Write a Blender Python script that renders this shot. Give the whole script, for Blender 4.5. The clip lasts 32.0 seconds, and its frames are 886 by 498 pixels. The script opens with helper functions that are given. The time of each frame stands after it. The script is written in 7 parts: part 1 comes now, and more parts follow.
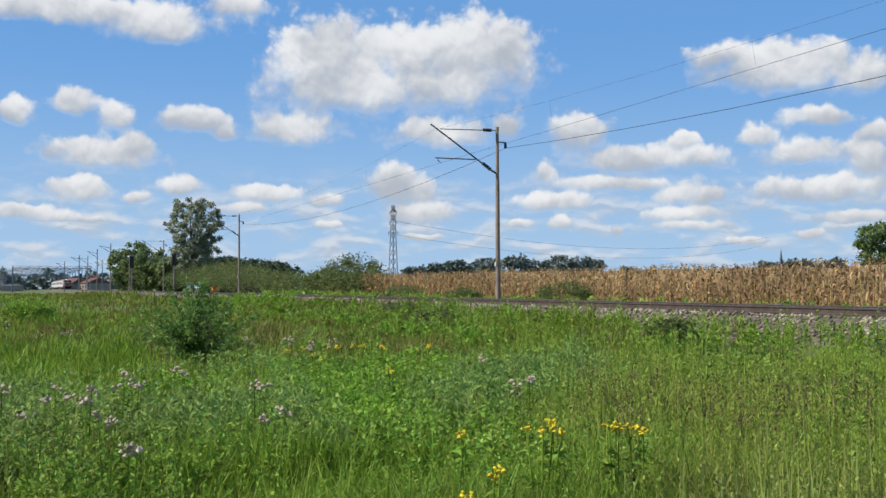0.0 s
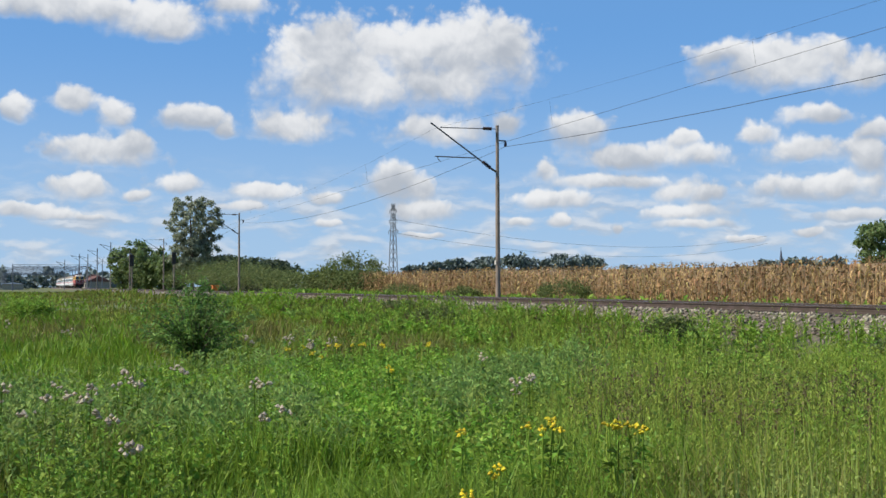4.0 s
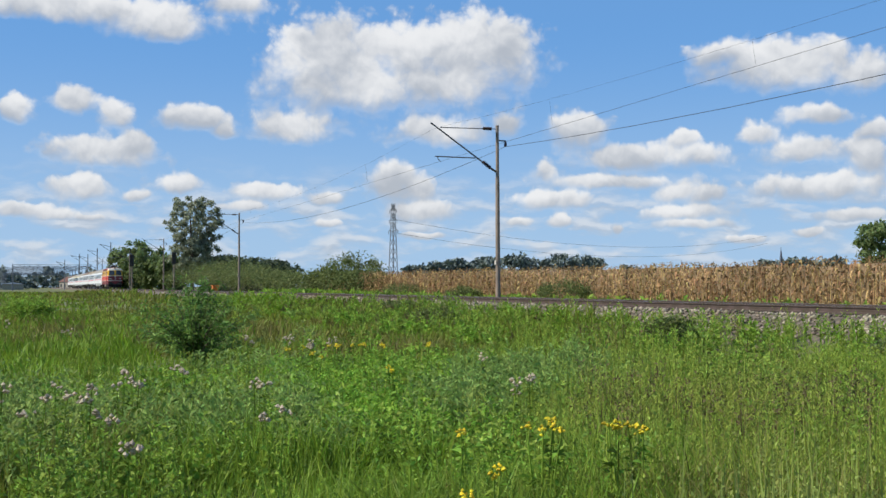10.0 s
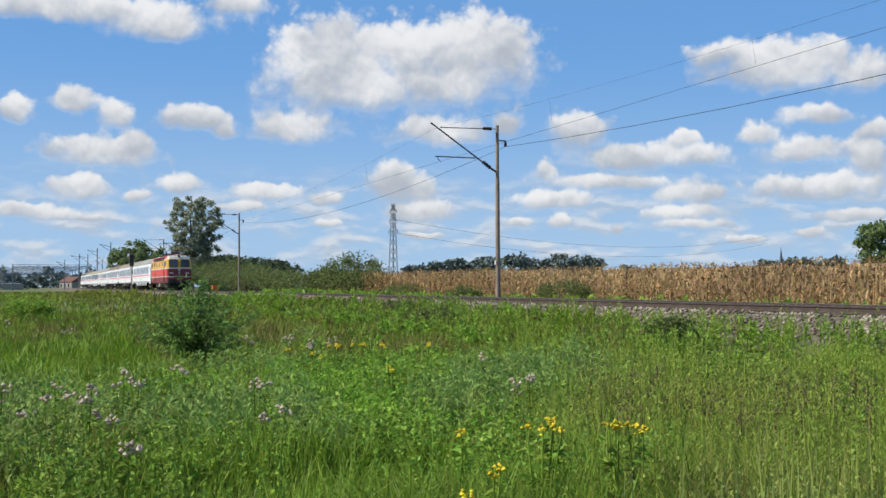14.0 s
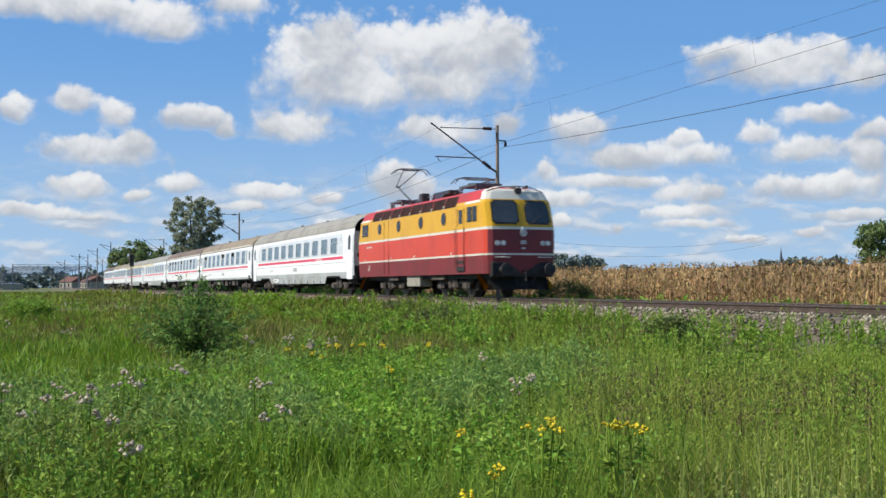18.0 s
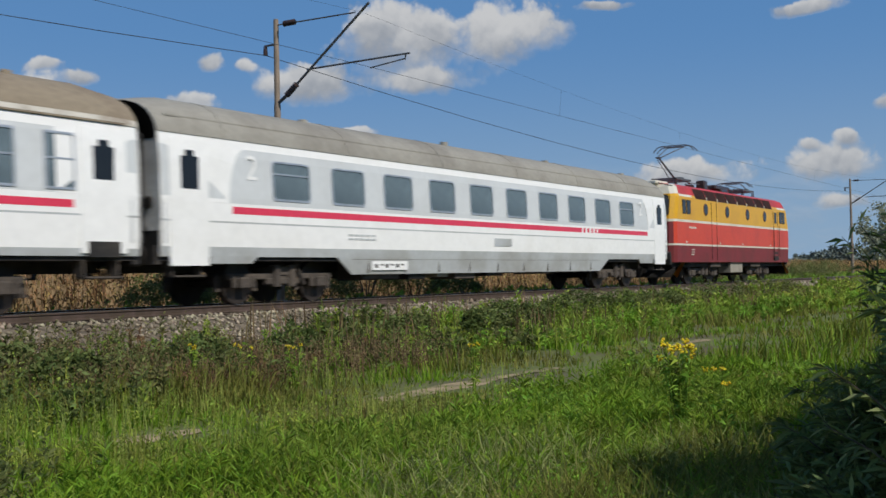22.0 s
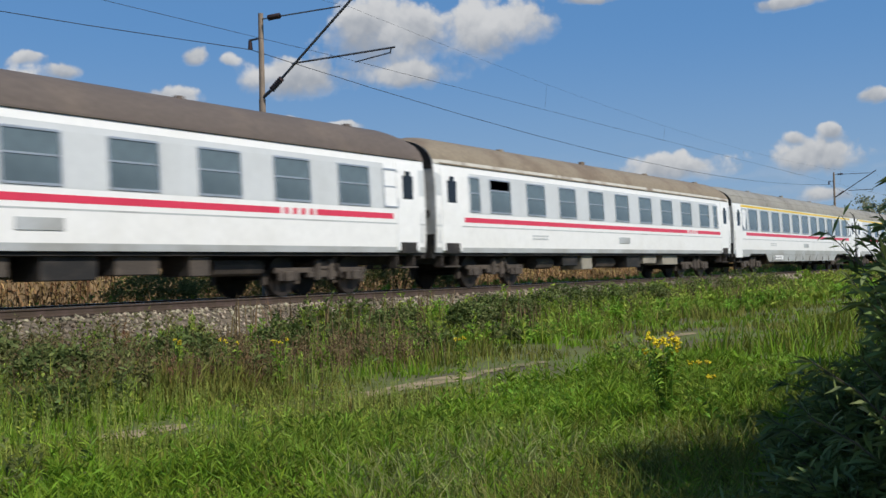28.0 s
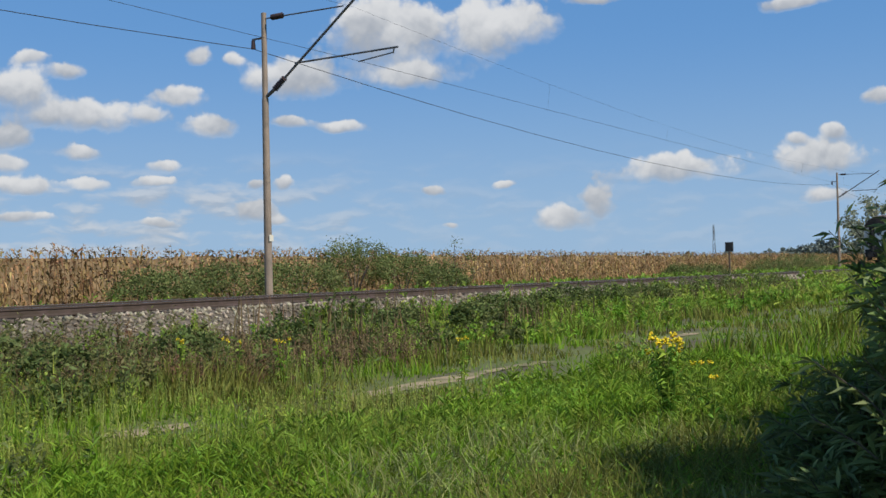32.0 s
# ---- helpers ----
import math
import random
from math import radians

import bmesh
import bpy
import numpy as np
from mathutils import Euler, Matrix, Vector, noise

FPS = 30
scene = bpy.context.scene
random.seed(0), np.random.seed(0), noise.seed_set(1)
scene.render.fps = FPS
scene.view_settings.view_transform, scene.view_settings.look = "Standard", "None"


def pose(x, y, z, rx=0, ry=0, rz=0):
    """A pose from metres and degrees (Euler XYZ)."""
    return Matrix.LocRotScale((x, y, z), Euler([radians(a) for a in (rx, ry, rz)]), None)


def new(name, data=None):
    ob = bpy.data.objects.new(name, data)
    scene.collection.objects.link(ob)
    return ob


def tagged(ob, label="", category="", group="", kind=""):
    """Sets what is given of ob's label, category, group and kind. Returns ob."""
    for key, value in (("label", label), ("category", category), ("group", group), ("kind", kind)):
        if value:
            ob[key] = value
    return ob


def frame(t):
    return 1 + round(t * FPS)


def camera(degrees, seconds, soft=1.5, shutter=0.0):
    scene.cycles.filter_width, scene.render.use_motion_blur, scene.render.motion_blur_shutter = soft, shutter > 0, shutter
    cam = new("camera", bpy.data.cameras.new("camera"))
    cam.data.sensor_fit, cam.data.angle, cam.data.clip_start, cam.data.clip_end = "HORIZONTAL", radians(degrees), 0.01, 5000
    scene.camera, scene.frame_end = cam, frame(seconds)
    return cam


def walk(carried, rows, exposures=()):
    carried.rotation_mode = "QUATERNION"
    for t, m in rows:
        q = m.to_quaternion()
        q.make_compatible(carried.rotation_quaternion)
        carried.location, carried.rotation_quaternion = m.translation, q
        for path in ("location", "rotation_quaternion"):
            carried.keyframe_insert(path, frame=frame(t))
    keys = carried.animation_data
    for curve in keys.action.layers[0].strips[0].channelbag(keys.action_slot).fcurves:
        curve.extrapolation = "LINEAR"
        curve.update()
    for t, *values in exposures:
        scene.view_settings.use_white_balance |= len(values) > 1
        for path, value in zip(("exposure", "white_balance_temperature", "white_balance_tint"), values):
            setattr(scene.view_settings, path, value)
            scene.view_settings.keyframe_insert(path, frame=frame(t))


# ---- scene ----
# The track runs along x, the camera stands on the near side (y = 0) and looks across it.
RAIL = 1.0            # height of the rail heads
YC = 17.2             # centre line of the track
EYE = (0.0, 0.0, RAIL + 0.479)
cam = camera(44.55, 32.0, soft=1.5, shutter=0.22)
# seconds, heading to the right of the square view on the track, upward tilt, lean
TURNS = [
    (0.0, -68.72, 2.00, -0.20),
    (0.8, -68.72, 1.94, -0.20),
    (1.2, -68.72, 1.92, -0.20),
    (19.6, -68.72, 1.92, -0.20),
    (19.9, -67.63, 2.23, 0.17),
    (20.0, -63.88, 2.40, 0.75),
    (20.2, -43.67, 5.27, 1.30),
    (20.5, -12.66, 1.67, 0.86),
    (20.7, 3.64, 3.95, -1.53),
    (21.0, 27.01, 1.86, 1.26),
    (21.3, 44.48, 2.34, -1.17),
    (21.5, 51.28, 1.91, -1.34),
    (22.0, 56.74, 1.52, -1.22),
    (22.5, 58.35, 1.35, -1.35),
    (23.0, 59.39, 0.99, -1.40),
    (23.5, 59.70, 1.14, -1.40),
    (24.0, 58.63, 1.17, -1.29),
    (24.5, 58.09, 1.24, -1.45),
    (25.0, 57.84, 1.26, -1.37),
    (25.5, 57.69, 1.27, -1.39),
    (27.5, 57.53, 1.20, -1.37),
    (28.0, 57.49, 1.20, -1.37),
    (30.6, 57.49, 1.20, -1.37),
    (31.0, 57.47, 1.19, -1.33),
    (31.5, 57.40, 1.19, -1.31),
    (32.0, 57.35, 1.19, -1.28),
]
EXPOSE = [(0.0, 0.2), (19.5, 0.2), (20.0, -0.08), (21.0, -0.26), (22.0, -0.40), (23.0, -0.28), (24.0, -0.2), (25.5, -0.16), (28.0, -0.24), (29.1, -0.30), (29.9, -0.07), (32.0, -0.05)]
walk(cam, [(t, pose(*EYE, 90 + up, -lean, -yaw)) for t, yaw, up, lean in TURNS], EXPOSE)

# ---- daylight: a clear blue sky with fair-weather clouds, sun high behind the camera
SUN_EL, SUN_AZ = 43.0, 190.0   # degrees; azimuth clockwise from +y
sun_dir = Vector((math.sin(radians(SUN_AZ)) * math.cos(radians(SUN_EL)), math.cos(radians(SUN_AZ)) * math.cos(radians(SUN_EL)), math.sin(radians(SUN_EL))))
sun = new("sun", bpy.data.lights.new("sun", "SUN"))
sun.data.energy, sun.data.angle, sun.data.color = 4.6, radians(0.6), (1.0, 0.95, 0.87)
sun.rotation_mode = "QUATERNION"
sun.rotation_quaternion = (-sun_dir).to_track_quat("-Z", "Y")
sun.location = (0, -20, 40)

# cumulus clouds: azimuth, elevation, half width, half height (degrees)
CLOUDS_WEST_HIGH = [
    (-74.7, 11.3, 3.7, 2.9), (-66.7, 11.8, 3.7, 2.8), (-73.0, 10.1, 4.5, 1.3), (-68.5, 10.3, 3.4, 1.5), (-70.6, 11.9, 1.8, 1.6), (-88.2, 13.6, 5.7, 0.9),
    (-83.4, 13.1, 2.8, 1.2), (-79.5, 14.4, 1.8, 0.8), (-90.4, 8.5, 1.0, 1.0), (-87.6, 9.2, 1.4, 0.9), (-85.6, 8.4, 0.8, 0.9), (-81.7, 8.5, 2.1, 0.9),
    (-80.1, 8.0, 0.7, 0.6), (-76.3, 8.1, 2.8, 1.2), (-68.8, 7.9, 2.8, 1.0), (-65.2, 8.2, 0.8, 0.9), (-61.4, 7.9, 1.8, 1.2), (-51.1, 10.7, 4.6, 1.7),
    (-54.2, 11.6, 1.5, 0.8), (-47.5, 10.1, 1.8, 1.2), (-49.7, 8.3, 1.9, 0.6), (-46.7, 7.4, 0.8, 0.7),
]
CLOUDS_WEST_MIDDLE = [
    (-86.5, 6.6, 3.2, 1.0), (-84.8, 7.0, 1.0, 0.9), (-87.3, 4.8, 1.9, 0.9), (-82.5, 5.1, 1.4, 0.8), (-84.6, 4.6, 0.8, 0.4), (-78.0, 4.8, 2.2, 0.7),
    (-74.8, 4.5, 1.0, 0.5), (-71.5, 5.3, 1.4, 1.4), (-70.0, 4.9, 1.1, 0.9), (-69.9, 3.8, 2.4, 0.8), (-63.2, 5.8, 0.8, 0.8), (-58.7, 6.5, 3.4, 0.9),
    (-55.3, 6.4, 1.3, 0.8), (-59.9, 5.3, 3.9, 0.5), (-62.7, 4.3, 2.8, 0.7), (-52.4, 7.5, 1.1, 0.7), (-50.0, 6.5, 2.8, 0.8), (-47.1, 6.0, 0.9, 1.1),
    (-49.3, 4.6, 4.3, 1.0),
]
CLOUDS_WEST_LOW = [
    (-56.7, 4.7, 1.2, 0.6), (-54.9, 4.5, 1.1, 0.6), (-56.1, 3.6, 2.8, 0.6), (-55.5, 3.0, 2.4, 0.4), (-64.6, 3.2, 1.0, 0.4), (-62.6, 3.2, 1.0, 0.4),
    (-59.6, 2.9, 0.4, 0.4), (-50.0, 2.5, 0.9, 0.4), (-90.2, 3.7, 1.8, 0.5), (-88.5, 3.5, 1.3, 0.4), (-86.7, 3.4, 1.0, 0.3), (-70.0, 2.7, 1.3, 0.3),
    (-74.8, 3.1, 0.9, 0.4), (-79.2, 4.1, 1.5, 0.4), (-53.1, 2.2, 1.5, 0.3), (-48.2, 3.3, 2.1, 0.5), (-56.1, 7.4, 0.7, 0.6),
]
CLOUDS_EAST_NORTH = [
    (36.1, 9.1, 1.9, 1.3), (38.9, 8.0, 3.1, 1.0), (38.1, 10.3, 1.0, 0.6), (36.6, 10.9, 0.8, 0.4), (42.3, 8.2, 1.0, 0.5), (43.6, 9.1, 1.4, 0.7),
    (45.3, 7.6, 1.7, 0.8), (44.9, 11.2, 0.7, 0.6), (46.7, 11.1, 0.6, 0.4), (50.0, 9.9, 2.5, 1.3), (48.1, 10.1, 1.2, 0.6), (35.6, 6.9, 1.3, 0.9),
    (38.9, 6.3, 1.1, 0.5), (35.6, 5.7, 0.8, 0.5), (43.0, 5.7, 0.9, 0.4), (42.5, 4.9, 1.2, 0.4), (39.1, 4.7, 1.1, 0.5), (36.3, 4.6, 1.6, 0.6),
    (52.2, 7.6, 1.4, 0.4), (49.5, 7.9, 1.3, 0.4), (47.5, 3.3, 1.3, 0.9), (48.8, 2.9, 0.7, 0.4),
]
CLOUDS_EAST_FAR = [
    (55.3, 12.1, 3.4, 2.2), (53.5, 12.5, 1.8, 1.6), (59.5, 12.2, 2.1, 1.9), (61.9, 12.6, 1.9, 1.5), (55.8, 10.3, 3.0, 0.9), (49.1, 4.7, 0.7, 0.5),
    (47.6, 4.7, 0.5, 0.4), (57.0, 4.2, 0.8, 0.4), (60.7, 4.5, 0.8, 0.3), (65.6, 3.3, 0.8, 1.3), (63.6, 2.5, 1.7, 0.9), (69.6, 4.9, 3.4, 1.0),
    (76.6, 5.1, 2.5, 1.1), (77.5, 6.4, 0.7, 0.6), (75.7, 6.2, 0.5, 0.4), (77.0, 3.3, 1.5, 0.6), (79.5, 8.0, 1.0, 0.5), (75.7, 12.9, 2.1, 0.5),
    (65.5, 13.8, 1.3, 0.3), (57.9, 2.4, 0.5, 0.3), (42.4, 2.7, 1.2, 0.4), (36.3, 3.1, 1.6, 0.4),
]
# fair-weather clouds in the rest of the sky
CLOUDS_ELSEWHERE = [(-25.0, 9.5, 3.0, 1.2), (-16.0, 13.0, 3.6, 1.4), (24.0, 9.5, 3.0, 1.1), (110.0, 12.0, 7.0, 2.5), (140.0, 18.0, 8.0, 3.0), (-120.0, 14.0, 7.0, 3.0), (-150.0, 22.0, 9.0, 4.0), (175.0, 10.0, 8.0, 2.5)]
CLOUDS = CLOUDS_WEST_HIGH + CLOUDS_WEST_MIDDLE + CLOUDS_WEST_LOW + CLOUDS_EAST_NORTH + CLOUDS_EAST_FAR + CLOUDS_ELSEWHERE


def build_sky():
    world = bpy.data.worlds.new("sky")
    scene.world = world
    world.use_nodes = True
    nt = world.node_tree
    nt.nodes.clear()
    N, L = nt.nodes.new, nt.links.new

    def math_node(op, a, b=None, c=None):
        n = N("ShaderNodeMath")
        n.operation = op
        for i, v in enumerate((a, b, c)):
            if v is None:
                continue
            if isinstance(v, (int, float)):
                n.inputs[i].default_value = v
            else:
                L(v, n.inputs[i])
        return n.outputs[0]

    sky = N("ShaderNodeTexSky")
    sky.sky_type, sky.sun_disc = "NISHITA", False
    sky.sun_elevation, sky.sun_rotation = radians(SUN_EL), radians(SUN_AZ)
    sky.air_density, sky.dust_density, sky.ozone_density, sky.altitude = 1.0, 0.6, 2.5, 120
    tc = N("ShaderNodeTexCoord")
    sep = N("ShaderNodeSeparateXYZ")
    L(tc.outputs["Generated"], sep.inputs[0])
    az = math_node("MULTIPLY", math_node("ARCTAN2", sep.outputs[0], sep.outputs[1]), 57.2958)
    el = math_node("MULTIPLY", math_node("ARCSINE", sep.outputs[2]), 57.2958)
    flat = N("ShaderNodeCombineXYZ")
    L(az, flat.inputs[0]), L(el, flat.inputs[1])
    def noise(vector, scale, detail, rough):
        n = N("ShaderNodeTexNoise")
        n.inputs["Scale"].default_value, n.inputs["Detail"].default_value, n.inputs["Roughness"].default_value = scale, detail, rough
        L(vector, n.inputs["Vector"])
        return n

    def vector_node(op, a, b, c=None):
        n = N("ShaderNodeVectorMath")
        n.operation = op
        for i, v in enumerate((a, b, c)):
            if v is None:
                continue
            if isinstance(v, tuple):
                n.inputs[i].default_value = v
            else:
                L(v, n.inputs[i])
        return n.outputs["Value" if op == "DOT_PRODUCT" else "Vector"]

    def ramp(v, lo, hi, out_lo, out_hi):
        n = N("ShaderNodeMapRange")
        n.interpolation_type = "SMOOTHSTEP"
        L(v, n.inputs["Value"])
        for k, x in (("From Min", lo), ("From Max", hi), ("To Min", out_lo), ("To Max", out_hi)):
            if isinstance(x, (int, float)):
                n.inputs[k].default_value = x
            else:
                L(x, n.inputs[k])
        return n.outputs[0]

    swirl = vector_node("SUBTRACT", noise(flat.outputs[0], 0.5, 5.0, 0.5).outputs["Color"], (0.5, 0.5, 0.5))
    warped = vector_node("MULTIPLY_ADD", swirl, (1.3, 0.8, 0.0), flat.outputs[0])

    # each cloud is a flat-bottomed blob; their sums give the cover and how high in its cloud a place lies
    mass, lift = None, None
    place = N("ShaderNodeSeparateXYZ")
    L(warped, place.inputs[0])
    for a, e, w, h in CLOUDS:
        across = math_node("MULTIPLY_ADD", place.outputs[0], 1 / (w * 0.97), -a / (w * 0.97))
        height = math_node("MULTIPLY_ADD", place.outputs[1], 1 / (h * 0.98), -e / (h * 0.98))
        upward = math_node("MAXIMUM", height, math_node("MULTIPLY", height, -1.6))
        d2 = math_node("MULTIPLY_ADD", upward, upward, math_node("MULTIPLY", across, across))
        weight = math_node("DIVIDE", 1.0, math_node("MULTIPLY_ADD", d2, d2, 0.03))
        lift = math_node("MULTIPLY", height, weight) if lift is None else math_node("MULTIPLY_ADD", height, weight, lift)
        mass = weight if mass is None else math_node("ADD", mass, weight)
    high = math_node("DIVIDE", lift, mass)
    here = math_node("POWER", mass, -0.25)

    # cauliflower relief: rounded cells at four sizes, at the place and a little towards the sun
    bent = vector_node("MULTIPLY_ADD", swirl, (1.2, 0.9, 0), flat.outputs[0])

    def billows(shift):
        moved = vector_node("ADD", bent, shift)
        total = None
        for sc, wt in ((0.5, 0.30), (1.15, 0.24), (2.6, 0.12), (5.5, 0.05)):
            vo = N("ShaderNodeTexVoronoi")
            vo.voronoi_dimensions, vo.feature = "2D", "SMOOTH_F1"
            vo.inputs["Scale"].default_value, vo.inputs["Smoothness"].default_value = sc, 0.45
            L(moved, vo.inputs["Vector"])
            lump = math_node("MULTIPLY", math_node("SUBTRACT", vo.outputs["Distance"], 0.42), wt)
            total = lump if total is None else math_node("ADD", total, lump)
        return total

    bulge, bulge_up = billows((0.0, 0.0, 0.0)), billows((-0.10, 0.32, 0.0))
    fray = math_node("SUBTRACT", noise(flat.outputs[0], 1.1, 5.0, 0.52).outputs["Fac"], 0.5)
    ragged = math_node("ADD", math_node("ADD", here, bulge), math_node("MULTIPLY", fray, 0.42))
    # crisp towards the top, drifting away softly at the base
    crisp = ramp(high, -0.4, 0.7, 0.22, 0.76)
    puffs = math_node("POWER", ramp(ragged, crisp, 1.10, 1.0, 0.0), 0.8)

    # rows of small far clouds low in the sky
    def low_rows(shift):
        long = N("ShaderNodeMapping")
        long.inputs["Scale"].default_value = (0.34, 1.05, 1)
        long.inputs["Location"].default_value = (0.0, shift, 0.0)
        L(bent, long.inputs["Vector"])
        return noise(long.outputs[0], 1.0, 6.0, 0.5).outputs["Fac"]

    rows_here, rows_up = low_rows(0.0), low_rows(0.30)
    band = math_node("MULTIPLY", ramp(el, 0.3, 1.8, 0.35, 1.0), math_node("MULTIPLY", ramp(el, 3.6, 7.0, 1.0, 0.0), ramp(az, 44.0, 58.0, 1.0, 0.25)))
    thin = math_node("MULTIPLY", ramp(rows_here, 0.42, 0.68, 0.0, 0.72), band)
    cover = math_node("MAXIMUM", puffs, thin)
    relief = math_node("MULTIPLY", math_node("SUBTRACT", bulge_up, bulge), 1.15)
    tone = math_node("SUBTRACT", noise(bent, 0.33, 2.0, 0.5).outputs["Fac"], 0.5)
    slope = math_node("ADD", math_node("MULTIPLY_ADD", high, 0.78, relief), math_node("MULTIPLY_ADD", tone, 2.4, math_node("MULTIPLY", fray, 0.2)))
    lit = ramp(slope, -0.55, 0.95, 0.0, 1.0)
    lit_rows = ramp(math_node("SUBTRACT", rows_here, rows_up), -0.10, 0.10, 0.1, 0.7)
    which = N("ShaderNodeMix")
    L(ramp(puffs, 0.1, 0.6, 0.0, 1.0), which.inputs["Factor"])
    L(lit_rows, which.inputs["A"]), L(lit, which.inputs["B"])
    shade = N("ShaderNodeMix")
    shade.data_type = "RGBA"
    L(which.outputs["Result"], shade.inputs["Factor"])
    shade.inputs["A"].default_value = (4.45, 4.8, 5.35, 1)
    shade.inputs["B"].default_value = (8.45, 8.5, 8.55, 1)
    vivid = N("ShaderNodeHueSaturation")
    vivid.inputs["Saturation"].default_value, vivid.inputs["Hue"].default_value = 1.05, 0.503
    L(sky.outputs[0], vivid.inputs["Color"])
    # thin haze towards the horizon
    haze = ramp(el, -2.0, 40.0, 0.95, 0.4)
    air = N("ShaderNodeMix")
    air.data_type = "RGBA"
    L(ramp(el, 0.0, 14.0, 0.0, 1.0), air.inputs["Factor"])
    air.inputs["A"].default_value, air.inputs["B"].default_value = (3.6, 5.5, 7.9, 1), (1.35, 3.6, 7.6, 1)
    pale = N("ShaderNodeMix")
    pale.data_type = "RGBA"
    L(haze, pale.inputs["Factor"]), L(vivid.outputs[0], pale.inputs["A"])
    L(air.outputs["Result"], pale.inputs["B"])
    mix = N("ShaderNodeMix")
    mix.data_type = "RGBA"
    L(math_node("MULTIPLY", cover, 0.95), mix.inputs["Factor"])
    L(pale.outputs["Result"], mix.inputs["A"]), L(shade.outputs["Result"], mix.inputs["B"])
    bg = N("ShaderNodeBackground")
    bg.inputs["Strength"].default_value = 0.09
    L(mix.outputs["Result"], bg.inputs["Color"])
    out = N("ShaderNodeOutputWorld")
    L(bg.outputs[0], out.inputs["Surface"])


build_sky()

# ---- materials -------------------------------------------------------------
def material(name, base, rough=0.6, metal=0.0, vary=0.15, scale=3.0, fine=40.0, bump=0.15, second=None, blend=(0.45, 0.65),
             island=0.0, objvar=0.0, spec=0.5, trans=0.0, ior=1.45, subsurface=0.0, two_scale=0.35):
    """Procedural surface: a base colour, a second colour in patches, grain, fine relief and piece-to-piece variation."""
    m = bpy.data.materials.new(name)
    m.use_nodes = True
    nt = m.node_tree
    N, L = nt.nodes.new, nt.links.new
    b = nt.nodes["Principled BSDF"]
    b.inputs["Roughness"].default_value, b.inputs["Metallic"].default_value = rough, metal
    b.inputs["Specular IOR Level"].default_value, b.inputs["IOR"].default_value = spec, ior
    b.inputs["Transmission Weight"].default_value = trans
    tc = N("ShaderNodeTexCoord")
    big = N("ShaderNodeTexNoise")
    big.inputs["Scale"].default_value, big.inputs["Detail"].default_value = scale, 6
    L(tc.outputs["Object"], big.inputs["Vector"])
    grain = N("ShaderNodeTexNoise")
    grain.inputs["Scale"].default_value, grain.inputs["Detail"].default_value = fine, 4
    L(tc.outputs["Object"], grain.inputs["Vector"])
    mix = N("ShaderNodeMix")
    mix.data_type = "RGBA"
    mr = N("ShaderNodeMapRange")
    mr.inputs["From Min"].default_value, mr.inputs["From Max"].default_value = blend
    L(big.outputs["Fac"], mr.inputs["Value"])
    L(mr.outputs[0], mix.inputs["Factor"])
    two = second or tuple(c * (1 - two_scale) for c in base)
    mix.inputs["A"].default_value, mix.inputs["B"].default_value = (*base, 1), (*two, 1)
    hsv = N("ShaderNodeHueSaturation")
    L(mix.outputs["Result"], hsv.inputs["Color"])
    val = N("ShaderNodeMapRange")
    val.inputs["To Min"].default_value, val.inputs["To Max"].default_value = 1 - vary, 1 + vary
    val.inputs["From Min"].default_value, val.inputs["From Max"].default_value = 0.25, 0.75
    L(grain.outputs["Fac"], val.inputs["Value"])
    value = val.outputs[0]
    if island or objvar:
        if island:
            src = N("ShaderNodeNewGeometry").outputs["Random Per Island"]
            amount = island
        else:
            src = N("ShaderNodeObjectInfo").outputs["Random"]
            amount = objvar
        r = N("ShaderNodeMapRange")
        r.inputs["To Min"].default_value, r.inputs["To Max"].default_value = 1 - amount, 1 + amount
        L(src, r.inputs["Value"])
        mul = N("ShaderNodeMath")
        mul.operation = "MULTIPLY"
        L(value, mul.inputs[0]), L(r.outputs[0], mul.inputs[1])
        value = mul.outputs[0]
        hue = N("ShaderNodeMapRange")
        hue.inputs["To Min"].default_value, hue.inputs["To Max"].default_value = 0.5 - 0.05 * amount, 0.5 + 0.05 * amount
        scr = N("ShaderNodeMath")
        scr.operation = "FRACT"
        big2 = N("ShaderNodeMath")
        big2.operation = "MULTIPLY"
        big2.inputs[1].default_value = 17.31
        L(src, big2.inputs[0]), L(big2.outputs[0], scr.inputs[0]), L(scr.outputs[0], hue.inputs["Value"])
        L(hue.outputs[0], hsv.inputs["Hue"])
    L(value, hsv.inputs["Value"])
    L(hsv.outputs[0], b.inputs["Base Color"])
    if bump:
        bp = N("ShaderNodeBump")
        bp.inputs["Strength"].default_value, bp.inputs["Distance"].default_value = bump, 0.02
        L(grain.outputs["Fac"], bp.inputs["Height"]), L(bp.outputs[0], b.inputs["Normal"])
    if subsurface:
        # thin leaves let light through
        tr = N("ShaderNodeBsdfTranslucent")
        L(hsv.outputs[0], tr.inputs["Color"])
        ms = N("ShaderNodeMixShader")
        ms.inputs[0].default_value = subsurface
        L(b.outputs[0], ms.inputs[1]), L(tr.outputs[0], ms.inputs[2])
        L(ms.outputs[0], nt.nodes["Material Output"].inputs["Surface"])
    return m


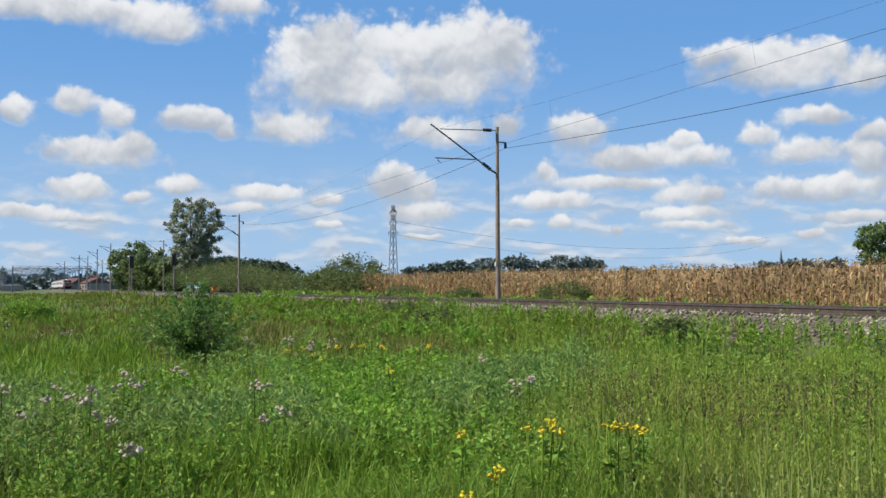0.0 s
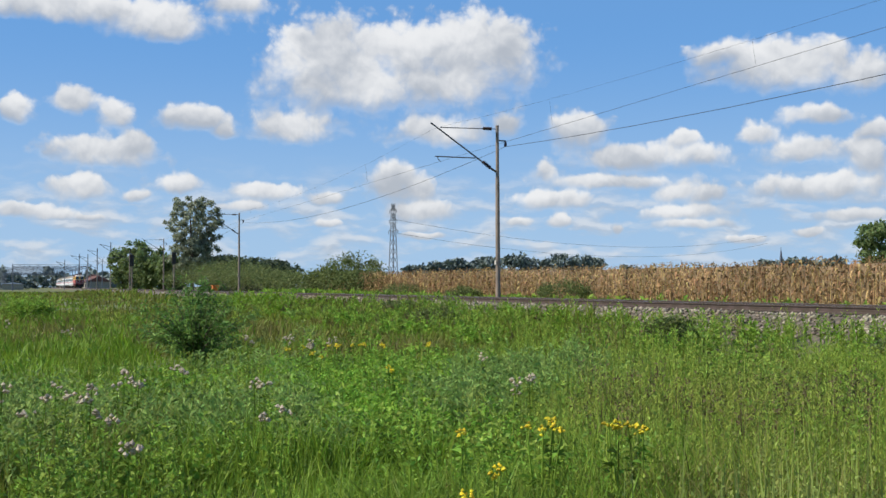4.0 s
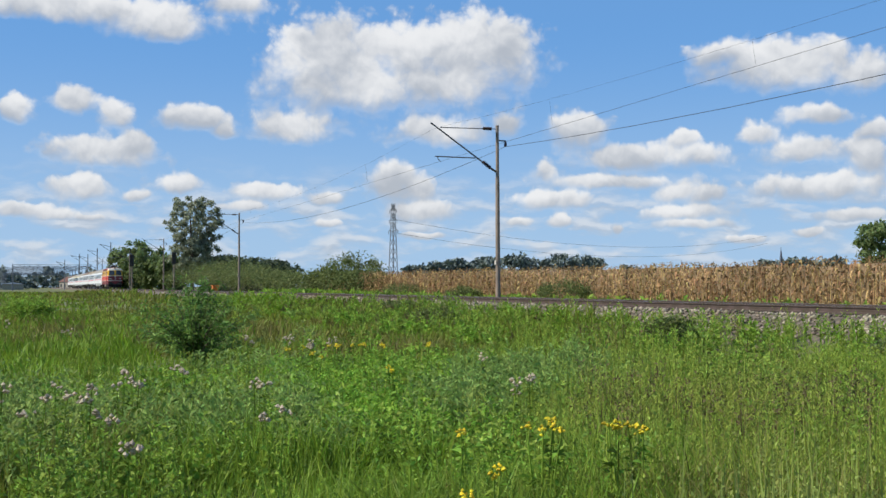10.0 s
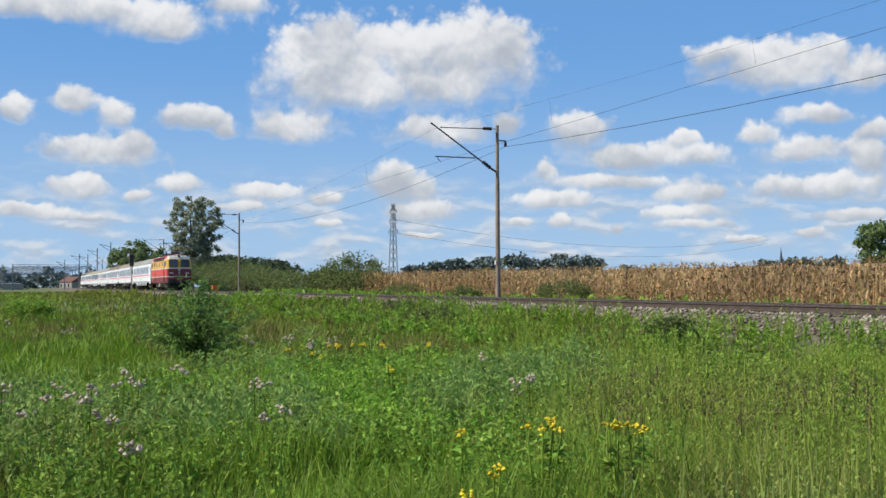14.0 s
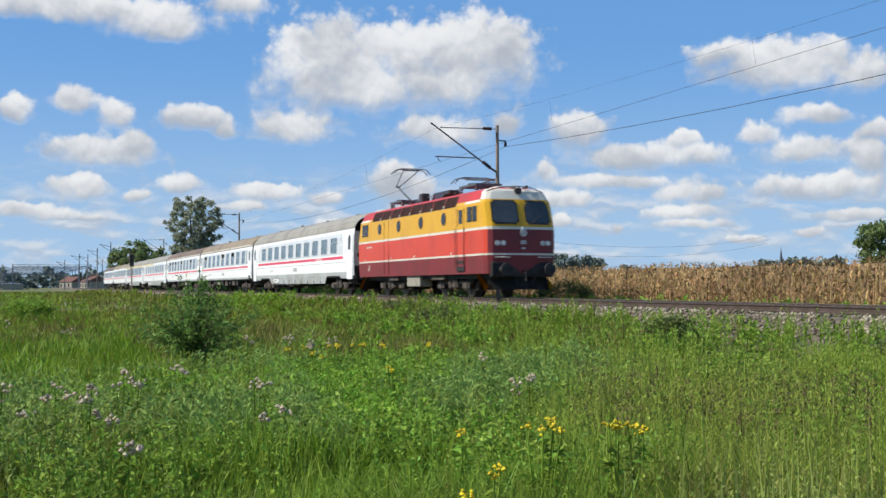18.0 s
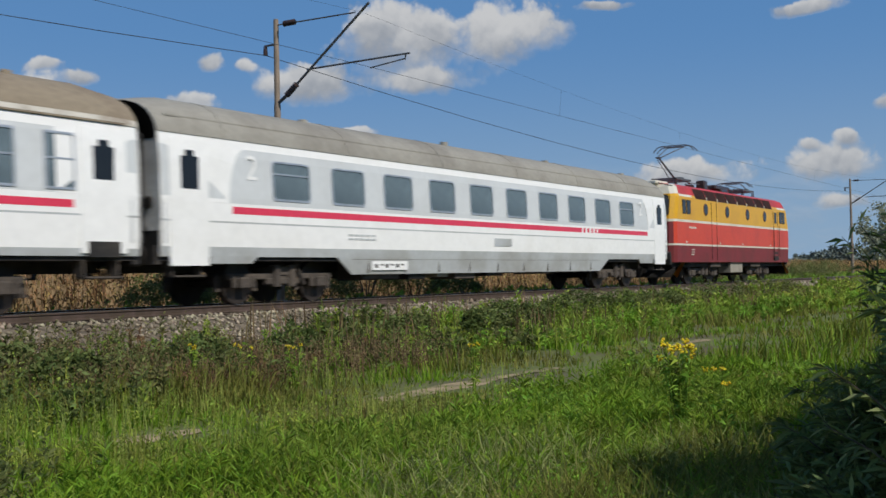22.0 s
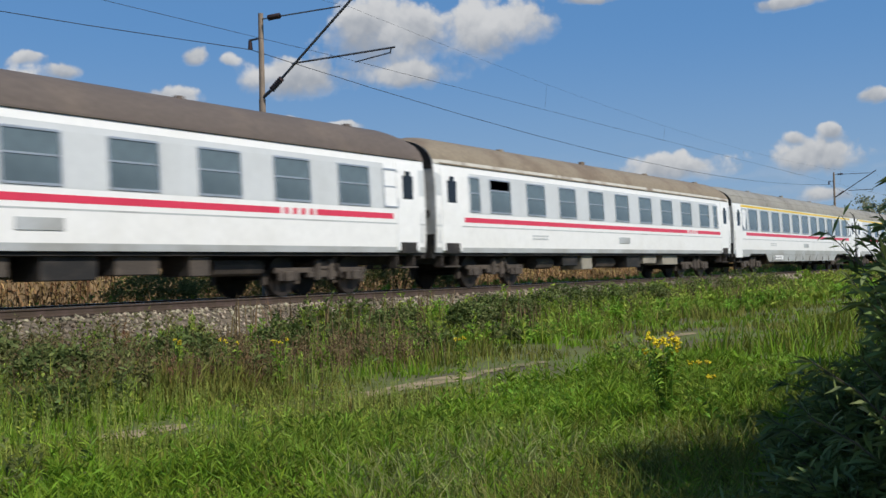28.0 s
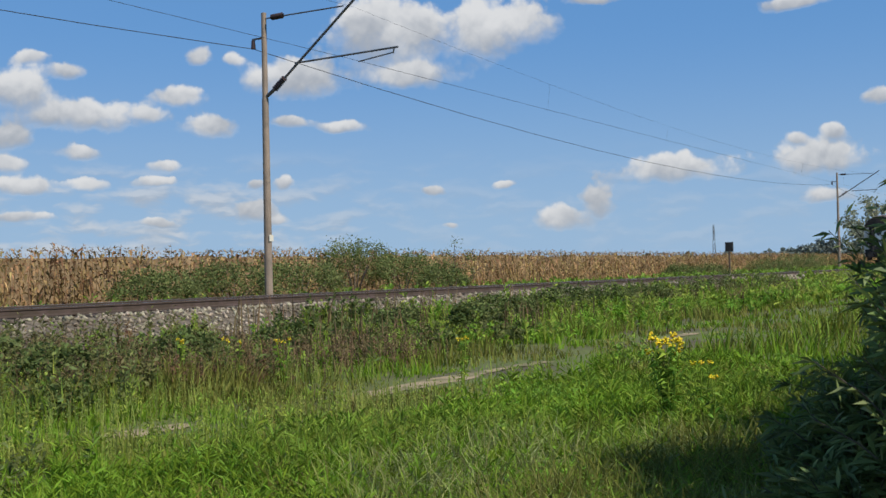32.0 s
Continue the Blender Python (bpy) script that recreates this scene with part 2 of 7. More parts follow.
M = {}
M["soil"] = material("grassy_soil", (0.1204, 0.1419, 0.0344), 0.95, scale=0.35, fine=9, second=(0.1032, 0.086, 0.043), bump=0.5, vary=0.35)
M["path"] = material("trodden_soil", (0.40, 0.305, 0.185), 0.95, spec=0.2, scale=2.2, fine=30, second=(0.20, 0.18, 0.09), blend=(0.4, 0.6), bump=0.6, vary=0.25)
M["ballast"] = material("ballast_bed", (0.17, 0.138, 0.098), 0.9, scale=9.0, fine=26, second=(0.09, 0.072, 0.052), blend=(0.42, 0.58), bump=1.0, vary=0.4)
M["stone"] = material("limestone_ballast", (0.305, 0.262, 0.19), 0.9, scale=0.8, fine=40, second=(0.145, 0.118, 0.08), island=0.6, bump=0.3, spec=0.2)
M["rail_side"] = material("rusty_rail", (0.062, 0.043, 0.029), 0.75, scale=4, fine=60, second=(0.09, 0.06, 0.05), bump=0.25)
M["rail_top"] = material("polished_rail", (0.5, 0.48, 0.46), 0.28, metal=1.0, scale=4, fine=80, bump=0.05, two_scale=0.15)
M["sleeper"] = material("tarred_sleeper", (0.10, 0.075, 0.055), 0.85, scale=3, fine=40, bump=0.4, objvar=0.25)
M["mast"] = material("weathered_mast", (0.2838, 0.2193, 0.1634), 0.75, scale=1.5, fine=30, second=(0.1806, 0.1462, 0.1118), bump=0.25)
M["steel"] = material("galvanised_steel", (0.17, 0.175, 0.18), 0.5, metal=0.6, scale=5, fine=50, bump=0.1)
M["insulator"] = material("brown_porcelain", (0.05, 0.03, 0.025), 0.25, scale=5, fine=30, bump=0.0)
M["wire"] = material("copper_wire", (0.07, 0.075, 0.075), 0.5, metal=0.5, scale=5, fine=50, bump=0.0)
M["grass"] = material("meadow_grass", (0.1777, 0.2105, 0.0328), 0.6, spec=0.2, scale=0.22, fine=2.5, second=(0.2171, 0.2039, 0.0559), blend=(0.42, 0.62), island=0.4, bump=0, subsurface=0.35, vary=0.3)
M["lush"] = material("lush_grass", (0.18, 0.295, 0.025), 0.55, spec=0.2, scale=0.3, fine=2.5, second=(0.20, 0.29, 0.04), island=0.35, bump=0, subsurface=0.35, vary=0.25)
M["weed"] = material("broad_leaved_weed", (0.235, 0.37, 0.05), 0.6, spec=0.2, scale=0.4, fine=3, second=(0.235, 0.325, 0.06), island=0.5, bump=0, subsurface=0.38, vary=0.3)
M["dry"] = material("dry_stalks", (0.20, 0.14, 0.075), 0.8, spec=0.2, scale=0.5, fine=3, second=(0.12, 0.105, 0.045), island=0.4, bump=0, subsurface=0.2)
M["spike"] = material("pale_seed_spikes", (0.285, 0.33, 0.075), 0.7, spec=0.2, scale=0.5, fine=3, second=(0.235, 0.30, 0.08), island=0.3, bump=0, subsurface=0.3)
M["corn"] = material("dry_corn_leaf", (0.40, 0.265, 0.118), 0.8, spec=0.15, scale=0.3, fine=2.5, second=(0.25, 0.155, 0.07), island=0.55, bump=0, subsurface=0.3, vary=0.3)
# darker copy of the corn colour, stands in for shade between the plants
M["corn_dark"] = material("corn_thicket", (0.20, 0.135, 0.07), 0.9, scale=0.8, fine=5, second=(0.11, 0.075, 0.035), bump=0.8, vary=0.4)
M["shrub"] = material("shrub_leaf", (0.150, 0.185, 0.060), 0.65, spec=0.12, scale=0.3, fine=3, second=(0.185, 0.205, 0.075), island=0.4, bump=0, subsurface=0.3)
M["tree"] = material("tree_leaf", (0.29, 0.315, 0.205), 0.5, scale=0.15, fine=2, second=(0.33, 0.355, 0.245), island=0.4, bump=0, subsurface=0.4)
M["willow"] = material("willow_leaf", (0.15, 0.2, 0.0625), 0.5, spec=0.3, scale=1, fine=5, second=(0.175, 0.2188, 0.0813), island=0.4, bump=0, subsurface=0.22)
M["bark"] = material("tree_bark", (0.12, 0.095, 0.07), 0.9, scale=2, fine=14, bump=0.6)
M["yellow_flower"] = material("goldenrod_bloom", (0.80, 0.63, 0.02), 0.7, scale=3, fine=20, island=0.3, bump=0, subsurface=0.2)
M["fluff"] = material("thistle_fluff", (0.60, 0.50, 0.36), 0.9, scale=3, fine=20, island=0.25, bump=0, subsurface=0.3)
M["far_tree"] = material("distant_foliage", (0.0882, 0.1176, 0.063), 0.9, scale=0.05, fine=0.6, second=(0.1092, 0.1302, 0.0756), island=0.3, bump=0)
# train
M["white"] = material("white_coach_paint", (0.88, 0.875, 0.85), 0.32, scale=0.5, fine=6, second=(0.82, 0.81, 0.77), blend=(0.5, 0.75), bump=0.03, vary=0.04)
M["grey_band"] = material("light_grey_paint", (0.62, 0.64, 0.64), 0.35, scale=0.6, fine=6, second=(0.57, 0.585, 0.58), bump=0.03, vary=0.04)
M["grey_skirt"] = material("grey_skirt_paint", (0.47, 0.49, 0.49), 0.45, scale=0.8, fine=8, second=(0.36, 0.36, 0.34), bump=0.05, vary=0.08)
M["red_stripe"] = material("crimson_stripe", (0.72, 0.05, 0.10), 0.35, scale=0.8, fine=8, bump=0.02, vary=0.06, two_scale=0.1)
M["yellow_stripe"] = material("first_class_yellow", (0.80, 0.55, 0.03), 0.4, scale=0.8, fine=8, bump=0.02, vary=0.06, two_scale=0.15)
M["roof_tan"] = material("dusty_tan_roof", (0.254, 0.207, 0.1458), 0.8, scale=0.7, fine=9, second=(0.1882, 0.1411, 0.0988), bump=0.15, vary=0.18)
M["roof_brown"] = material("rusty_brown_roof", (0.1386, 0.0966, 0.0756), 0.8, scale=0.9, fine=9, second=(0.1848, 0.1386, 0.1008), bump=0.15, vary=0.2)
M["roof_dark"] = material("sooty_roof", (0.125, 0.10, 0.085), 0.8, scale=0.7, fine=9, second=(0.16, 0.125, 0.10), bump=0.15, vary=0.15)
M["roof_edge"] = material("streaked_pale_cornice", (0.56, 0.53, 0.46), 0.6, scale=1.1, fine=10, second=(0.24, 0.185, 0.135), blend=(0.52, 0.66), bump=0.08, vary=0.12)
M["roof_grey"] = material("warm_grey_roof", (0.3024, 0.2856, 0.2436), 0.7, scale=0.6, fine=8, second=(0.2352, 0.2184, 0.1848), bump=0.1, vary=0.12)
M["glass"] = material("coach_glass", (0.15, 0.195, 0.21), 0.06, scale=0.5, fine=4, bump=0, vary=0.15, ior=1.6, trans=0.12)
M["screen"] = material("windscreen_glass", (0.055, 0.062, 0.068), 0.06, scale=0.6, fine=4, bump=0, ior=1.6)
M["glass_dark"] = material("dark_glass", (0.012, 0.014, 0.016), 0.08, scale=0.5, fine=4, bump=0, ior=1.5)
M["alu"] = material("aluminium_trim", (0.62, 0.63, 0.63), 0.38, metal=0.7, scale=3, fine=30, bump=0.03, two_scale=0.15)
M["black"] = material("sooty_black_steel", (0.02, 0.019, 0.018), 0.75, scale=2, fine=20, second=(0.05, 0.042, 0.036), bump=0.25, vary=0.3)
M["under"] = material("brake_dust_steel", (0.07, 0.058, 0.048), 0.85, scale=2, fine=20, second=(0.11, 0.088, 0.07), bump=0.3, vary=0.3)
M["wheel"] = material("wheel_steel", (0.06, 0.048, 0.04), 0.6, metal=0.5, scale=3, fine=30, bump=0.15)
M["rubber"] = material("gangway_rubber", (0.013, 0.013, 0.014), 0.85, scale=3, fine=30, bump=0.2)
M["inside"] = material("coach_interior", (0.16, 0.15, 0.14), 0.8, scale=1, fine=8, bump=0)
M["seat"] = material("seat_cloth", (0.05, 0.08, 0.14), 0.9, scale=2, fine=20, bump=0.1)
M["loco_yellow"] = material("loco_yellow_paint", (0.672, 0.3612, 0.0126), 0.35, scale=0.7, fine=8, second=(0.6216, 0.3192, 0.0168), bump=0.03, vary=0.05)
M["loco_red"] = material("loco_red_paint", (0.6048, 0.063, 0.0294), 0.38, scale=0.7, fine=8, second=(0.5208, 0.0546, 0.0294), bump=0.03, vary=0.07)
M["loco_maroon"] = material("loco_maroon_paint", (0.21, 0.0294, 0.0336), 0.5, scale=0.9, fine=8, second=(0.1596, 0.0294, 0.0294), bump=0.05, vary=0.1)
M["loco_roof"] = material("loco_red_roof", (0.5208, 0.042, 0.042), 0.5, scale=0.9, fine=8, second=(0.378, 0.042, 0.0378), bump=0.05, vary=0.1)
M["cream"] = material("cream_line", (0.672, 0.6384, 0.5376), 0.45, scale=1.5, fine=12, second=(0.588, 0.5376, 0.42), bump=0.02, vary=0.05)
M["grille"] = material("vent_grille", (0.10, 0.045, 0.04), 0.6, metal=0.3, scale=2, fine=30, bump=0.3)
M["box_grey"] = material("dusty_beige_box", (0.33, 0.30, 0.24), 0.7, scale=2, fine=20, second=(0.24, 0.22, 0.18), bump=0.1)
M["lamp"] = material("lamp_glass", (0.75, 0.75, 0.72), 0.1, scale=3, fine=20, bump=0, ior=1.6)
M["plate"] = material("cast_plate", (0.55, 0.53, 0.5), 0.4, metal=0.4, scale=4, fine=40, bump=0.1)
M["pylon"] = material("pylon_steel", (0.15, 0.165, 0.18), 0.7, scale=0.3, fine=3, bump=0)
M["plaster"] = material("rendered_wall", (0.5208, 0.4872, 0.4368), 0.9, scale=0.3, fine=4, bump=0.1)
M["tile_roof"] = material("red_tile_roof", (0.17, 0.075, 0.055), 0.85, scale=0.4, fine=4, second=(0.13, 0.065, 0.05), bump=0.3)
M["orange"] = material("orange_cabinet_paint", (0.72, 0.20, 0.03), 0.5, scale=2, fine=15, bump=0.05)
M["hill"] = material("distant_woods", (0.055, 0.085, 0.075), 1.0, scale=0.02, fine=0.3, second=(0.07, 0.10, 0.085), bump=0)


# ---- mesh helpers ------------------------------------------------------------
def mesh_from(name, verts, faces, mats, smooth=False, index=None):
    me = bpy.data.meshes.new(name)
    me.from_pydata([tuple(v) for v in verts], [], faces)
    for m in mats if isinstance(mats, (list, tuple)) else [mats]:
        me.materials.append(m)
    if index is not None:
        me.polygons.foreach_set("material_index", index)
    if smooth:
        me.polygons.foreach_set("use_smooth", [True] * len(me.polygons))
    me.update()
    return me


def fast_mesh(name, verts, tris, mat):
    """A big triangle mesh from numpy arrays."""
    me = bpy.data.meshes.new(name)
    verts, tris = np.asarray(verts, np.float32), np.asarray(tris, np.int32)
    me.vertices.add(len(verts))
    me.vertices.foreach_set("co", verts.ravel())
    me.loops.add(tris.size)
    me.loops.foreach_set("vertex_index", tris.ravel())
    me.polygons.add(len(tris))
    me.polygons.foreach_set("loop_start", np.arange(0, tris.size, 3, dtype=np.int32))
    me.polygons.foreach_set("loop_total", np.full(len(tris), 3, np.int32))
    me.materials.append(mat)
    me.update(calc_edges=True)
    return me


def part(name, bm, mat, parent, label="", smooth=False, at=None):
    """One bmesh as one mesh object under a thing or a part."""
    me = bpy.data.meshes.new(name)
    bm.normal_update()
    bm.to_mesh(me)
    bm.free()
    for m in mat if isinstance(mat, (list, tuple)) else [mat]:
        me.materials.append(m)
    if smooth:
        me.polygons.foreach_set("use_smooth", [True] * len(me.polygons))
    ob = new(name, me)
    ob.parent = parent
    if at is not None:
        ob.matrix_basis = at
    return tagged(ob, label)


def share(name, me, parent, at, label=""):
    ob = new(name, me)
    ob.parent = parent
    ob.matrix_basis = at
    return tagged(ob, label)


def box(bm, x0, x1, y0, y1, z0, z1, bevel=0.0, mat_index=0):
    vs = [bm.verts.new(c) for c in ((x0, y0, z0), (x1, y0, z0), (x1, y1, z0), (x0, y1, z0), (x0, y0, z1), (x1, y0, z1), (x1, y1, z1), (x0, y1, z1))]
    fs = [bm.faces.new([vs[i] for i in q]) for q in ((0, 3, 2, 1), (4, 5, 6, 7), (0, 1, 5, 4), (1, 2, 6, 5), (2, 3, 7, 6), (3, 0, 4, 7))]
    for f in fs:
        f.material_index = mat_index
    if bevel:
        es = list({e for f in fs for e in f.edges})
        bmesh.ops.bevel(bm, geom=es, offset=bevel, segments=1, affect="EDGES")
    return bm


def boxes(*dims, bevel=0.0):
    bm = bmesh.new()
    for d in dims:
        box(bm, *d, bevel=bevel)
    return bm


def tube(bm, a, b, r0, r1=None, seg=8, caps=True):
    a, b = Vector(a), Vector(b)
    r1 = r0 if r1 is None else r1
    d = (b - a).normalized()
    u = d.orthogonal().normalized()
    v = d.cross(u)
    rings = []
    for c, r in ((a, r0), (b, r1)):
        rings.append([bm.verts.new(c + (u * math.cos(k * 2 * math.pi / seg) + v * math.sin(k * 2 * math.pi / seg)) * r) for k in range(seg)])
    for k in range(seg):
        bm.faces.new((rings[0][k], rings[0][(k + 1) % seg], rings[1][(k + 1) % seg], rings[1][k]))
    if caps:
        bm.faces.new(rings[0][::-1])
        bm.faces.new(rings[1])
    return bm


def tubes(*runs, seg=8):
    bm = bmesh.new()
    for run in runs:
        tube(bm, *run, seg=seg)
    return bm


def polyline(bm, pts, r, seg=5):
    """One bent tube through the points."""
    pts = [Vector(p) for p in pts]
    rings = []
    u = (pts[1] - pts[0]).orthogonal().normalized()
    for i, p in enumerate(pts):
        d = (pts[min(i + 1, len(pts) - 1)] - pts[max(i - 1, 0)]).normalized()
        u = (u - d * u.dot(d)).normalized()
        v = d.cross(u)
        rings.append([bm.verts.new(p + (u * math.cos(k * 2 * math.pi / seg) + v * math.sin(k * 2 * math.pi / seg)) * r) for k in range(seg)])
    for a, b in zip(rings, rings[1:]):
        for k in range(seg):
            bm.faces.new((a[k], a[(k + 1) % seg], b[(k + 1) % seg], b[k]))
    bm.faces.new(rings[0][::-1])
    bm.faces.new(rings[-1])
    return bm


def prism(profile, x0, x1, axis="x", closed=True):
    """A profile in (y, z) drawn out along x."""
    bm = bmesh.new()
    a = [bm.verts.new((x0, y, z)) for y, z in profile]
    b = [bm.verts.new((x1, y, z)) for y, z in profile]
    n = len(profile)
    for i in range(n if closed else n - 1):
        j = (i + 1) % n
        bm.faces.new((a[i], a[j], b[j], b[i]))
    if closed:
        bm.faces.new(a[::-1])
        bm.faces.new(b)
    bmesh.ops.recalc_face_normals(bm, faces=bm.faces[:])
    return bm


def empty(name, m=None):
    ob = new(name)
    ob.empty_display_size = 0.3
    if m is not None:
        ob.matrix_basis = m
    return ob
M["bush_green"] = material("feathery_green", (0.150, 0.270, 0.058), 0.6, spec=0.2, scale=0.8, fine=5, second=(0.19, 0.295, 0.07), island=0.4, bump=0, subsurface=0.35)
# far foliage, with the pale blue haze of distance mixed into its colour
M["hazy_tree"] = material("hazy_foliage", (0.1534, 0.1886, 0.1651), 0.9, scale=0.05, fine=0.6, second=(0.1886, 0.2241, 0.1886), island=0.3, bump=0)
M["tree_bright"] = material("bright_foliage", (0.1764, 0.2394, 0.0819), 0.6, scale=0.15, fine=2, second=(0.126, 0.1638, 0.0536), island=0.4, bump=0, subsurface=0.4)
M["far_roof"] = material("far_slate", (0.10, 0.11, 0.14), 0.8, scale=0.2, fine=2, bump=0)
M["shed_roof"] = material("grey_sheet_roof", (0.36, 0.40, 0.45), 0.6, scale=0.2, fine=2, bump=0)
M["white_bloom"] = material("white_bloom", (0.78, 0.78, 0.70), 0.8, scale=3, fine=20, island=0.2, bump=0, subsurface=0.3)
M["weed_olive"] = material("olive_weed", (0.265, 0.360, 0.055), 0.65, spec=0.15, scale=0.5, fine=3, second=(0.315, 0.360, 0.07), island=0.45, bump=0, subsurface=0.38, vary=0.3)
M["weed_grey"] = material("grey_green_weed", (0.235, 0.345, 0.085), 0.65, spec=0.15, scale=0.5, fine=3, second=(0.295, 0.365, 0.10), island=0.45, bump=0, subsurface=0.38, vary=0.3)
M["bramble"] = material("bramble_leaf", (0.13, 0.17, 0.05), 0.65, spec=0.2, scale=0.4, fine=3, second=(0.175, 0.165, 0.065), island=0.45, bump=0, subsurface=0.3, vary=0.3)

M["fresh"] = material("fresh_herb_leaf", (0.225, 0.395, 0.045), 0.6, spec=0.2, scale=0.6, fine=3, second=(0.255, 0.38, 0.06), island=0.4, bump=0, subsurface=0.38, vary=0.25)
M["straw"] = material("pale_arching_grass", (0.33, 0.35, 0.13), 0.65, spec=0.25, scale=0.5, fine=3, second=(0.26, 0.32, 0.08), island=0.4, bump=0, subsurface=0.35, vary=0.25)
M["rust"] = material("rusty_dock_stems", (0.20, 0.115, 0.06), 0.8, spec=0.2, scale=0.5, fine=3, second=(0.145, 0.12, 0.06), island=0.45, bump=0, subsurface=0.25)

# ---- ground and railway ----------------------------------------------------------
def ground_z(x, y):
    """Height of the land: flat meadow, a low bank under the track, the field behind it."""
    y = np.asarray(y, float)
    z = np.interp(y, [12.6, 14.4, 15.2, 19.4, 20.6, 22.0], [0.0, 0.34, 0.42, 0.42, 0.25, 0.3])
    return z + 0.05 * np.sin(np.asarray(x) * 0.7 + 1.3) * np.cos(y * 0.55) * (np.abs(y - 17) > 3.2)


def build_ground():
    xs = np.unique(np.concatenate([np.arange(-60, 60.1, 0.75), -60 - np.geomspace(2, 2440, 40), 60 + np.geomspace(2, 2440, 40)]))
    ys = np.unique(np.concatenate([np.arange(-12, 26.1, 0.5), -12 - np.geomspace(2, 2400, 26), 26 + np.geomspace(2, 2470, 26)]))
    X, Y = np.meshgrid(xs, ys)
    Z = ground_z(X, Y)
    nx = len(xs)
    verts = np.stack([X.ravel(), Y.ravel(), Z.ravel()], 1)
    i = (np.arange(len(ys) - 1)[:, None] * nx + np.arange(nx - 1)[None, :]).ravel()
    tris = np.concatenate([np.stack([i, i + 1, i + nx + 1], 1), np.stack([i, i + nx + 1, i + nx], 1)])
    ob = new("ground", fast_mesh("ground", verts, tris, M["soil"]))
    tagged(ob, "flat meadow soil under long summer grass", "ground", kind="structure")


build_ground()

TRACK_X0, TRACK_X1 = -640.0, 420.0
bed = part("ballast_bed", prism([(13.9, 0.1), (14.7, 0.42), (15.55, 0.80), (18.85, 0.80), (19.7, 0.42), (20.5, 0.1)], TRACK_X0, TRACK_X1), M["ballast"], None)
tagged(bed, "grey crushed-stone bed under the railway track", "ballast", kind="structure")

track = tagged(empty("railway_track", pose(0, YC, 0)), "single railway track with rusty rails on dark sleepers", "railway track", kind="structure")
RAIL_PROFILE = [(-0.07, -0.16), (0.07, -0.16), (0.07, -0.145), (0.012, -0.12), (0.012, -0.05), (0.035, -0.035), (0.035, -0.004), (-0.035, -0.004), (-0.035, -0.035), (-0.012, -0.05), (-0.012, -0.12), (-0.07, -0.145)]
for side in (-1, 1):
    r = part("rail", prism([(y + side * 0.75, z + RAIL) for y, z in RAIL_PROFILE], TRACK_X0, TRACK_X1), M["rail_side"], track)
    part("running_surface", boxes((TRACK_X0, TRACK_X1, side * 0.75 - 0.028, side * 0.75 + 0.028, RAIL - 0.004, RAIL)), M["rail_top"], r, "polished steel rail head")

# ---- the train ----------------------------------------------------------------
# Vehicles are built about their middle, x forward, y across, z from the rail head.
TRAIN = []
GAPS = [0.0, 17.2, 43.46, 68.72, 94.41, 120.14, 147.15, 173.04, 197.94]


def side_y(z):
    """Half width of a coach body at height z."""
    return float(np.interp(z, [0.55, 1.0, 1.35, 2.2, 2.9, 3.42], [1.30, 1.37, 1.405, 1.41, 1.39, 1.335]))


ROOF_ARC = [(1.335, 3.42), (1.31, 3.56), (1.24, 3.72), (1.08, 3.94), (0.82, 4.12), (0.45, 4.25), (0.0, 4.30)]


def side_panel(x0, x1, levels, holes, side, depth=0.05):
    """A body side as a thin shell with real window openings; levels are (z, material index above it)."""
    bm = bmesh.new()
    zs = sorted({z for z, _ in levels} | {h[2] for h in holes} | {h[3] for h in holes})
    xs = sorted({x0, x1} | {h[0] for h in holes} | {h[1] for h in holes})

    def paint(z):
        return [m for lz, m in levels if lz <= z + 1e-6][-1]

    grid = {(i, k): bm.verts.new((x, side * side_y(z), z)) for i, x in enumerate(xs) for k, z in enumerate(zs)}
    for i in range(len(xs) - 1):
        for k in range(len(zs) - 1):
            cx, cz = (xs[i] + xs[i + 1]) / 2, (zs[k] + zs[k + 1]) / 2
            if any(h[0] < cx < h[1] and h[2] < cz < h[3] for h in holes):
                continue
            q = [grid[i, k], grid[i + 1, k], grid[i + 1, k + 1], grid[i, k + 1]]
            f = bm.faces.new(q if side < 0 else q[::-1])
            f.material_index = paint(zs[k])
    # reveals of the openings
    for a, b, c, d in holes:
        rim = [(a, c), (b, c), (b, d), (a, d)]
        for (ax, az), (bx, bz) in zip(rim, rim[1:] + rim[:1]):
            p = [(ax, side * side_y(az), az), (bx, side * side_y(bz), bz), (bx, side * (side_y(bz) - depth), bz), (ax, side * (side_y(az) - depth), az)]
            bm.faces.new([bm.verts.new(v) for v in (p if side < 0 else p[::-1])])
    bmesh.ops.remove_doubles(bm, verts=bm.verts[:], dist=0.0005)
    return bm


MESHES = {}


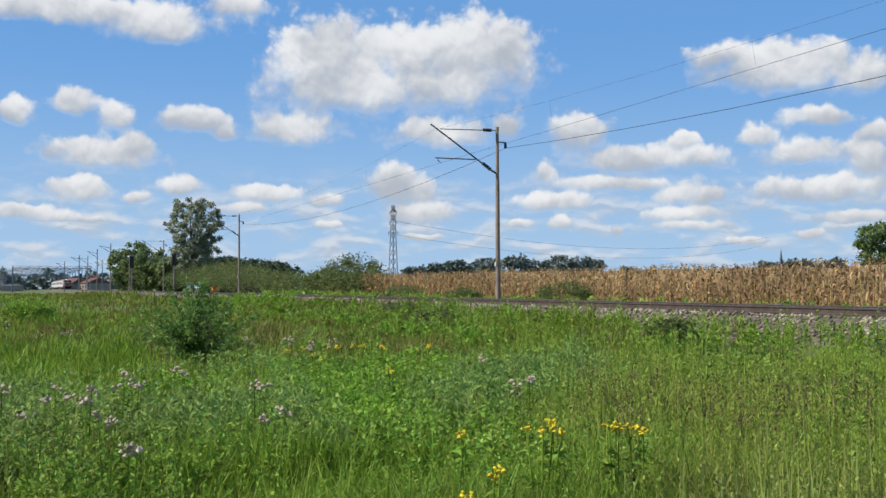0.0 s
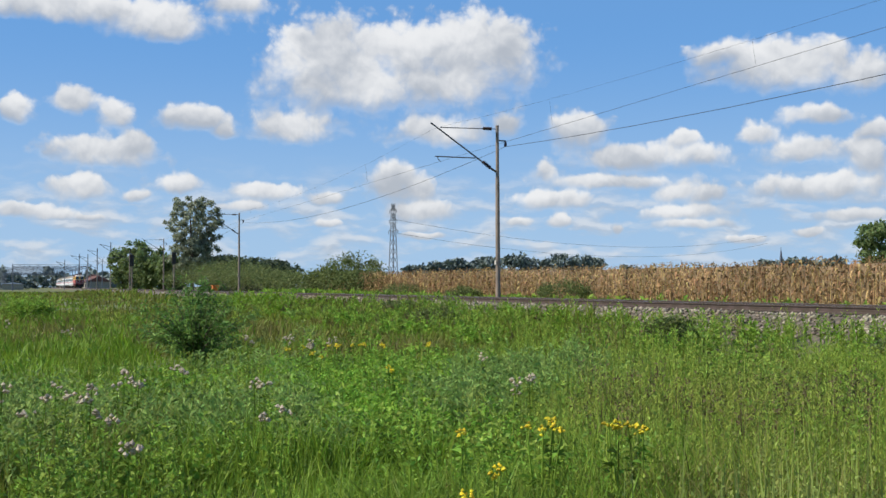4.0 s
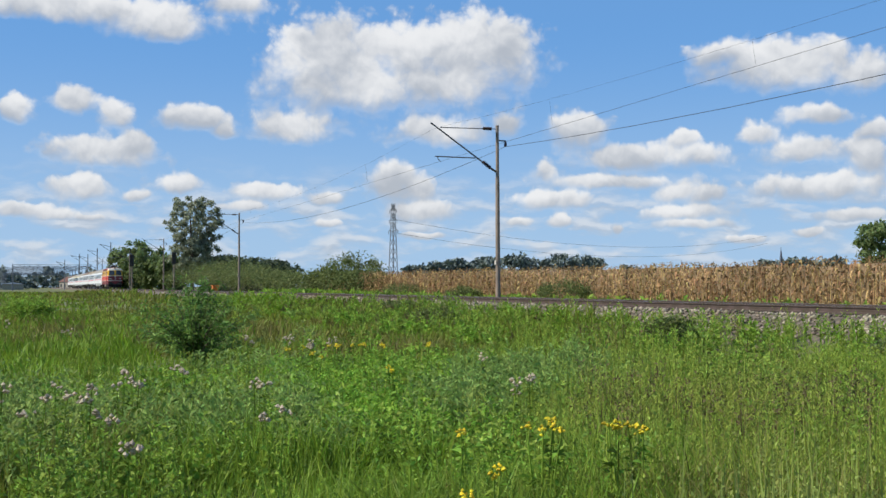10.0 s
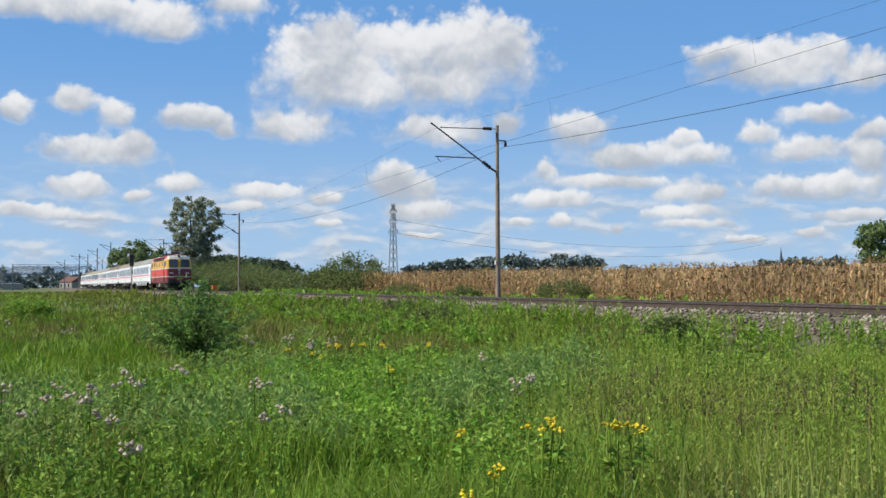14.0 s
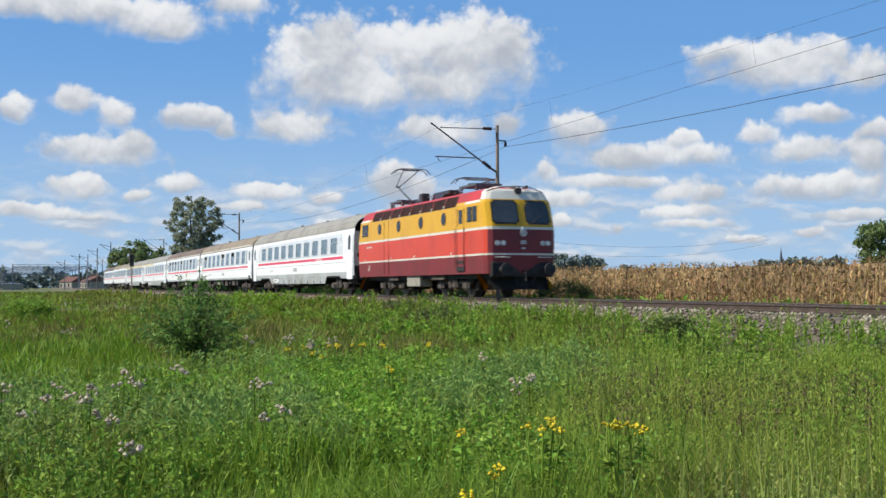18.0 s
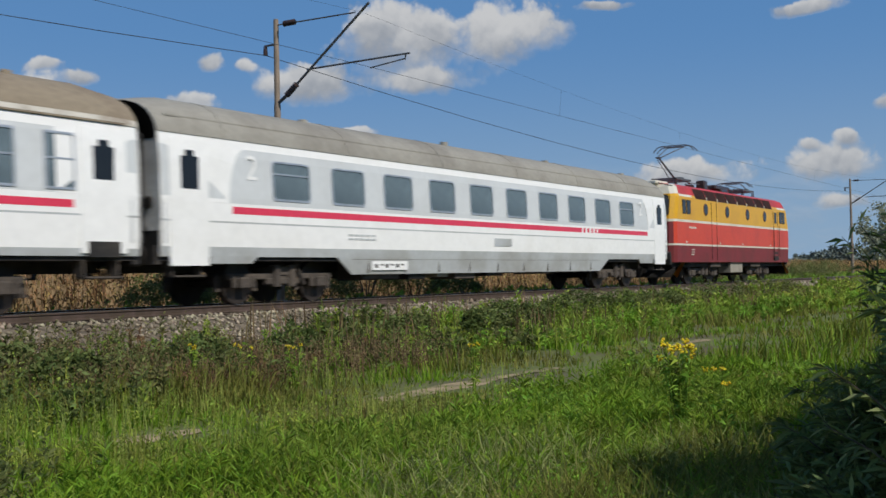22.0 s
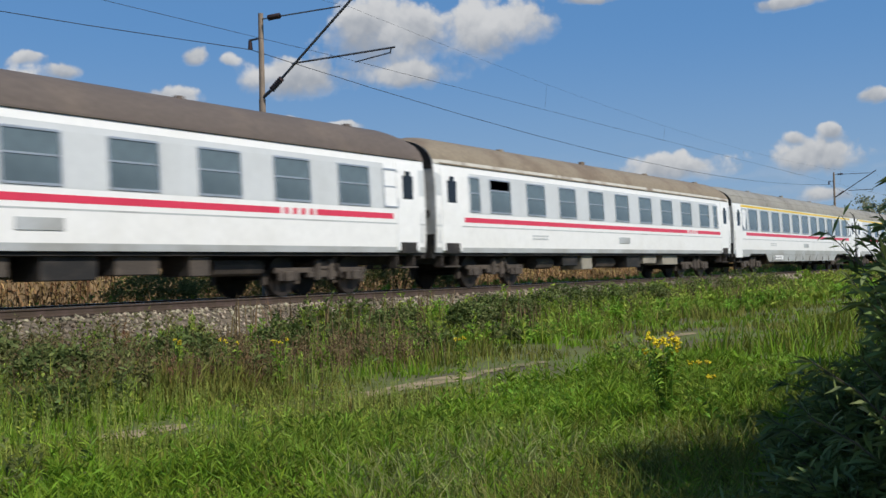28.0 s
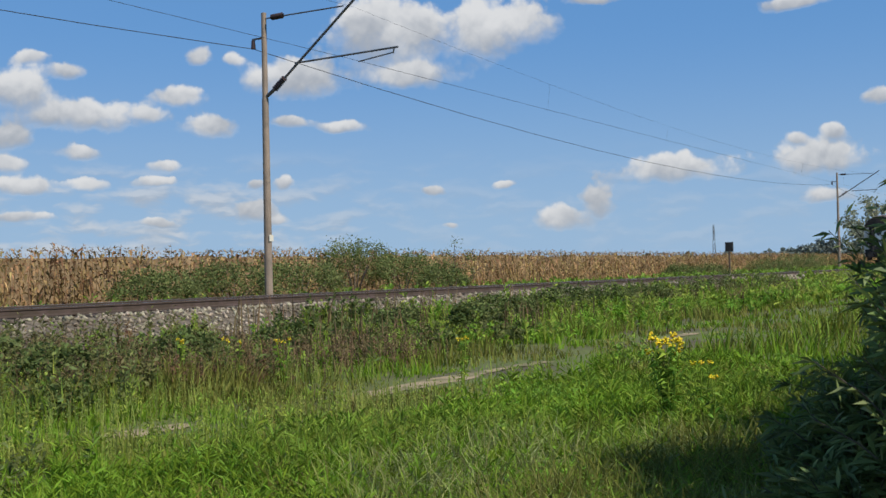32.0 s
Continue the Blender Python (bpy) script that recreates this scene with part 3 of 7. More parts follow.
def window_meshes(w, h, style):
    """Frame and pane meshes for a coach window, in a plane facing -y, about its middle."""
    key = (round(w, 2), round(h, 2), style)
    if key in MESHES:
        return MESHES[key]
    fr = bmesh.new()
    t, d = 0.045, 0.03
    # a rounded ring, one piece
    rad = 0.11 if style in ("fixed", "hopper") else 0.05

    def outline(inset):
        r = max(0.02, rad - inset * 0.5)
        pts = []
        for cx, cz, a0 in ((w / 2 - inset - r, h / 2 - inset - r, 0), (-w / 2 + inset + r, h / 2 - inset - r, 90), (-w / 2 + inset + r, -h / 2 + inset + r, 180), (w / 2 - inset - r, -h / 2 + inset + r, 270)):
            pts += [(cx + r * math.cos(radians(a0 + 30 * k)), cz + r * math.sin(radians(a0 + 30 * k))) for k in range(4)]
        return pts

    loops = [[fr.verts.new((x, y, z)) for x, z in outline(i)] for i, y in ((0, d), (0, -0.012), (t, -0.012), (t, d))]
    # corners between the round ring and the square opening
    for a, b in zip(loops, loops[1:] + loops[:1]):
        for k in range(len(a)):
            fr.faces.new((a[k], a[(k + 1) % len(a)], b[(k + 1) % len(a)], b[k]))
    bmesh.ops.recalc_face_normals(fr, faces=fr.faces[:])
    back = outline(0)
    corner = [(w / 2 + 0.012, h / 2 + 0.012), (-w / 2 - 0.012, h / 2 + 0.012), (-w / 2 - 0.012, -h / 2 - 0.012), (w / 2 + 0.012, -h / 2 - 0.012)]
    for q in range(4):
        c = fr.verts.new((corner[q][0], 0.001, corner[q][1]))
        arc = [fr.verts.new((x, 0.001, z)) for x, z in back[q * 4:q * 4 + 4]]
        f = fr.faces.new([c] + arc)
        f.material_index = 1
    bar = bmesh.new()
    top = h / 2
    if style == "sliding":
        box(bar, -w / 2 + t, w / 2 - t, -0.006, d, 0.02, 0.055)
    elif style == "hopper":
        box(bar, -w / 2 + t, w / 2 - t, -0.01, d, h / 2 - 0.30, h / 2 - 0.265)
    elif style == "open":
        box(bar, -w / 2 + t, w / 2 - t, -0.002, d, h / 2 - 0.36, h / 2 - 0.32)
        top = h / 2 - 0.33
    pane = boxes((-w / 2 + t * 0.6, w / 2 - t * 0.6, 0.008, 0.016, -h / 2 + t * 0.6, top - t * 0.6))
    out = []
    for nm, bm, mat in (("window_frame", fr, M["alu"]), ("pane", pane, M["glass"]), ("sash_bar", bar, M["alu"])):
        me = bpy.data.meshes.new(nm)
        bm.normal_update()
        bm.to_mesh(me)
        bm.free()
        me.materials.append(mat)
        if nm == "window_frame":
            me.materials.append(M["grey_band"])
        out.append(me)
    MESHES[key] = out
    return out


def wheelset_mesh():
    if "wheelset" in MESHES:
        return MESHES["wheelset"]
    bm = bmesh.new()
    tube(bm, (0, -1.0, 0), (0, 1.0, 0), 0.08, seg=10)
    for s in (-1, 1):
        tube(bm, (0, s * 0.69, 0), (0, s * 0.82, 0), 0.46, seg=28)
        tube(bm, (0, s * 0.665, 0), (0, s * 0.69, 0), 0.49, seg=28)
        tube(bm, (0, s * 0.82, 0), (0, s * 0.84, 0), 0.14, 0.12, seg=14)
        for k in range(4):
            a = k * math.pi / 2
            box(bm, math.cos(a) * 0.27 - 0.05, math.cos(a) * 0.27 + 0.05, s * 0.81 - 0.012, s * 0.81 + 0.022, math.sin(a) * 0.27 - 0.05, math.sin(a) * 0.27 + 0.05)
    me = bpy.data.meshes.new("wheelset")
    bm.to_mesh(me)
    bm.free()
    me.materials.append(M["wheel"])
    MESHES["wheelset"] = me
    return me


WHEELS = []


def bogie(parent, x, base=2.5, heavy=False):
    bm = bmesh.new()
    h = base / 2
    for s in (-1, 1):
        y0, y1 = s * 0.96 - 0.06, s * 0.96 + 0.06
        box(bm, -h - 0.45, h + 0.45, y0, y1, 0.52, 0.66, 0.02)
        box(bm, -0.55, 0.55, y0 - 0.02, y1 + 0.02, 0.40, 0.56, 0.03)
        for wx in (-h, h):
            box(bm, wx - 0.16, wx + 0.16, s * 1.0 - 0.09, s * 1.0 + 0.09, 0.33, 0.58, 0.03)
            for dx in (-0.28, 0.28):
                tube(bm, (wx + dx, s * 1.0, 0.36), (wx + dx, s * 1.0, 0.60), 0.075, seg=10)
        for dx in (-0.25, 0.25):
            tube(bm, (dx, s * 1.02, 0.36), (dx, s * 1.02, 0.84), 0.11, seg=10)
        tube(bm, (0.62, s * 1.08, 0.4), (0.35, s * 1.08, 0.9), 0.04, seg=8)
        for wx in (-h, h):
            for dx in (-0.56, 0.56):
                box(bm, wx + dx - 0.05, wx + dx + 0.05, s * 0.75 - 0.06, s * 0.75 + 0.06, 0.28, 0.62)
    box(bm, -0.3, 0.3, -1.05, 1.05, 0.60, 0.80, 0.02)
    b = part("bogie", bm, M["under"], parent, "brake-dusted steel bogie", at=pose(x, 0, 0))
    if heavy:
        for mx in (-0.65, 0.65):
            part("traction_motor", boxes((mx - 0.3, mx + 0.3, -0.6, 0.6, 0.3, 0.85), bevel=0.08), M["black"], b)
    for wx in (-h, h):
        w = share("wheelset", wheelset_mesh(), b, pose(wx, 0, 0.46))
        WHEELS.append((w, wx, 0.46))
    return b


def end_gear(parent, x, d, loco=False):
    """Buffers and screw coupling at one end; d: outward direction along x."""
    for s in (-1, 1):
        bm = bmesh.new()
        tube(bm, (0, 0, 0), (d * 0.32, 0, 0), 0.11, 0.10, seg=14)
        tube(bm, (d * 0.30, 0, 0), (d * 0.52, 0, 0), 0.075, seg=14)
        tube(bm, (d * 0.52, 0, 0), (d * 0.56, 0, 0), 0.235, 0.225, seg=22)
        part("buffer", bm, M["black"], parent, at=pose(x, s * 0.875, 1.05))
    bm = bmesh.new()
    tube(bm, (0, 0, 1.0), (d * 0.3, 0, 0.98), 0.035)
    tube(bm, (d * 0.3, 0, 0.98), (d * 0.33, 0, 0.62), 0.028)
    part("coupling", bm, M["black"], parent, at=pose(x, 0, 0))
    for y in (-0.35, 0.42):
        bm = bmesh.new()
        polyline(bm, [(0, y, 0.95), (d * 0.15, y, 0.72), (d * 0.2, y * 0.8, 0.5), (d * 0.1, y * 0.9, 0.62)], 0.022)
        part("brake_hose", bm, M["black"], parent, at=pose(x, 0, 0))


def digit_two(parent, x, z, side, height=0.55):
    cu = bpy.data.curves.new("class_number", "FONT")
    cu.body, cu.size, cu.align_x, cu.extrude = "2", height * 1.35, "CENTER", 0.002
    ob = new("class_number", cu)
    me = bpy.data.meshes.new_from_object(ob)
    bpy.data.objects.remove(ob)
    me.name = "class_number"
    me.materials.append(M["white"])
    share("class_number", me, parent, pose(x, side * (side_y(z) + 0.004), z, 90, 0, 0 if side < 0 else 180), "white class number")


def coach(length, windows, roof, label, skirt, yellow=None, number_at=(), z0=2.18, z1=3.12, open_at=(), style="sliding", rear=False, glass_label=""):
    """A passenger coach. windows: (offset from the middle, width)."""
    e = tagged(empty("passenger_coach"), label, "train coach", "coaches of the train")
    h = length / 2 - 0.24
    levels = [(1.0, 2), (1.14, 0), (1.715, 2), (1.75, 0), (2.10, 1), (3.25, 0), (3.42, 0)]
    if skirt:
        levels = [(1.0, 2), (1.20, 0), (1.69, 2), (1.725, 0), (2.10, 1), (3.25, 0), (3.42, 0)]
    wins = [(o, w) for o, w in windows]
    holes = [(o - w / 2, o + w / 2, z0, z1) for o, w in wins]
    for side in (-1, 1):
        p = part("body_side", side_panel(-h + 0.02, h - 0.02, levels, holes, side), [M["white"], M["grey_band"], M["grey_skirt"]], e)
        # crimson line, broken by four white squares near one end
        bm = bmesh.new()
        cut = -side * (h - (6.9 if skirt else 5.2))
        run = h - (1.95 if skirt else 1.5)
        z_low, z_top = (1.885, 2.035) if skirt else (1.85, 1.99)
        ends = [(-run, cut - 0.62), (cut + 0.62, run)] + [(cut - 0.5 + 0.29 * k, cut - 0.5 + 0.29 * k + 0.15) for k in range(4)]
        for a, b in ends:
            ya, yb = side * (side_y(1.96) + 0.003), side * (side_y(1.96) - 0.004)
            box(bm, a, b, min(ya, yb), max(ya, yb), z_low, z_top)
        part("stripe", bm, M["red_stripe"], p, "crimson stripe")
        if yellow:
            a, b = yellow
            ys = side_y(3.31)
            bm = boxes((a, b, min(side * (ys + 0.005), side * (ys - 0.01)), max(side * (ys + 0.005), side * (ys - 0.01)), 3.26, 3.37))
            part("class_band", bm, M["yellow_stripe"], p, "yellow first-class band")
        for k, (o, w) in enumerate(wins):
            st = "open" if (k, side) in open_at else style
            if style == "fixed" and (k in (0, len(wins) - 1)):
                st = "hopper"
            fr, pane, bar = window_meshes(w + 0.02, z1 - z0 + 0.02, st)
            zc = (z0 + z1) / 2
            tilt = math.degrees(math.atan2(side_y(z0) - side_y(z1), z1 - z0))
            m = pose(o, side * (side_y(zc) - 0.002), zc, -tilt if side < 0 else tilt, 0, 0 if side < 0 else 180)
            f = share("window", fr, e, m)
            share("pane", pane, f, Matrix.Identity(4))
            if len(bar.vertices):
                share("sash_bar", bar, f, Matrix.Identity(4))
        # white corner arcs that close the grey window band
        for d in (-1, 1):
            bm = bmesh.new()
            c = bm.verts.new((d * (h - 0.02), side * (side_y(3.25) + 0.004), 3.25))
            low = bm.verts.new((d * (h - 0.02), side * (side_y(2.10) + 0.004), 2.10))
            prev = [low]
            for k in range(13):
                a = k / 12
                zz = 2.10 + 1.15 * math.sin(a * math.pi / 2)
                xx = h - 1.86 - (0.55 if skirt else 0.0) * (1 - math.cos(a * math.pi / 2))
                prev.append(bm.verts.new((d * xx, side * (side_y(zz) + 0.004), zz)))
            prev.append(c)
            f = bm.faces.new(prev)
            part("end_panel", bm, M["white"], p)
        # doors
        for d in (-1, 1):
            bm = bmesh.new()
            za, zb = (0.82, 3.32) if skirt else (1.05, 3.30)
            xa = h - 0.25 if skirt else h - 0.32
            n = 6
            vs = []
            for k in range(n + 1):
                z = za + (zb - za) * k / n
                yy = side * (max(side_y(z), side_y(1.3) if z < 1.3 else 0) + 0.014)
                vs.append([bm.verts.new((d * xa, yy, z)), bm.verts.new((d * (xa - 1.02), yy, z)), bm.verts.new((d * xa, yy - side * 0.05, z)), bm.verts.new((d * (xa - 1.02), yy - side * 0.05, z))])
            for a, b in zip(vs, vs[1:]):
                for i, j in ((0, 1), (1, 3), (3, 2), (2, 0)):
                    bm.faces.new((a[i], a[j], b[j], b[i]))
            bm.faces.new([vs[0][i] for i in (0, 1, 3, 2)])
            bm.faces.new([vs[-1][i] for i in (0, 1, 3, 2)])
            bmesh.ops.recalc_face_normals(bm, faces=bm.faces[:])
            dr = part("door", bm, M["white"], e, "white folding entrance door")
            yy = side * (side_y(2.6) + 0.02)
            xm = d * (xa - 0.52)
            g = bmesh.new()
            box(g, xm - 0.23, xm + 0.23, min(yy, yy - side * 0.02), max(yy, yy - side * 0.02), 2.02, 3.10, 0.0)
            bmesh.ops.bevel(g, geom=[ed for ed in g.edges if abs((ed.verts[0].co - ed.verts[1].co).y) > 0.01], offset=0.12, segments=4, affect="EDGES")
            part("door_window", g, M["glass_dark"], dr, "narrow rounded door window")
            g = bmesh.new()
            tube(g, (d * (xa + 0.12), side * 1.40, 1.25), (d * (xa + 0.12), side * 1.40, 2.05), 0.018)
            part("grab_rail", g, M["alu"], dr)
            if not skirt:
                part("step_well", boxes((d * (xa - 0.52) - 0.36, d * (xa - 0.52) + 0.36, min(side * 1.15, side * 1.425), max(side * 1.15, side * 1.425), 0.98, 1.26)), M["black"], dr)
            part("step", boxes((d * (xa - 0.52) - 0.4, d * (xa - 0.52) + 0.4, min(side * 1.05, side * 1.4), max(side * 1.05, side * 1.4), 0.60, 0.635), (d * (xa - 0.52) - 0.4, d * (xa - 0.52) - 0.36, min(side * 1.05, side * 1.3), max(side * 1.05, side * 1.3), 0.62, 1.0), (d * (xa - 0.52) + 0.36, d * (xa - 0.52) + 0.4, min(side * 1.05, side * 1.3), max(side * 1.05, side * 1.3), 0.62, 1.0)), M["under"], dr)
        for nx in number_at:
            digit_two(e, nx, 2.62, side)
        # lettering panel and vents low on the side
        part("data_panel", boxes((-0.15 * side - 0.5, -0.15 * side + 0.5, min(side * 1.405, side * 1.412), max(side * 1.405, side * 1.412), 1.36, 1.58)), M["grey_skirt"], p, "grey vent panel")
        bm = bmesh.new()
        for k in range(5):
            for r in range(2):
                xx = side * 7.1 + k * 0.22
                box(bm, xx, xx + 0.16, min(side * 1.403, side * 1.410), max(side * 1.403, side * 1.410), 1.42 + r * 0.09, 1.46 + r * 0.09)
        tagged(part("lettering", bm, M["grey_skirt"], p), kind="stuff")
        if skirt:
            # lower skirt between and outside the bogies
            bm = bmesh.new()
            ys0, ys1 = side_y(1.02), 1.33
            for outline in ([(-h + 6.0, 0.60), (h - 6.0, 0.60), (h - 5.35, 1.02), (-h + 5.35, 1.02)],
                            [(h - 2.55, 0.86), (h - 1.35, 0.86), (h - 1.35, 1.02), (h - 2.75, 1.02)],
                            [(-h + 1.35, 0.86), (-h + 2.55, 0.86), (-h + 2.75, 1.02), (-h + 1.35, 1.02)]):
                fr = [bm.verts.new((x, side * float(np.interp(z, (0.6, 1.02), (1.31, side_y(1.02) + 0.003))), z)) for x, z in outline]
                bk = [bm.verts.new((x, side * float(np.interp(z, (0.6, 1.02), (1.27, side_y(1.02) - 0.04))), z)) for x, z in outline]
                n = len(outline)
                bm.faces.new(fr), bm.faces.new(bk[::-1])
                for i in range(n):
                    bm.faces.new((fr[i], bk[i], bk[(i + 1) % n], fr[(i + 1) % n]))
            bmesh.ops.recalc_face_normals(bm, faces=bm.faces[:])
            s = part("skirt", bm, M["grey_skirt"], e, "grey under-floor skirt")
            bm = bmesh.new()
            for x in np.arange(-h + 6.6, h - 6.0, 1.55):
                box(bm, x, x + 0.012, min(side * 1.30, side * 1.358), max(side * 1.30, side * 1.358), 0.64, 0.95)
            box(bm, -h + 6.0, h - 6.0, min(side * 1.34, side * 1.366), max(side * 1.34, side * 1.366), 0.955, 0.965)
            tagged(part("panel_joint", bm, M["under"], s), kind="stuff")
            bm = bmesh.new()
            xx = side * 5.4
            box(bm, xx - 0.75, xx + 0.75, min(side * 1.30, side * 1.362), max(side * 1.30, side * 1.362), 0.70, 0.92)
            pl = part("equipment_hatch", bm, M["white"], s, "white hatch with dark lettering")
            bm = bmesh.new()
            for k in range(6):
                box(bm, xx - 0.65 + k * 0.22, xx - 0.52 + k * 0.22, min(side * 1.30, side * 1.366), max(side * 1.30, side * 1.366), 0.76 + 0.05 * (k % 2), 0.85)
            tagged(part("lettering", bm, M["black"], pl), kind="stuff")
    # roof
    bm = bmesh.new()
    prof = ROOF_ARC + [(-y, z) for y, z in ROOF_ARC[-2::-1]]
    xs = [-h, -h + 0.12, -h + 0.8] + list(np.linspace(-h + 2.5, h - 2.5, 12)) + [h - 0.8, h - 0.12, h]
    rings = []
    for x in xs:
        droop = max(0, 1 - (h - abs(x)) / 0.8) ** 2 * 0.16
        rings.append([bm.verts.new((x, y * (1 + 0.012), z + 0.0 - droop * (z - 3.42) / 0.88)) for y, z in prof])
    for a, b in zip(rings, rings[1:]):
        for i in range(len(prof) - 1):
            bm.faces.new((a[i], b[i], b[i + 1], a[i + 1]))
    bmesh.ops.recalc_face_normals(bm, faces=bm.faces[:])
    if not skirt and roof is not M["roof_dark"]:
        for f in bm.faces:
            f.material_index = 1 if f.calc_center_median().z < 3.58 else 0
    rf = part("roof", bm, [roof, M["roof_edge"]], e, smooth=True)
    for s in (-1, 1):
        gz, gy = (3.76, 1.215) if skirt else (3.43, 1.36)
        part("gutter", boxes((-h + 0.3, h - 0.3, s * gy - 0.012, s * gy + 0.012, gz, gz + 0.035)), roof, rf)
    for k, x in enumerate(np.linspace(-h + 2.2, h - 2.2, 8)):
        yy = 0.5 * (-1) ** k
        part("roof_vent", tubes(((x, yy, 4.15), (x, yy, 4.28 + (0.04 if k % 3 == 0 else 0)), 0.13, 0.11), seg=10), roof, rf)
    if skirt:
        bm = bmesh.new()
        for x in np.arange(-h + 1.8, h - 1.8, 4.1):
            prevp = None
            for y, z in prof:
                if prevp:
                    tube(bm, (x, prevp[0] * 1.012, prevp[1] + 0.002), (x, y * 1.012, z + 0.002), 0.012, seg=4, caps=False)
                prevp = (y, z)
        tagged(part("roof_seam", bm, roof, rf), kind="stuff")
    # floor, ends, interior
    part("underframe", boxes((-h + 0.1, h - 0.1, -1.3, 1.3, 0.92, 1.06), (-h + 0.05, h - 0.05, -0.2, 0.2, 0.7, 0.93)), M["black"], e)
    inner = part("interior", boxes((-h + 1.9, h - 1.9, -0.06, 0.0, 1.25, 3.35), (-h + 0.3, h - 0.3, -1.28, 1.28, 1.2, 1.24), (-h + 0.3, h - 0.3, -1.2, 1.2, 3.36, 3.4)), M["inside"], e)
    bm = bmesh.new()
    for o in np.arange(-h + 3.0, h - 3.0, 2.02):
        for y in (-0.72, 0.72):
            box(bm, o - 0.12, o + 0.12, y - 0.45, y + 0.45, 1.24, 2.42, 0.05)
    tagged(part("seats", bm, M["seat"], inner), kind="stuff")
    for d in (-1, 1):
        bm = bmesh.new()
        full = [(y * 0.995, z - 0.16 * (z - 3.42) / 0.88 if z > 3.42 else z) for y, z in prof]
        outline = [(side_y(z), z) for z in (1.0, 1.35, 2.2, 2.9)] + full + [(-side_y(z), z) for z in (2.9, 2.2, 1.35, 1.0)]
        fr = [bm.verts.new((d * h, y, z)) for y, z in outline]
        bk = [bm.verts.new((d * (h - 0.05), y, z)) for y, z in outline]
        bm.faces.new(fr), bm.faces.new(bk)
        for i in range(len(outline)):
            j = (i + 1) % len(outline)
            bm.faces.new((fr[i], fr[j], bk[j], bk[i]))
        bmesh.ops.recalc_face_normals(bm, faces=bm.faces[:])
        w = part("end_wall", bm, M["end_wall"], e)
        arch = [(y * 0.99, z) for y, z in full if z > 3.3]
        arch = [(arch[0][0], 3.28)] + arch + [(arch[-1][0], 3.28)]
        bm = bmesh.new()
        fr = [bm.verts.new((d * (h + 0.008), y, z)) for y, z in arch]
        bm.faces.new(fr)
        bmesh.ops.solidify(bm, geom=bm.faces[:], thickness=0.006 * d)
        bmesh.ops.recalc_face_normals(bm, faces=bm.faces[:])
        part("end_dome", bm, M["black"], w, "sooty black roof end")
        part("end_apron", boxes((min(d * h, d * (h + 0.008)), max(d * h, d * (h + 0.008)), -1.36, 1.36, 1.0, 1.5)), M["black"], w)
        bm = bmesh.new()
        for s in (-1, 1):
            box(bm, min(d * (h + 0.006), d * (h + 0.16)), max(d * (h + 0.006), d * (h + 0.16)), s * 0.78 - 0.2, s * 0.78 + 0.2, 1.25, 3.4, 0.03)
            tube(bm, (d * (h + 0.13), s * 0.76, 1.3), (d * (h + 0.13), s * 0.76, 3.45), 0.15, seg=12)
        tube(bm, (d * (h + 0.13), -0.84, 3.42), (d * (h + 0.13), 0.84, 3.42), 0.15, seg=12)
        part("gangway_bellows", bm, M["rubber"], w, "black rubber gangway frame", smooth=False)
        part("gangway_bridge", boxes((min(d * h, d * (h + 0.2)), max(d * h, d * (h + 0.2)), -0.62, 0.62, 1.2, 1.75)), M["black"], w)
        gd = part("gangway_door", boxes((min(d * (h - 0.02), d * (h + 0.03)), max(d * (h - 0.02), d * (h + 0.03)), -0.56, 0.56, 1.25, 3.25)), M["white"], w)
        for yy in (-0.27, 0.27):
            part("door_window", tubes(((d * (h + 0.028), yy, 2.75), (d * (h + 0.038), yy, 2.75), 0.16), seg=18), M["glass_dark"], gd)
        part("door_joint", boxes((min(d * (h + 0.02), d * (h + 0.034)), max(d * (h + 0.02), d * (h + 0.034)), -0.012, 0.012, 1.75, 3.25)), M["black"], gd)
        part("head_stock", boxes((min(d * (h - 0.1), d * (h + 0.06)), max(d * (h - 0.1), d * (h + 0.06)), -1.3, 1.3, 0.85, 1.22)), M["black"], w)
        for s in (-1, 1):
            bm = bmesh.new()
            tube(bm, (d * h, s * 1.1, 2.05), (d * (h + 0.05), s * 1.1, 2.05), 0.13, 0.12, seg=16)
            part("tail_lamp", bm, M["black"], w)
            part("lamp_bracket", boxes((min(d * h, d * (h + 0.03)), max(d * h, d * (h + 0.03)), s * 1.1 - 0.05, s * 1.1 + 0.05, 1.5, 1.58)), M["alu"], w)
        end_gear(e, d * (h - 0.18), d)
        bogie(e, d * (h - 3.9))
    # boxes under the floor
    rng = random.Random(int(length * 100))
    x = -h + 6.6
    while x < h - 7.2:
        w = rng.uniform(0.5, 1.7)
        if rng.random() < 0.75:
            for y0 in (-1.2, 0.35):
                part("equipment_box", boxes((x, x + w, y0, y0 + 0.85, rng.uniform(0.42, 0.62), 0.93), bevel=0.02), M[rng.choice(("black", "black", "under", "under", "box_grey"))], e)
        else:
            part("air_tank", tubes(((x, -0.8, 0.68), (x + w, -0.8, 0.68), 0.2), seg=12), M["under"], e)
        x += w + rng.uniform(0.2, 0.9)
    return e


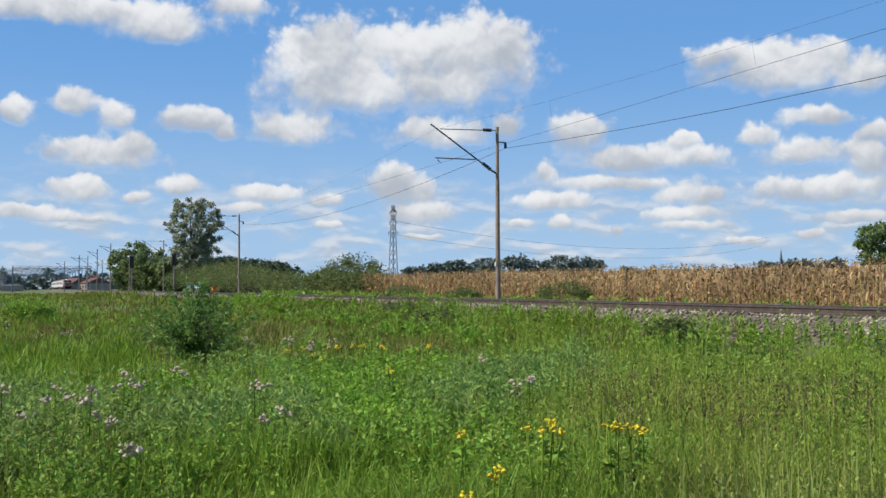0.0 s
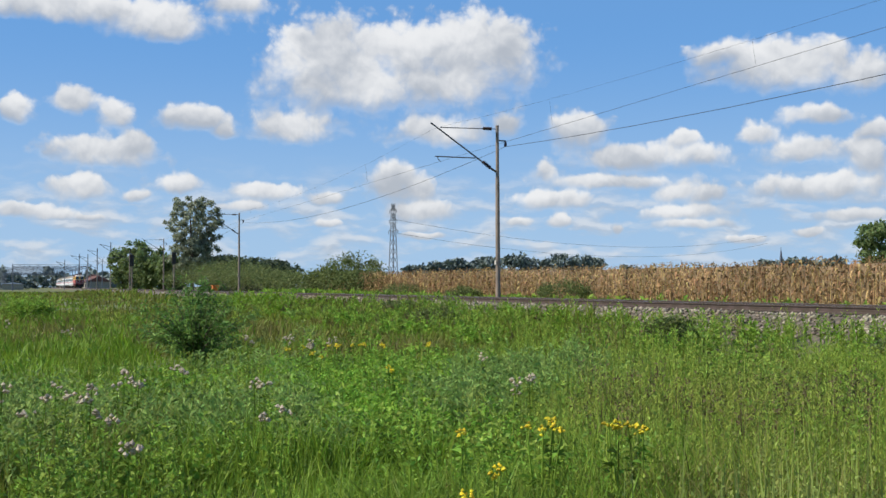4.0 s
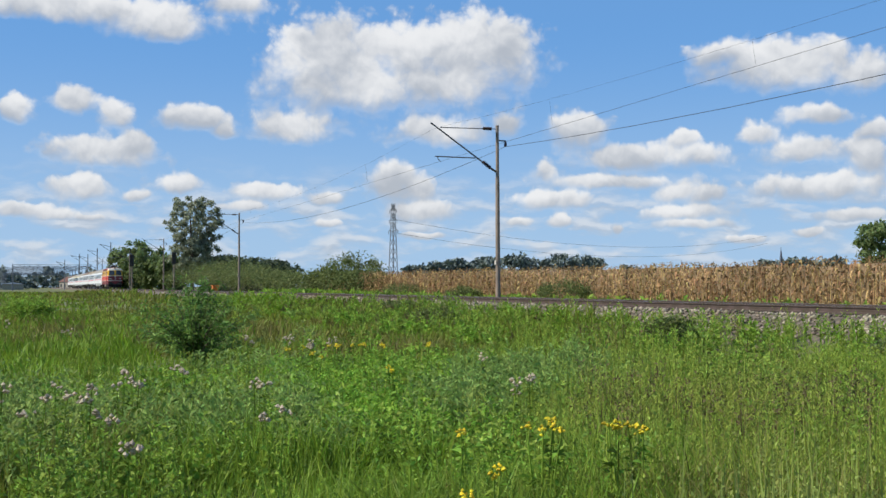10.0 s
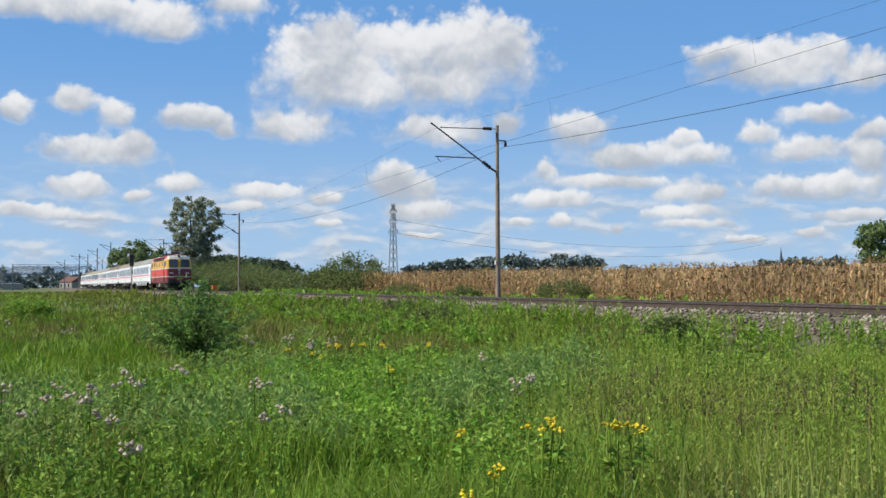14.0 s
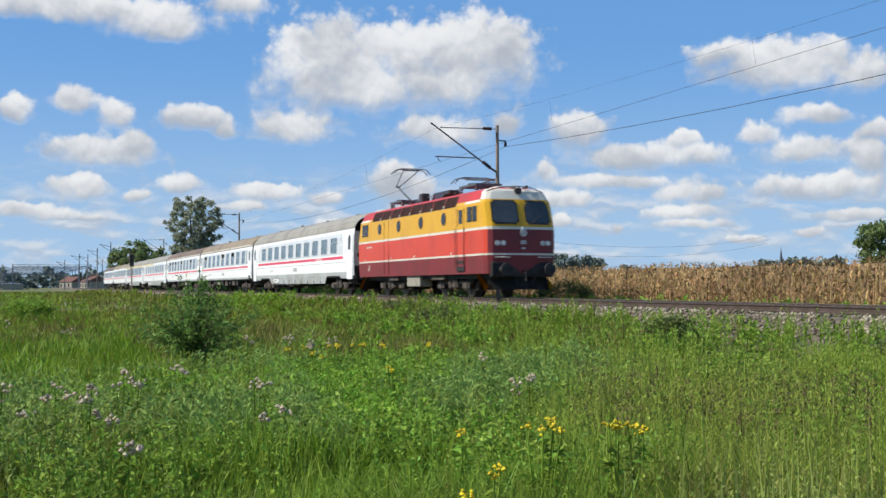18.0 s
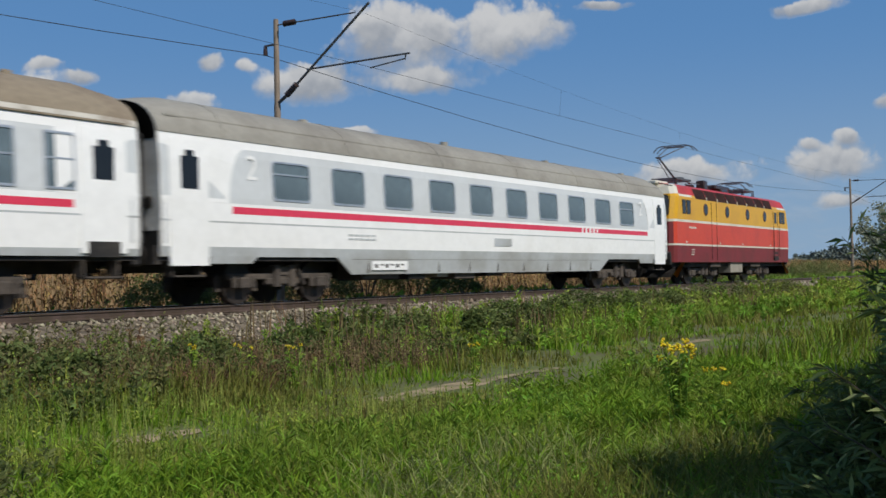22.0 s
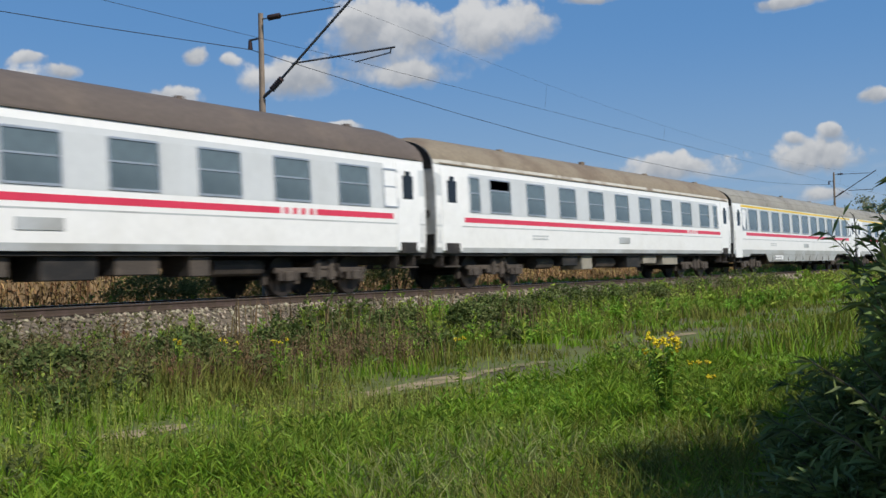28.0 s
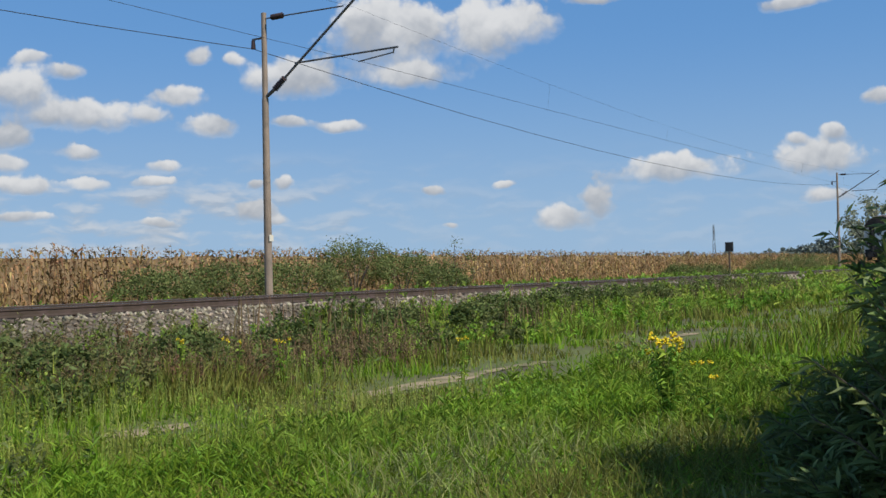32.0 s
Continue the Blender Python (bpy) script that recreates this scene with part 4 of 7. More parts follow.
M["end_wall"] = material("grimy_end_wall", (0.66, 0.65, 0.62), 0.6, scale=0.9, fine=8, second=(0.42, 0.40, 0.37), blend=(0.4, 0.7), bump=0.1, vary=0.15)
UIC = [(10.62, 0.62)] + [(9.1 - 2.275 * k, 1.25) for k in range(9)] + [(-10.62, 0.62)]
EURO = [(9.09 - 2.02 * k, 1.24) for k in range(10)]
FIRST = [(8.34, 1.24), (5.8, 1.24), (3.29, 1.24), (0.72, 1.24), (-1.6, 1.24), (-3.6, 1.24), (-5.6, 1.24), (-7.6, 1.24), (-9.6, 1.24)]
FIRST = [(-o, w) for o, w in FIRST]
SALOON = [(11.55, 0.75)] + [(10.1 - 2.02 * k, 1.45) for k in range(11)] + [(-11.55, 0.75)]


def near_open(*ks):
    return {(k, -1) for k in ks}


def build_coaches():
    L = [GAPS[i + 1] - GAPS[i] for i in range(8)]
    made = [
        coach(L[1], EURO, M["roof_grey"], "white passenger coach with grey window band, crimson stripe and grey skirt", True, None, (10.35, -10.35), 2.22, 3.07, (), "fixed"),
        coach(L[2], UIC, M["roof_tan"], "older white passenger coach with crimson stripe and dusty tan roof", False, None, (-9.95,), 2.16, 3.16, near_open(9, 5, 3), "sliding"),
        coach(L[3], UIC, M["roof_brown"], "older white passenger coach with crimson stripe and rusty brown roof", False, None, (-9.95,), 2.16, 3.16, near_open(9, 8, 7, 5, 2), "sliding"),
        coach(L[4], FIRST, M["roof_grey"], "white passenger coach with yellow first-class band over half its length", True, (-12.0, -1.0), (), 2.22, 3.07, (), "fixed"),
        coach(L[5], SALOON, M["roof_grey"], "white saloon coach with large tinted windows and a full yellow band", True, (-11.9, 11.9), (), 2.14, 3.2, (), "fixed"),
        coach(L[6], UIC, M["roof_tan"], "older white passenger coach with crimson stripe and sandy roof", False, None, (), 2.16, 3.16, near_open(9), "sliding"),
        coach(L[7], UIC, M["roof_dark"], "last white passenger coach with crimson stripe, sooty roof and bare gangway", False, None, (), 2.14, 3.12, (), "sliding"),
    ]
    for i, e in enumerate(made):
        TRAIN.append((e, (GAPS[i + 1] + GAPS[i + 2]) / 2))


build_coaches()


def locomotive():
    e = tagged(empty("electric_locomotive"), "yellow, red and maroon electric locomotive with two roof pantographs", "locomotive")
    NX = 8.25    # half length over the body; distances below are from the nose
    fx = lambda s: NX + 0.3 - s

    # body: plan outlines stacked in height: z, half width, set-back of the nose, material above
    levels = [(0.90, 1.40, 0.05, 0), (1.575, 1.43, 0.0, 1), (1.65, 1.435, 0.0, 2), (2.525, 1.44, 0.0, 3), (2.625, 1.44, 0.02, 4),
              (3.48, 1.425, 0.30, 4), (3.56, 1.42, 0.33, 5), (3.66, 1.372, 0.38, 6), (3.96, 1.25, 0.52, 6), (4.08, 1.05, 0.75, 6), (4.16, 0.6, 1.05, 6)]
    bm = bmesh.new()
    rings = []
    for z, w, n, m in levels:
        half = [(NX - n, 0.0), (NX - n - 0.025, 0.55), (NX - n - 0.09, w - 0.24), (NX - n - 0.20, w - 0.08), (NX - n - 0.40, w)]
        side = half + [(NX - 2.2, w), (NX - 4.4, w), (0, w), (-NX + 4.4, w), (-NX + 2.2, w)] + [(-x, y) for x, y in half[::-1]]
        loop = side + [(x, -y) for x, y in side[::-1][1:-1]]
        rings.append([bm.verts.new((x, y, z)) for x, y in loop])
    for k, (a, b) in enumerate(zip(rings, rings[1:])):
        for i in range(len(a)):
            j = (i + 1) % len(a)
            f = bm.faces.new((a[i], a[j], b[j], b[i]))
            c = f.calc_center_median()
            mi = levels[k][3]
            if mi == 6 and abs(c.x) > NX - 0.62 - levels[k][2] and levels[k][0] < 4.0:
                mi = 5
            if mi == 2 and abs(c.x) > NX - 0.16:
                mi = 0
            if mi == 5 and levels[k][0] < 3.6 and (abs(c.x) < 5.0 or abs(c.x) > NX - 0.7):
                mi = 4
            f.material_index = mi
    bm.faces.new(rings[-1]).material_index = 6
    bm.faces.new(rings[0][::-1])
    bmesh.ops.recalc_face_normals(bm, faces=bm.faces[:])
    body = part("body", bm, [M["loco_maroon"], M["cream"], M["loco_red"], M["cream"], M["loco_yellow"], M["cream"], M["loco_roof"]], e)

    # ventilation grilles along both shoulders
    for s in (-1, 1):
        for k in range(8):
            x1 = fx(3.42 + k * 1.36)
            x0 = x1 - 1.27
            bm = bmesh.new()
            fr = [(x0, s * 1.432, 3.53), (x1, s * 1.432, 3.53), (x1, s * 1.27, 3.955), (x0, s * 1.27, 3.955)]
            v = [bm.verts.new(p) for p in fr]
            bm.faces.new(v)
            for r in range(9):
                a = r / 9 + 0.03
                y0, z0 = 1.436 - 0.162 * a, 3.53 + 0.425 * a
                q = [(x0 + 0.03, s * (y0 + 0.004), z0), (x1 - 0.03, s * (y0 + 0.004), z0), (x1 - 0.03, s * (y0 + 0.014), z0 + 0.03), (x0 + 0.03, s * (y0 + 0.014), z0 + 0.03)]
                bm.faces.new([bm.verts.new(p) for p in q])
            bmesh.ops.recalc_face_normals(bm, faces=bm.faces[:])
            g = part("side_grille", bm, M["grille"], e, "dark red louvred grille")
            if k < 7:
                part("grille_clip", boxes((x0 - 0.075, x0 - 0.015, min(s * 1.36, s * 1.45), max(s * 1.36, s * 1.45), 3.49, 3.64), bevel=0.01), M["cream"], g, "white clip")
        # portholes
        for d in (4.71, 7.38, 10.27, 13.04):
            bm = bmesh.new()
            tube(bm, (0, s * 1.43, 0), (0, s * 1.452, 0), 0.27, 0.25, seg=28)
            p = part("porthole", bm, M["grille"], e, "round body-side window", at=pose(fx(d), 0, 3.12))
            bm = bmesh.new()
            tube(bm, (0, s * 1.44, 0), (0, s * 1.457, 0), 0.215, seg=28)
            part("pane", bm, M["glass_dark"], p)
        # cab side windows at both ends, doors
        for end in (1, -1):
            pts = lambda d: end * fx(d)
            door_here = (s == -1 and end == 1) or (s == 1 and end == -1)
            for a, b in ((1.32, 1.72), (1.80, 2.25)):
                x0, x1 = sorted((pts(a), pts(b)))
                bm = bmesh.new()
                box(bm, x0, x1, min(s * 1.42, s * 1.448), max(s * 1.42, s * 1.448), 2.86, 3.44, 0.0)
                w = part("cab_side_window", bm, M["black"], e)
                part("pane", boxes((x0 + 0.035, x1 - 0.035, min(s * 1.43, s * 1.452), max(s * 1.43, s * 1.452), 2.90, 3.40)), M["glass_dark"], w)
            if door_here:
                x0, x1 = sorted((pts(2.55), pts(3.30)))
                bm = bmesh.new()
                for a, b in ((x0, x0 + 0.02), (x1 - 0.02, x1)):
                    box(bm, a, b, min(s * 1.43, s * 1.447), max(s * 1.43, s * 1.447), 1.2, 3.44)
                dr = part("cab_door", bm, M["grille"], e)
                part("door_window", boxes((x0 + 0.2, x1 - 0.2, min(s * 1.43, s * 1.45), max(s * 1.43, s * 1.45), 2.84, 3.38), bevel=0.008), M["glass_dark"], dr)
                for a in (x0 - 0.08, x1 + 0.08):
                    part("grab_rail", tubes(((a, s * 1.49, 1.15), (a, s * 1.49, 2.7), 0.012)), M["grille"], dr)
                part("step", boxes((x0, x1, min(s * 1.2, s * 1.46), max(s * 1.2, s * 1.46), 1.02, 1.2), (x0 + 0.1, x1 - 0.1, min(s * 1.2, s * 1.45), max(s * 1.2, s * 1.45), 1.32, 1.42)), M["black"], dr)
        x0, x1 = fx(12.35), fx(11.7)
        bm = bmesh.new()
        for a in (x0, x1):
            box(bm, a - 0.012, a + 0.012, min(s * 1.43, s * 1.447), max(s * 1.43, s * 1.447), 1.0, 3.44)
        part("engine_door", bm, M["grille"], e)
        bm = bmesh.new()
        for d in (3.9, 8.2, 11.3, 15.4):
            box(bm, fx(d) - 0.06, fx(d) + 0.06, min(s * 1.43, s * 1.447), max(s * 1.43, s * 1.447), 1.68, 1.76)
        part("lifting_point", bm, M["cream"], e)
        bm = bmesh.new()
        for k in range(6):
            box(bm, fx(15.05) + k * 0.14, fx(15.05) + k * 0.14 + 0.1, min(s * 1.43, s * 1.444), max(s * 1.43, s * 1.444), 2.28, 2.36)
        for k in range(3):
            box(bm, fx(14.9) + k * 0.05, fx(14.9) + k * 0.05 + 0.34, min(s * 1.42, s * 1.44), max(s * 1.42, s * 1.44), 1.2 + k * 0.1, 1.23 + k * 0.1)
        tagged(part("lettering", bm, M["cream"], e), kind="stuff")

    # cab fronts
    for d in (1, -1):
        for s in (-1, 1):
            # windscreen pane, raked and turned a little outward
            def q(y, z):
                n = float(np.interp(z, (2.625, 3.48, 3.66), (0.02, 0.30, 0.38)))
                setback = float(np.interp(abs(y), (0, 0.55, 1.2), (0.0, 0.025, 0.09)))
                return Vector((d * (NX - n - setback), y, z))
            for nm, inset, out, mat in (("windscreen", 0.0, 0.012, M["black"]), ("pane", 0.05, 0.022, M["screen"])):
                bm = bmesh.new()
                ya, yb = 0.14 + inset, 1.20 - inset
                za, zb = 2.72 + inset, 3.62 - inset
                cols = [ya, 0.55, yb]
                low = [q(s * y, za) + Vector((d * out, 0, 0)) for y in cols]
                top = [q(s * y * (0.96 if y == yb else 1), zb) + Vector((d * out, 0, 0)) for y in cols]
                lv, tv = [bm.verts.new(p) for p in low], [bm.verts.new(p) for p in top]
                for i in range(2):
                    bm.faces.new((lv[i], lv[i + 1], tv[i + 1], tv[i]))
                bmesh.ops.bevel(bm, geom=[lv[0], lv[2], tv[0], tv[2]], offset=0.09, segments=3, affect="VERTICES")
                bmesh.ops.solidify(bm, geom=bm.faces[:], thickness=0.02)
                bmesh.ops.recalc_face_normals(bm, faces=bm.faces[:])
                if nm == "windscreen":
                    ws = part(nm, bm, mat, e, "large dark windscreen in a black seal")
                else:
                    part(nm, bm, mat, ws)
            bm = bmesh.new()
            tube(bm, q(s * 0.3, 2.70) + Vector((d * 0.03, 0, 0)), q(s * 0.75, 3.05) + Vector((d * 0.04, 0, 0)), 0.014)
            part("wiper", bm, M["black"], ws)
            # twin headlights
            for y in (0.80, 1.02):
                bm = bmesh.new()
                tube(bm, (d * (NX - 0.20), s * y, 2.02), (d * (NX - 0.02), s * y, 2.02), 0.105, 0.10, seg=18)
                hl = part("headlight", bm, M["plate"], e, "round headlight in a bright rim")
                bm = bmesh.new()
                tube(bm, (d * (NX - 0.03), s * y, 2.02), (d * (NX - 0.008), s * y, 2.02), 0.075, 0.06, seg=18)
                part("lens", bm, M["lamp"], hl)
            bm = bmesh.new()
            tube(bm, (d * (NX + 0.02), s * 0.55, 1.50), (d * (NX + 0.02), s * 1.15, 1.50), 0.018)
            part("handrail", bm, M["cream"], e)
        bm = bmesh.new()
        tube(bm, (d * (NX - 0.02), 0, 2.40), (d * (NX + 0.02), 0, 2.40), 0.15, 0.14, seg=20)
        part("emblem", bm, M["plate"], e, "round cast emblem")
        part("front_plate", boxes((d * NX - 0.015, d * NX + 0.015, -0.11, 0.11, 1.98, 2.12), (d * NX - 0.012, d * NX + 0.012, -0.08, 0.08, 1.80, 1.86)), M["plate"], e)
        bm = bmesh.new()
        tube(bm, (d * (NX - 0.10), 0, 2.56), (d * (NX + 0.03), 0, 2.56), 0.07, 0.06, seg=14)
        part("marker_lamp", bm, M["lamp"], e)
        # roof headlight and horn on the cab roof
        bm = bmesh.new()
        tube(bm, (d * (NX - 0.60), 0.0, 3.98), (d * (NX - 0.42), 0.0, 3.98), 0.12, 0.13, seg=16)
        part("roof_headlight", bm, M["under"], e)
        part("horn", tubes(((d * (NX - 0.72), 0.35, 4.12), (d * (NX - 0.42), 0.35, 4.14), 0.03, 0.06), seg=10), M["under"], e)
        part("aerial_base", boxes((d * (NX - 0.9) - 0.1, d * (NX - 0.9) + 0.1, -0.12, 0.12, 3.95, 4.16), bevel=0.02), M["under"], e)
        bm = bmesh.new()
        polyline(bm, [(d * (NX - 0.75), -1.15, 3.98), (d * (NX - 0.6), -0.6, 4.13), (d * (NX - 0.56), 0, 4.17), (d * (NX - 0.6), 0.6, 4.13), (d * (NX - 0.75), 1.15, 3.98)], 0.018)
        part("roof_rail", bm, M["black"], e)
        # buffer beam, snow plough, hoses
        part("buffer_beam", boxes((d * (NX - 0.25) - 0.15, d * (NX - 0.25) + 0.2, -1.25, 1.25, 0.78, 1.32), bevel=0.03), M["black"], e)
        bm = bmesh.new()
        v = [bm.verts.new(p) for p in ((d * (NX + 0.1), 0, 0.32), (d * (NX - 0.45), 1.25, 0.30), (d * (NX - 0.55), 1.25, 0.72), (d * (NX - 0.1), 0, 0.78), (d * (NX - 0.45), -1.25, 0.30), (d * (NX - 0.55), -1.25, 0.72))]
        bm.faces.new((v[0], v[1], v[2], v[3])), bm.faces.new((v[0], v[3], v[5], v[4]))
        bmesh.ops.solidify(bm, geom=bm.faces[:], thickness=0.03)
        part("snow_plough", bm, M["black"], e)
        for s in (-1, 1):
            bm = bmesh.new()
            v = [bm.verts.new(p) for p in ((d * (NX - 1.45), s * 1.33, 0.90), (d * (NX - 1.05), s * 1.33, 0.90), (d * (NX - 0.16), s * 1.33, 0.42), (d * (NX - 0.52), s * 1.33, 0.28))]
            bm.faces.new(v)
            bmesh.ops.solidify(bm, geom=bm.faces[:], thickness=0.05)
            bmesh.ops.recalc_face_normals(bm, faces=bm.faces[:])
            part("guard_stay", bm, M["loco_yellow"], e, "yellow slanted guard stay")
        end_gear(e, d * (NX - 0.12), d, True)
        bogie(e, d * 3.85, 2.7, True)
    for s in (-1, 1):
        bm = bmesh.new()
        box(bm, -1.0, 0.65, min(s * 0.7, s * 1.3), max(s * 0.7, s * 1.3), 0.42, 0.92, 0.03)
        part("battery_box", bm, M["box_grey"], e, "grey-beige battery box")
        for xa, xb in ((2.0, 3.4), (-3.6, -2.3)):
            part("air_tank", boxes((xa, xb, min(s * 0.9, s * 1.28), max(s * 0.9, s * 1.28), 0.68, 0.92), bevel=0.03), M["under"], e)
    part("underframe", boxes((-NX + 0.4, NX - 0.4, -1.15, 1.15, 0.72, 0.92)), M["black"], e)

    # roof gear
    for hatch in ((fx(16.4), fx(15.1), -0.6, 0.6, 4.08, 4.24), (fx(2.4), fx(1.6), -0.5, 0.5, 4.08, 4.22)):
        part("roof_hatch", boxes(hatch, bevel=0.04), M["cream"], e, "pale roof hatch cover")
    for block in ((fx(10.35), fx(9.9), -0.45, -0.05, 4.12, 4.62), (fx(10.3), fx(9.95), 0.15, 0.5, 4.12, 4.48)):
        part("main_breaker", boxes(block, bevel=0.05), M["insulator"], e)
    bm = boxes((fx(8.7), fx(6.7), -0.4, 0.1, 4.3, 4.52), (fx(8.2), fx(7.2), -0.5, 0.3, 4.12, 4.34), bevel=0.06)
    part("resistor_cover", bm, M["insulator"], e)
    bm = bmesh.new()
    for dd in (5.9, 6.5, 9.2, 11.2, 12.0):
        for k in range(4):
            tube(bm, (fx(dd), -0.2, 4.12 + k * 0.07), (fx(dd), -0.2, 4.16 + k * 0.07), 0.07, 0.05, seg=10)
    tagged(part("roof_insulator", bm, M["insulator"], e), kind="stuff")
    bm = bmesh.new()
    polyline(bm, [(fx(5.6), -0.2, 4.45), (fx(7.5), -0.2, 4.52), (fx(9.2), -0.2, 4.46), (fx(11.2), -0.2, 4.44), (fx(12.4), -0.2, 4.46)], 0.018)
    part("busbar", bm, M["steel"], e)

    def pantograph(x, up, face):
        """A single-arm pantograph; face: the way its knee points."""
        pg = part("pantograph", boxes((x - 0.9, x + 0.9, -0.55, -0.45, 4.42, 4.50), (x - 0.9, x + 0.9, 0.45, 0.55, 4.42, 4.50), (x - 0.9, x - 0.8, -0.55, 0.55, 4.42, 4.50), (x + 0.8, x + 0.9, -0.55, 0.55, 4.42, 4.50), (x - 0.15, x + 0.15, -0.5, 0.5, 4.40, 4.56)), M["steel"], e, "raised current collector" if up else "lowered current collector")
        bm = bmesh.new()
        for px in (x - 0.8, x + 0.8):
            for py in (-0.5, 0.5):
                for k in range(3):
                    tube(bm, (px, py, 4.14 + k * 0.09), (px, py, 4.20 + k * 0.09), 0.085, 0.06, seg=10)
        part("insulator", bm, M["insulator"], pg)
        bm = bmesh.new()
        if up:
            foot, knee, head = Vector((x - face * 0.5, 0, 4.52)), Vector((x + face * 1.35, 0, 5.32)), Vector((x - face * 0.55, 0, 5.92))
        else:
            foot, knee, head = Vector((x - face * 0.6, 0, 4.52)), Vector((x + face * 1.2, 0, 4.62)), Vector((x - face * 0.7, 0, 4.78))
        tube(bm, foot, knee, 0.045, 0.035)
        tube(bm, foot + Vector((face * 0.35, 0.12, -0.02)), knee + Vector((0, 0.05, -0.08)), 0.018)
        for s in (-1, 1):
            tube(bm, knee + Vector((0, s * 0.08, 0)), head + Vector((0, s * 0.38, 0)), 0.025, 0.02)
        tube(bm, knee + Vector((0, -0.12, 0)), knee + Vector((0, 0.12, 0)), 0.04)
        tube(bm, head + Vector((0, -0.4, 0)), head + Vector((0, 0.4, 0)), 0.02)
        part("arm", bm, M["steel"], pg)
        bm = bmesh.new()
        for dx in (-0.22, 0.22):
            pts = [head + Vector((dx, y, z)) for y, z in ((-0.92, -0.18), (-0.72, 0.02), (-0.5, 0.07), (0.5, 0.07), (0.72, 0.02), (0.92, -0.18))]
            polyline(bm, pts, 0.022)
        for y in (-0.5, 0.5):
            tube(bm, head + Vector((-0.24, y, 0.06)), head + Vector((0.24, y, 0.06)), 0.016)
        part("collector_head", bm, M["steel"], pg)

    pantograph(fx(13.2), True, -1)
    pantograph(fx(4.3), False, 1)
    return e


TRAIN.insert(0, (locomotive(), 8.55))

# ---- overhead line --------------------------------------------------------------
def line_mast(x, reach=16.9, foot=5.5, tall=7.66, simple=False):
    """A catenary mast with its cantilever, built at its own foot; heights from the rail head."""
    b = RAIL - 0.28
    e = tagged(empty("catenary_mast", pose(x, 19.9, 0.28)), "weathered catenary mast with slanted cantilever beside the track", "catenary mast", "catenary masts")
    bm = bmesh.new()
    tube(bm, (0, 0, -0.1), (0, 0, b + 5.3), 0.115, 0.09, seg=16)
    tube(bm, (0, 0, b + 5.3), (0, 0, b + tall), 0.08, 0.07, seg=12)
    pole = part("pole", bm, M["mast"], e, smooth=False)
    part("foundation", boxes((-0.4, 0.4, -0.4, 0.4, -0.2, 0.22), bevel=0.04), M["plaster"], e, "concrete foundation block")
    part("number_plate", boxes((-0.08, 0.08, -0.13, -0.115, b + 1.4, b + 1.58)), M["cream"], pole, "small pale plate")
    dy = -3.2
    bm = bmesh.new()
    tube(bm, (0, 0, b + foot - 0.05), (0, -0.35, b + foot + 0.15), 0.05)
    tube(bm, (0, -0.35, b + foot + 0.15), (0, dy, b + 7.63), 0.036)
    st = part("cantilever_strut", bm, M["steel"], e)
    bm = bmesh.new()
    for k in range(7):
        y = -0.36 - 0.055 * k
        z = b + foot + 0.16 + 0.04 * k
        tube(bm, (0, y, z), (0, y - 0.03, z + 0.022), 0.095, 0.06, seg=10)
    tube(bm, (0, -0.36, b + foot + 0.16), (0, -0.72, b + foot + 0.422), 0.045, seg=10)
    part("insulator", bm, M["insulator"], st, "ribbed brown insulator")
    bm = bmesh.new()
    tube(bm, (0, -0.05, b + 7.5), (0, -2.75, b + 7.44), 0.02)
    tr = part("tie_rod", bm, M["steel"], e)
    bm = bmesh.new()
    for k in range(7):
        tube(bm, (0, -0.3 - 0.06 * k, b + 7.5), (0, -0.335 - 0.06 * k, b + 7.5), 0.085, 0.055, seg=10)
    tube(bm, (0, -0.3, b + 7.5), (0, -0.695, b + 7.5), 0.04, seg=10)
    part("insulator", bm, M["insulator"], tr, "ribbed brown insulator")
    bm = bmesh.new()
    ye = reach - 19.9
    tube(bm, (0, -1.08, b + 6.15), (0, ye, b + 6.15), 0.026)
    tube(bm, (0, ye + 0.12, b + 6.15), (0, ye + 0.15, b + 6.0), 0.018)
    tube(bm, (0, ye + 0.15, b + 6.03), (0, -2.72 if reach > 16 else -3.2, b + 5.93), 0.018)
    part("registration_arm", bm, M["steel"], e)
    bm = bmesh.new()
    tube(bm, (0, 0, b + 6.98), (0, 0.42, b + 6.98), 0.03)
    br = part("feeder_bracket", bm, M["steel"], e)
    bm = bmesh.new()
    tube(bm, (0, 0.40, b + 6.96), (0, 0.40, b + 6.72), 0.05, 0.07, seg=10)
    part("insulator", bm, M["insulator"], br)
    return e


MASTS = [(-370.0, 16.9, 5.5), (-322.0, 15.6, 5.5), (-271.0, 16.9, 5.5), (-222.0, 15.6, 5.5), (-166.9, 16.9, 5.6), (-106.3, 16.9, 5.6), (-44.3, 16.9, 5.58), (22.25, 15.45, 5.38), (89.7, 16.9, 5.7), (150.0, 15.6, 5.5), (212.0, 16.9, 5.5)]
for mx, mr, mf in MASTS:
    line_mast(mx, mr, mf)


def span_wire(name, ends, sag, radius, y, label, droppers=None):
    ob = tagged(empty(name), label, "overhead wire")
    for (xa, ya, za), (xb, yb, zb) in zip(ends, ends[1:]):
        pts = []
        for k in range(13):
            u = k / 12
            pts.append((xa + (xb - xa) * u, ya + (yb - ya) * u, za + (zb - za) * u - 4 * sag * u * (1 - u)))
        bm = bmesh.new()
        polyline(bm, pts, radius)
        part("wire", bm, M["wire"], ob)
    return ob


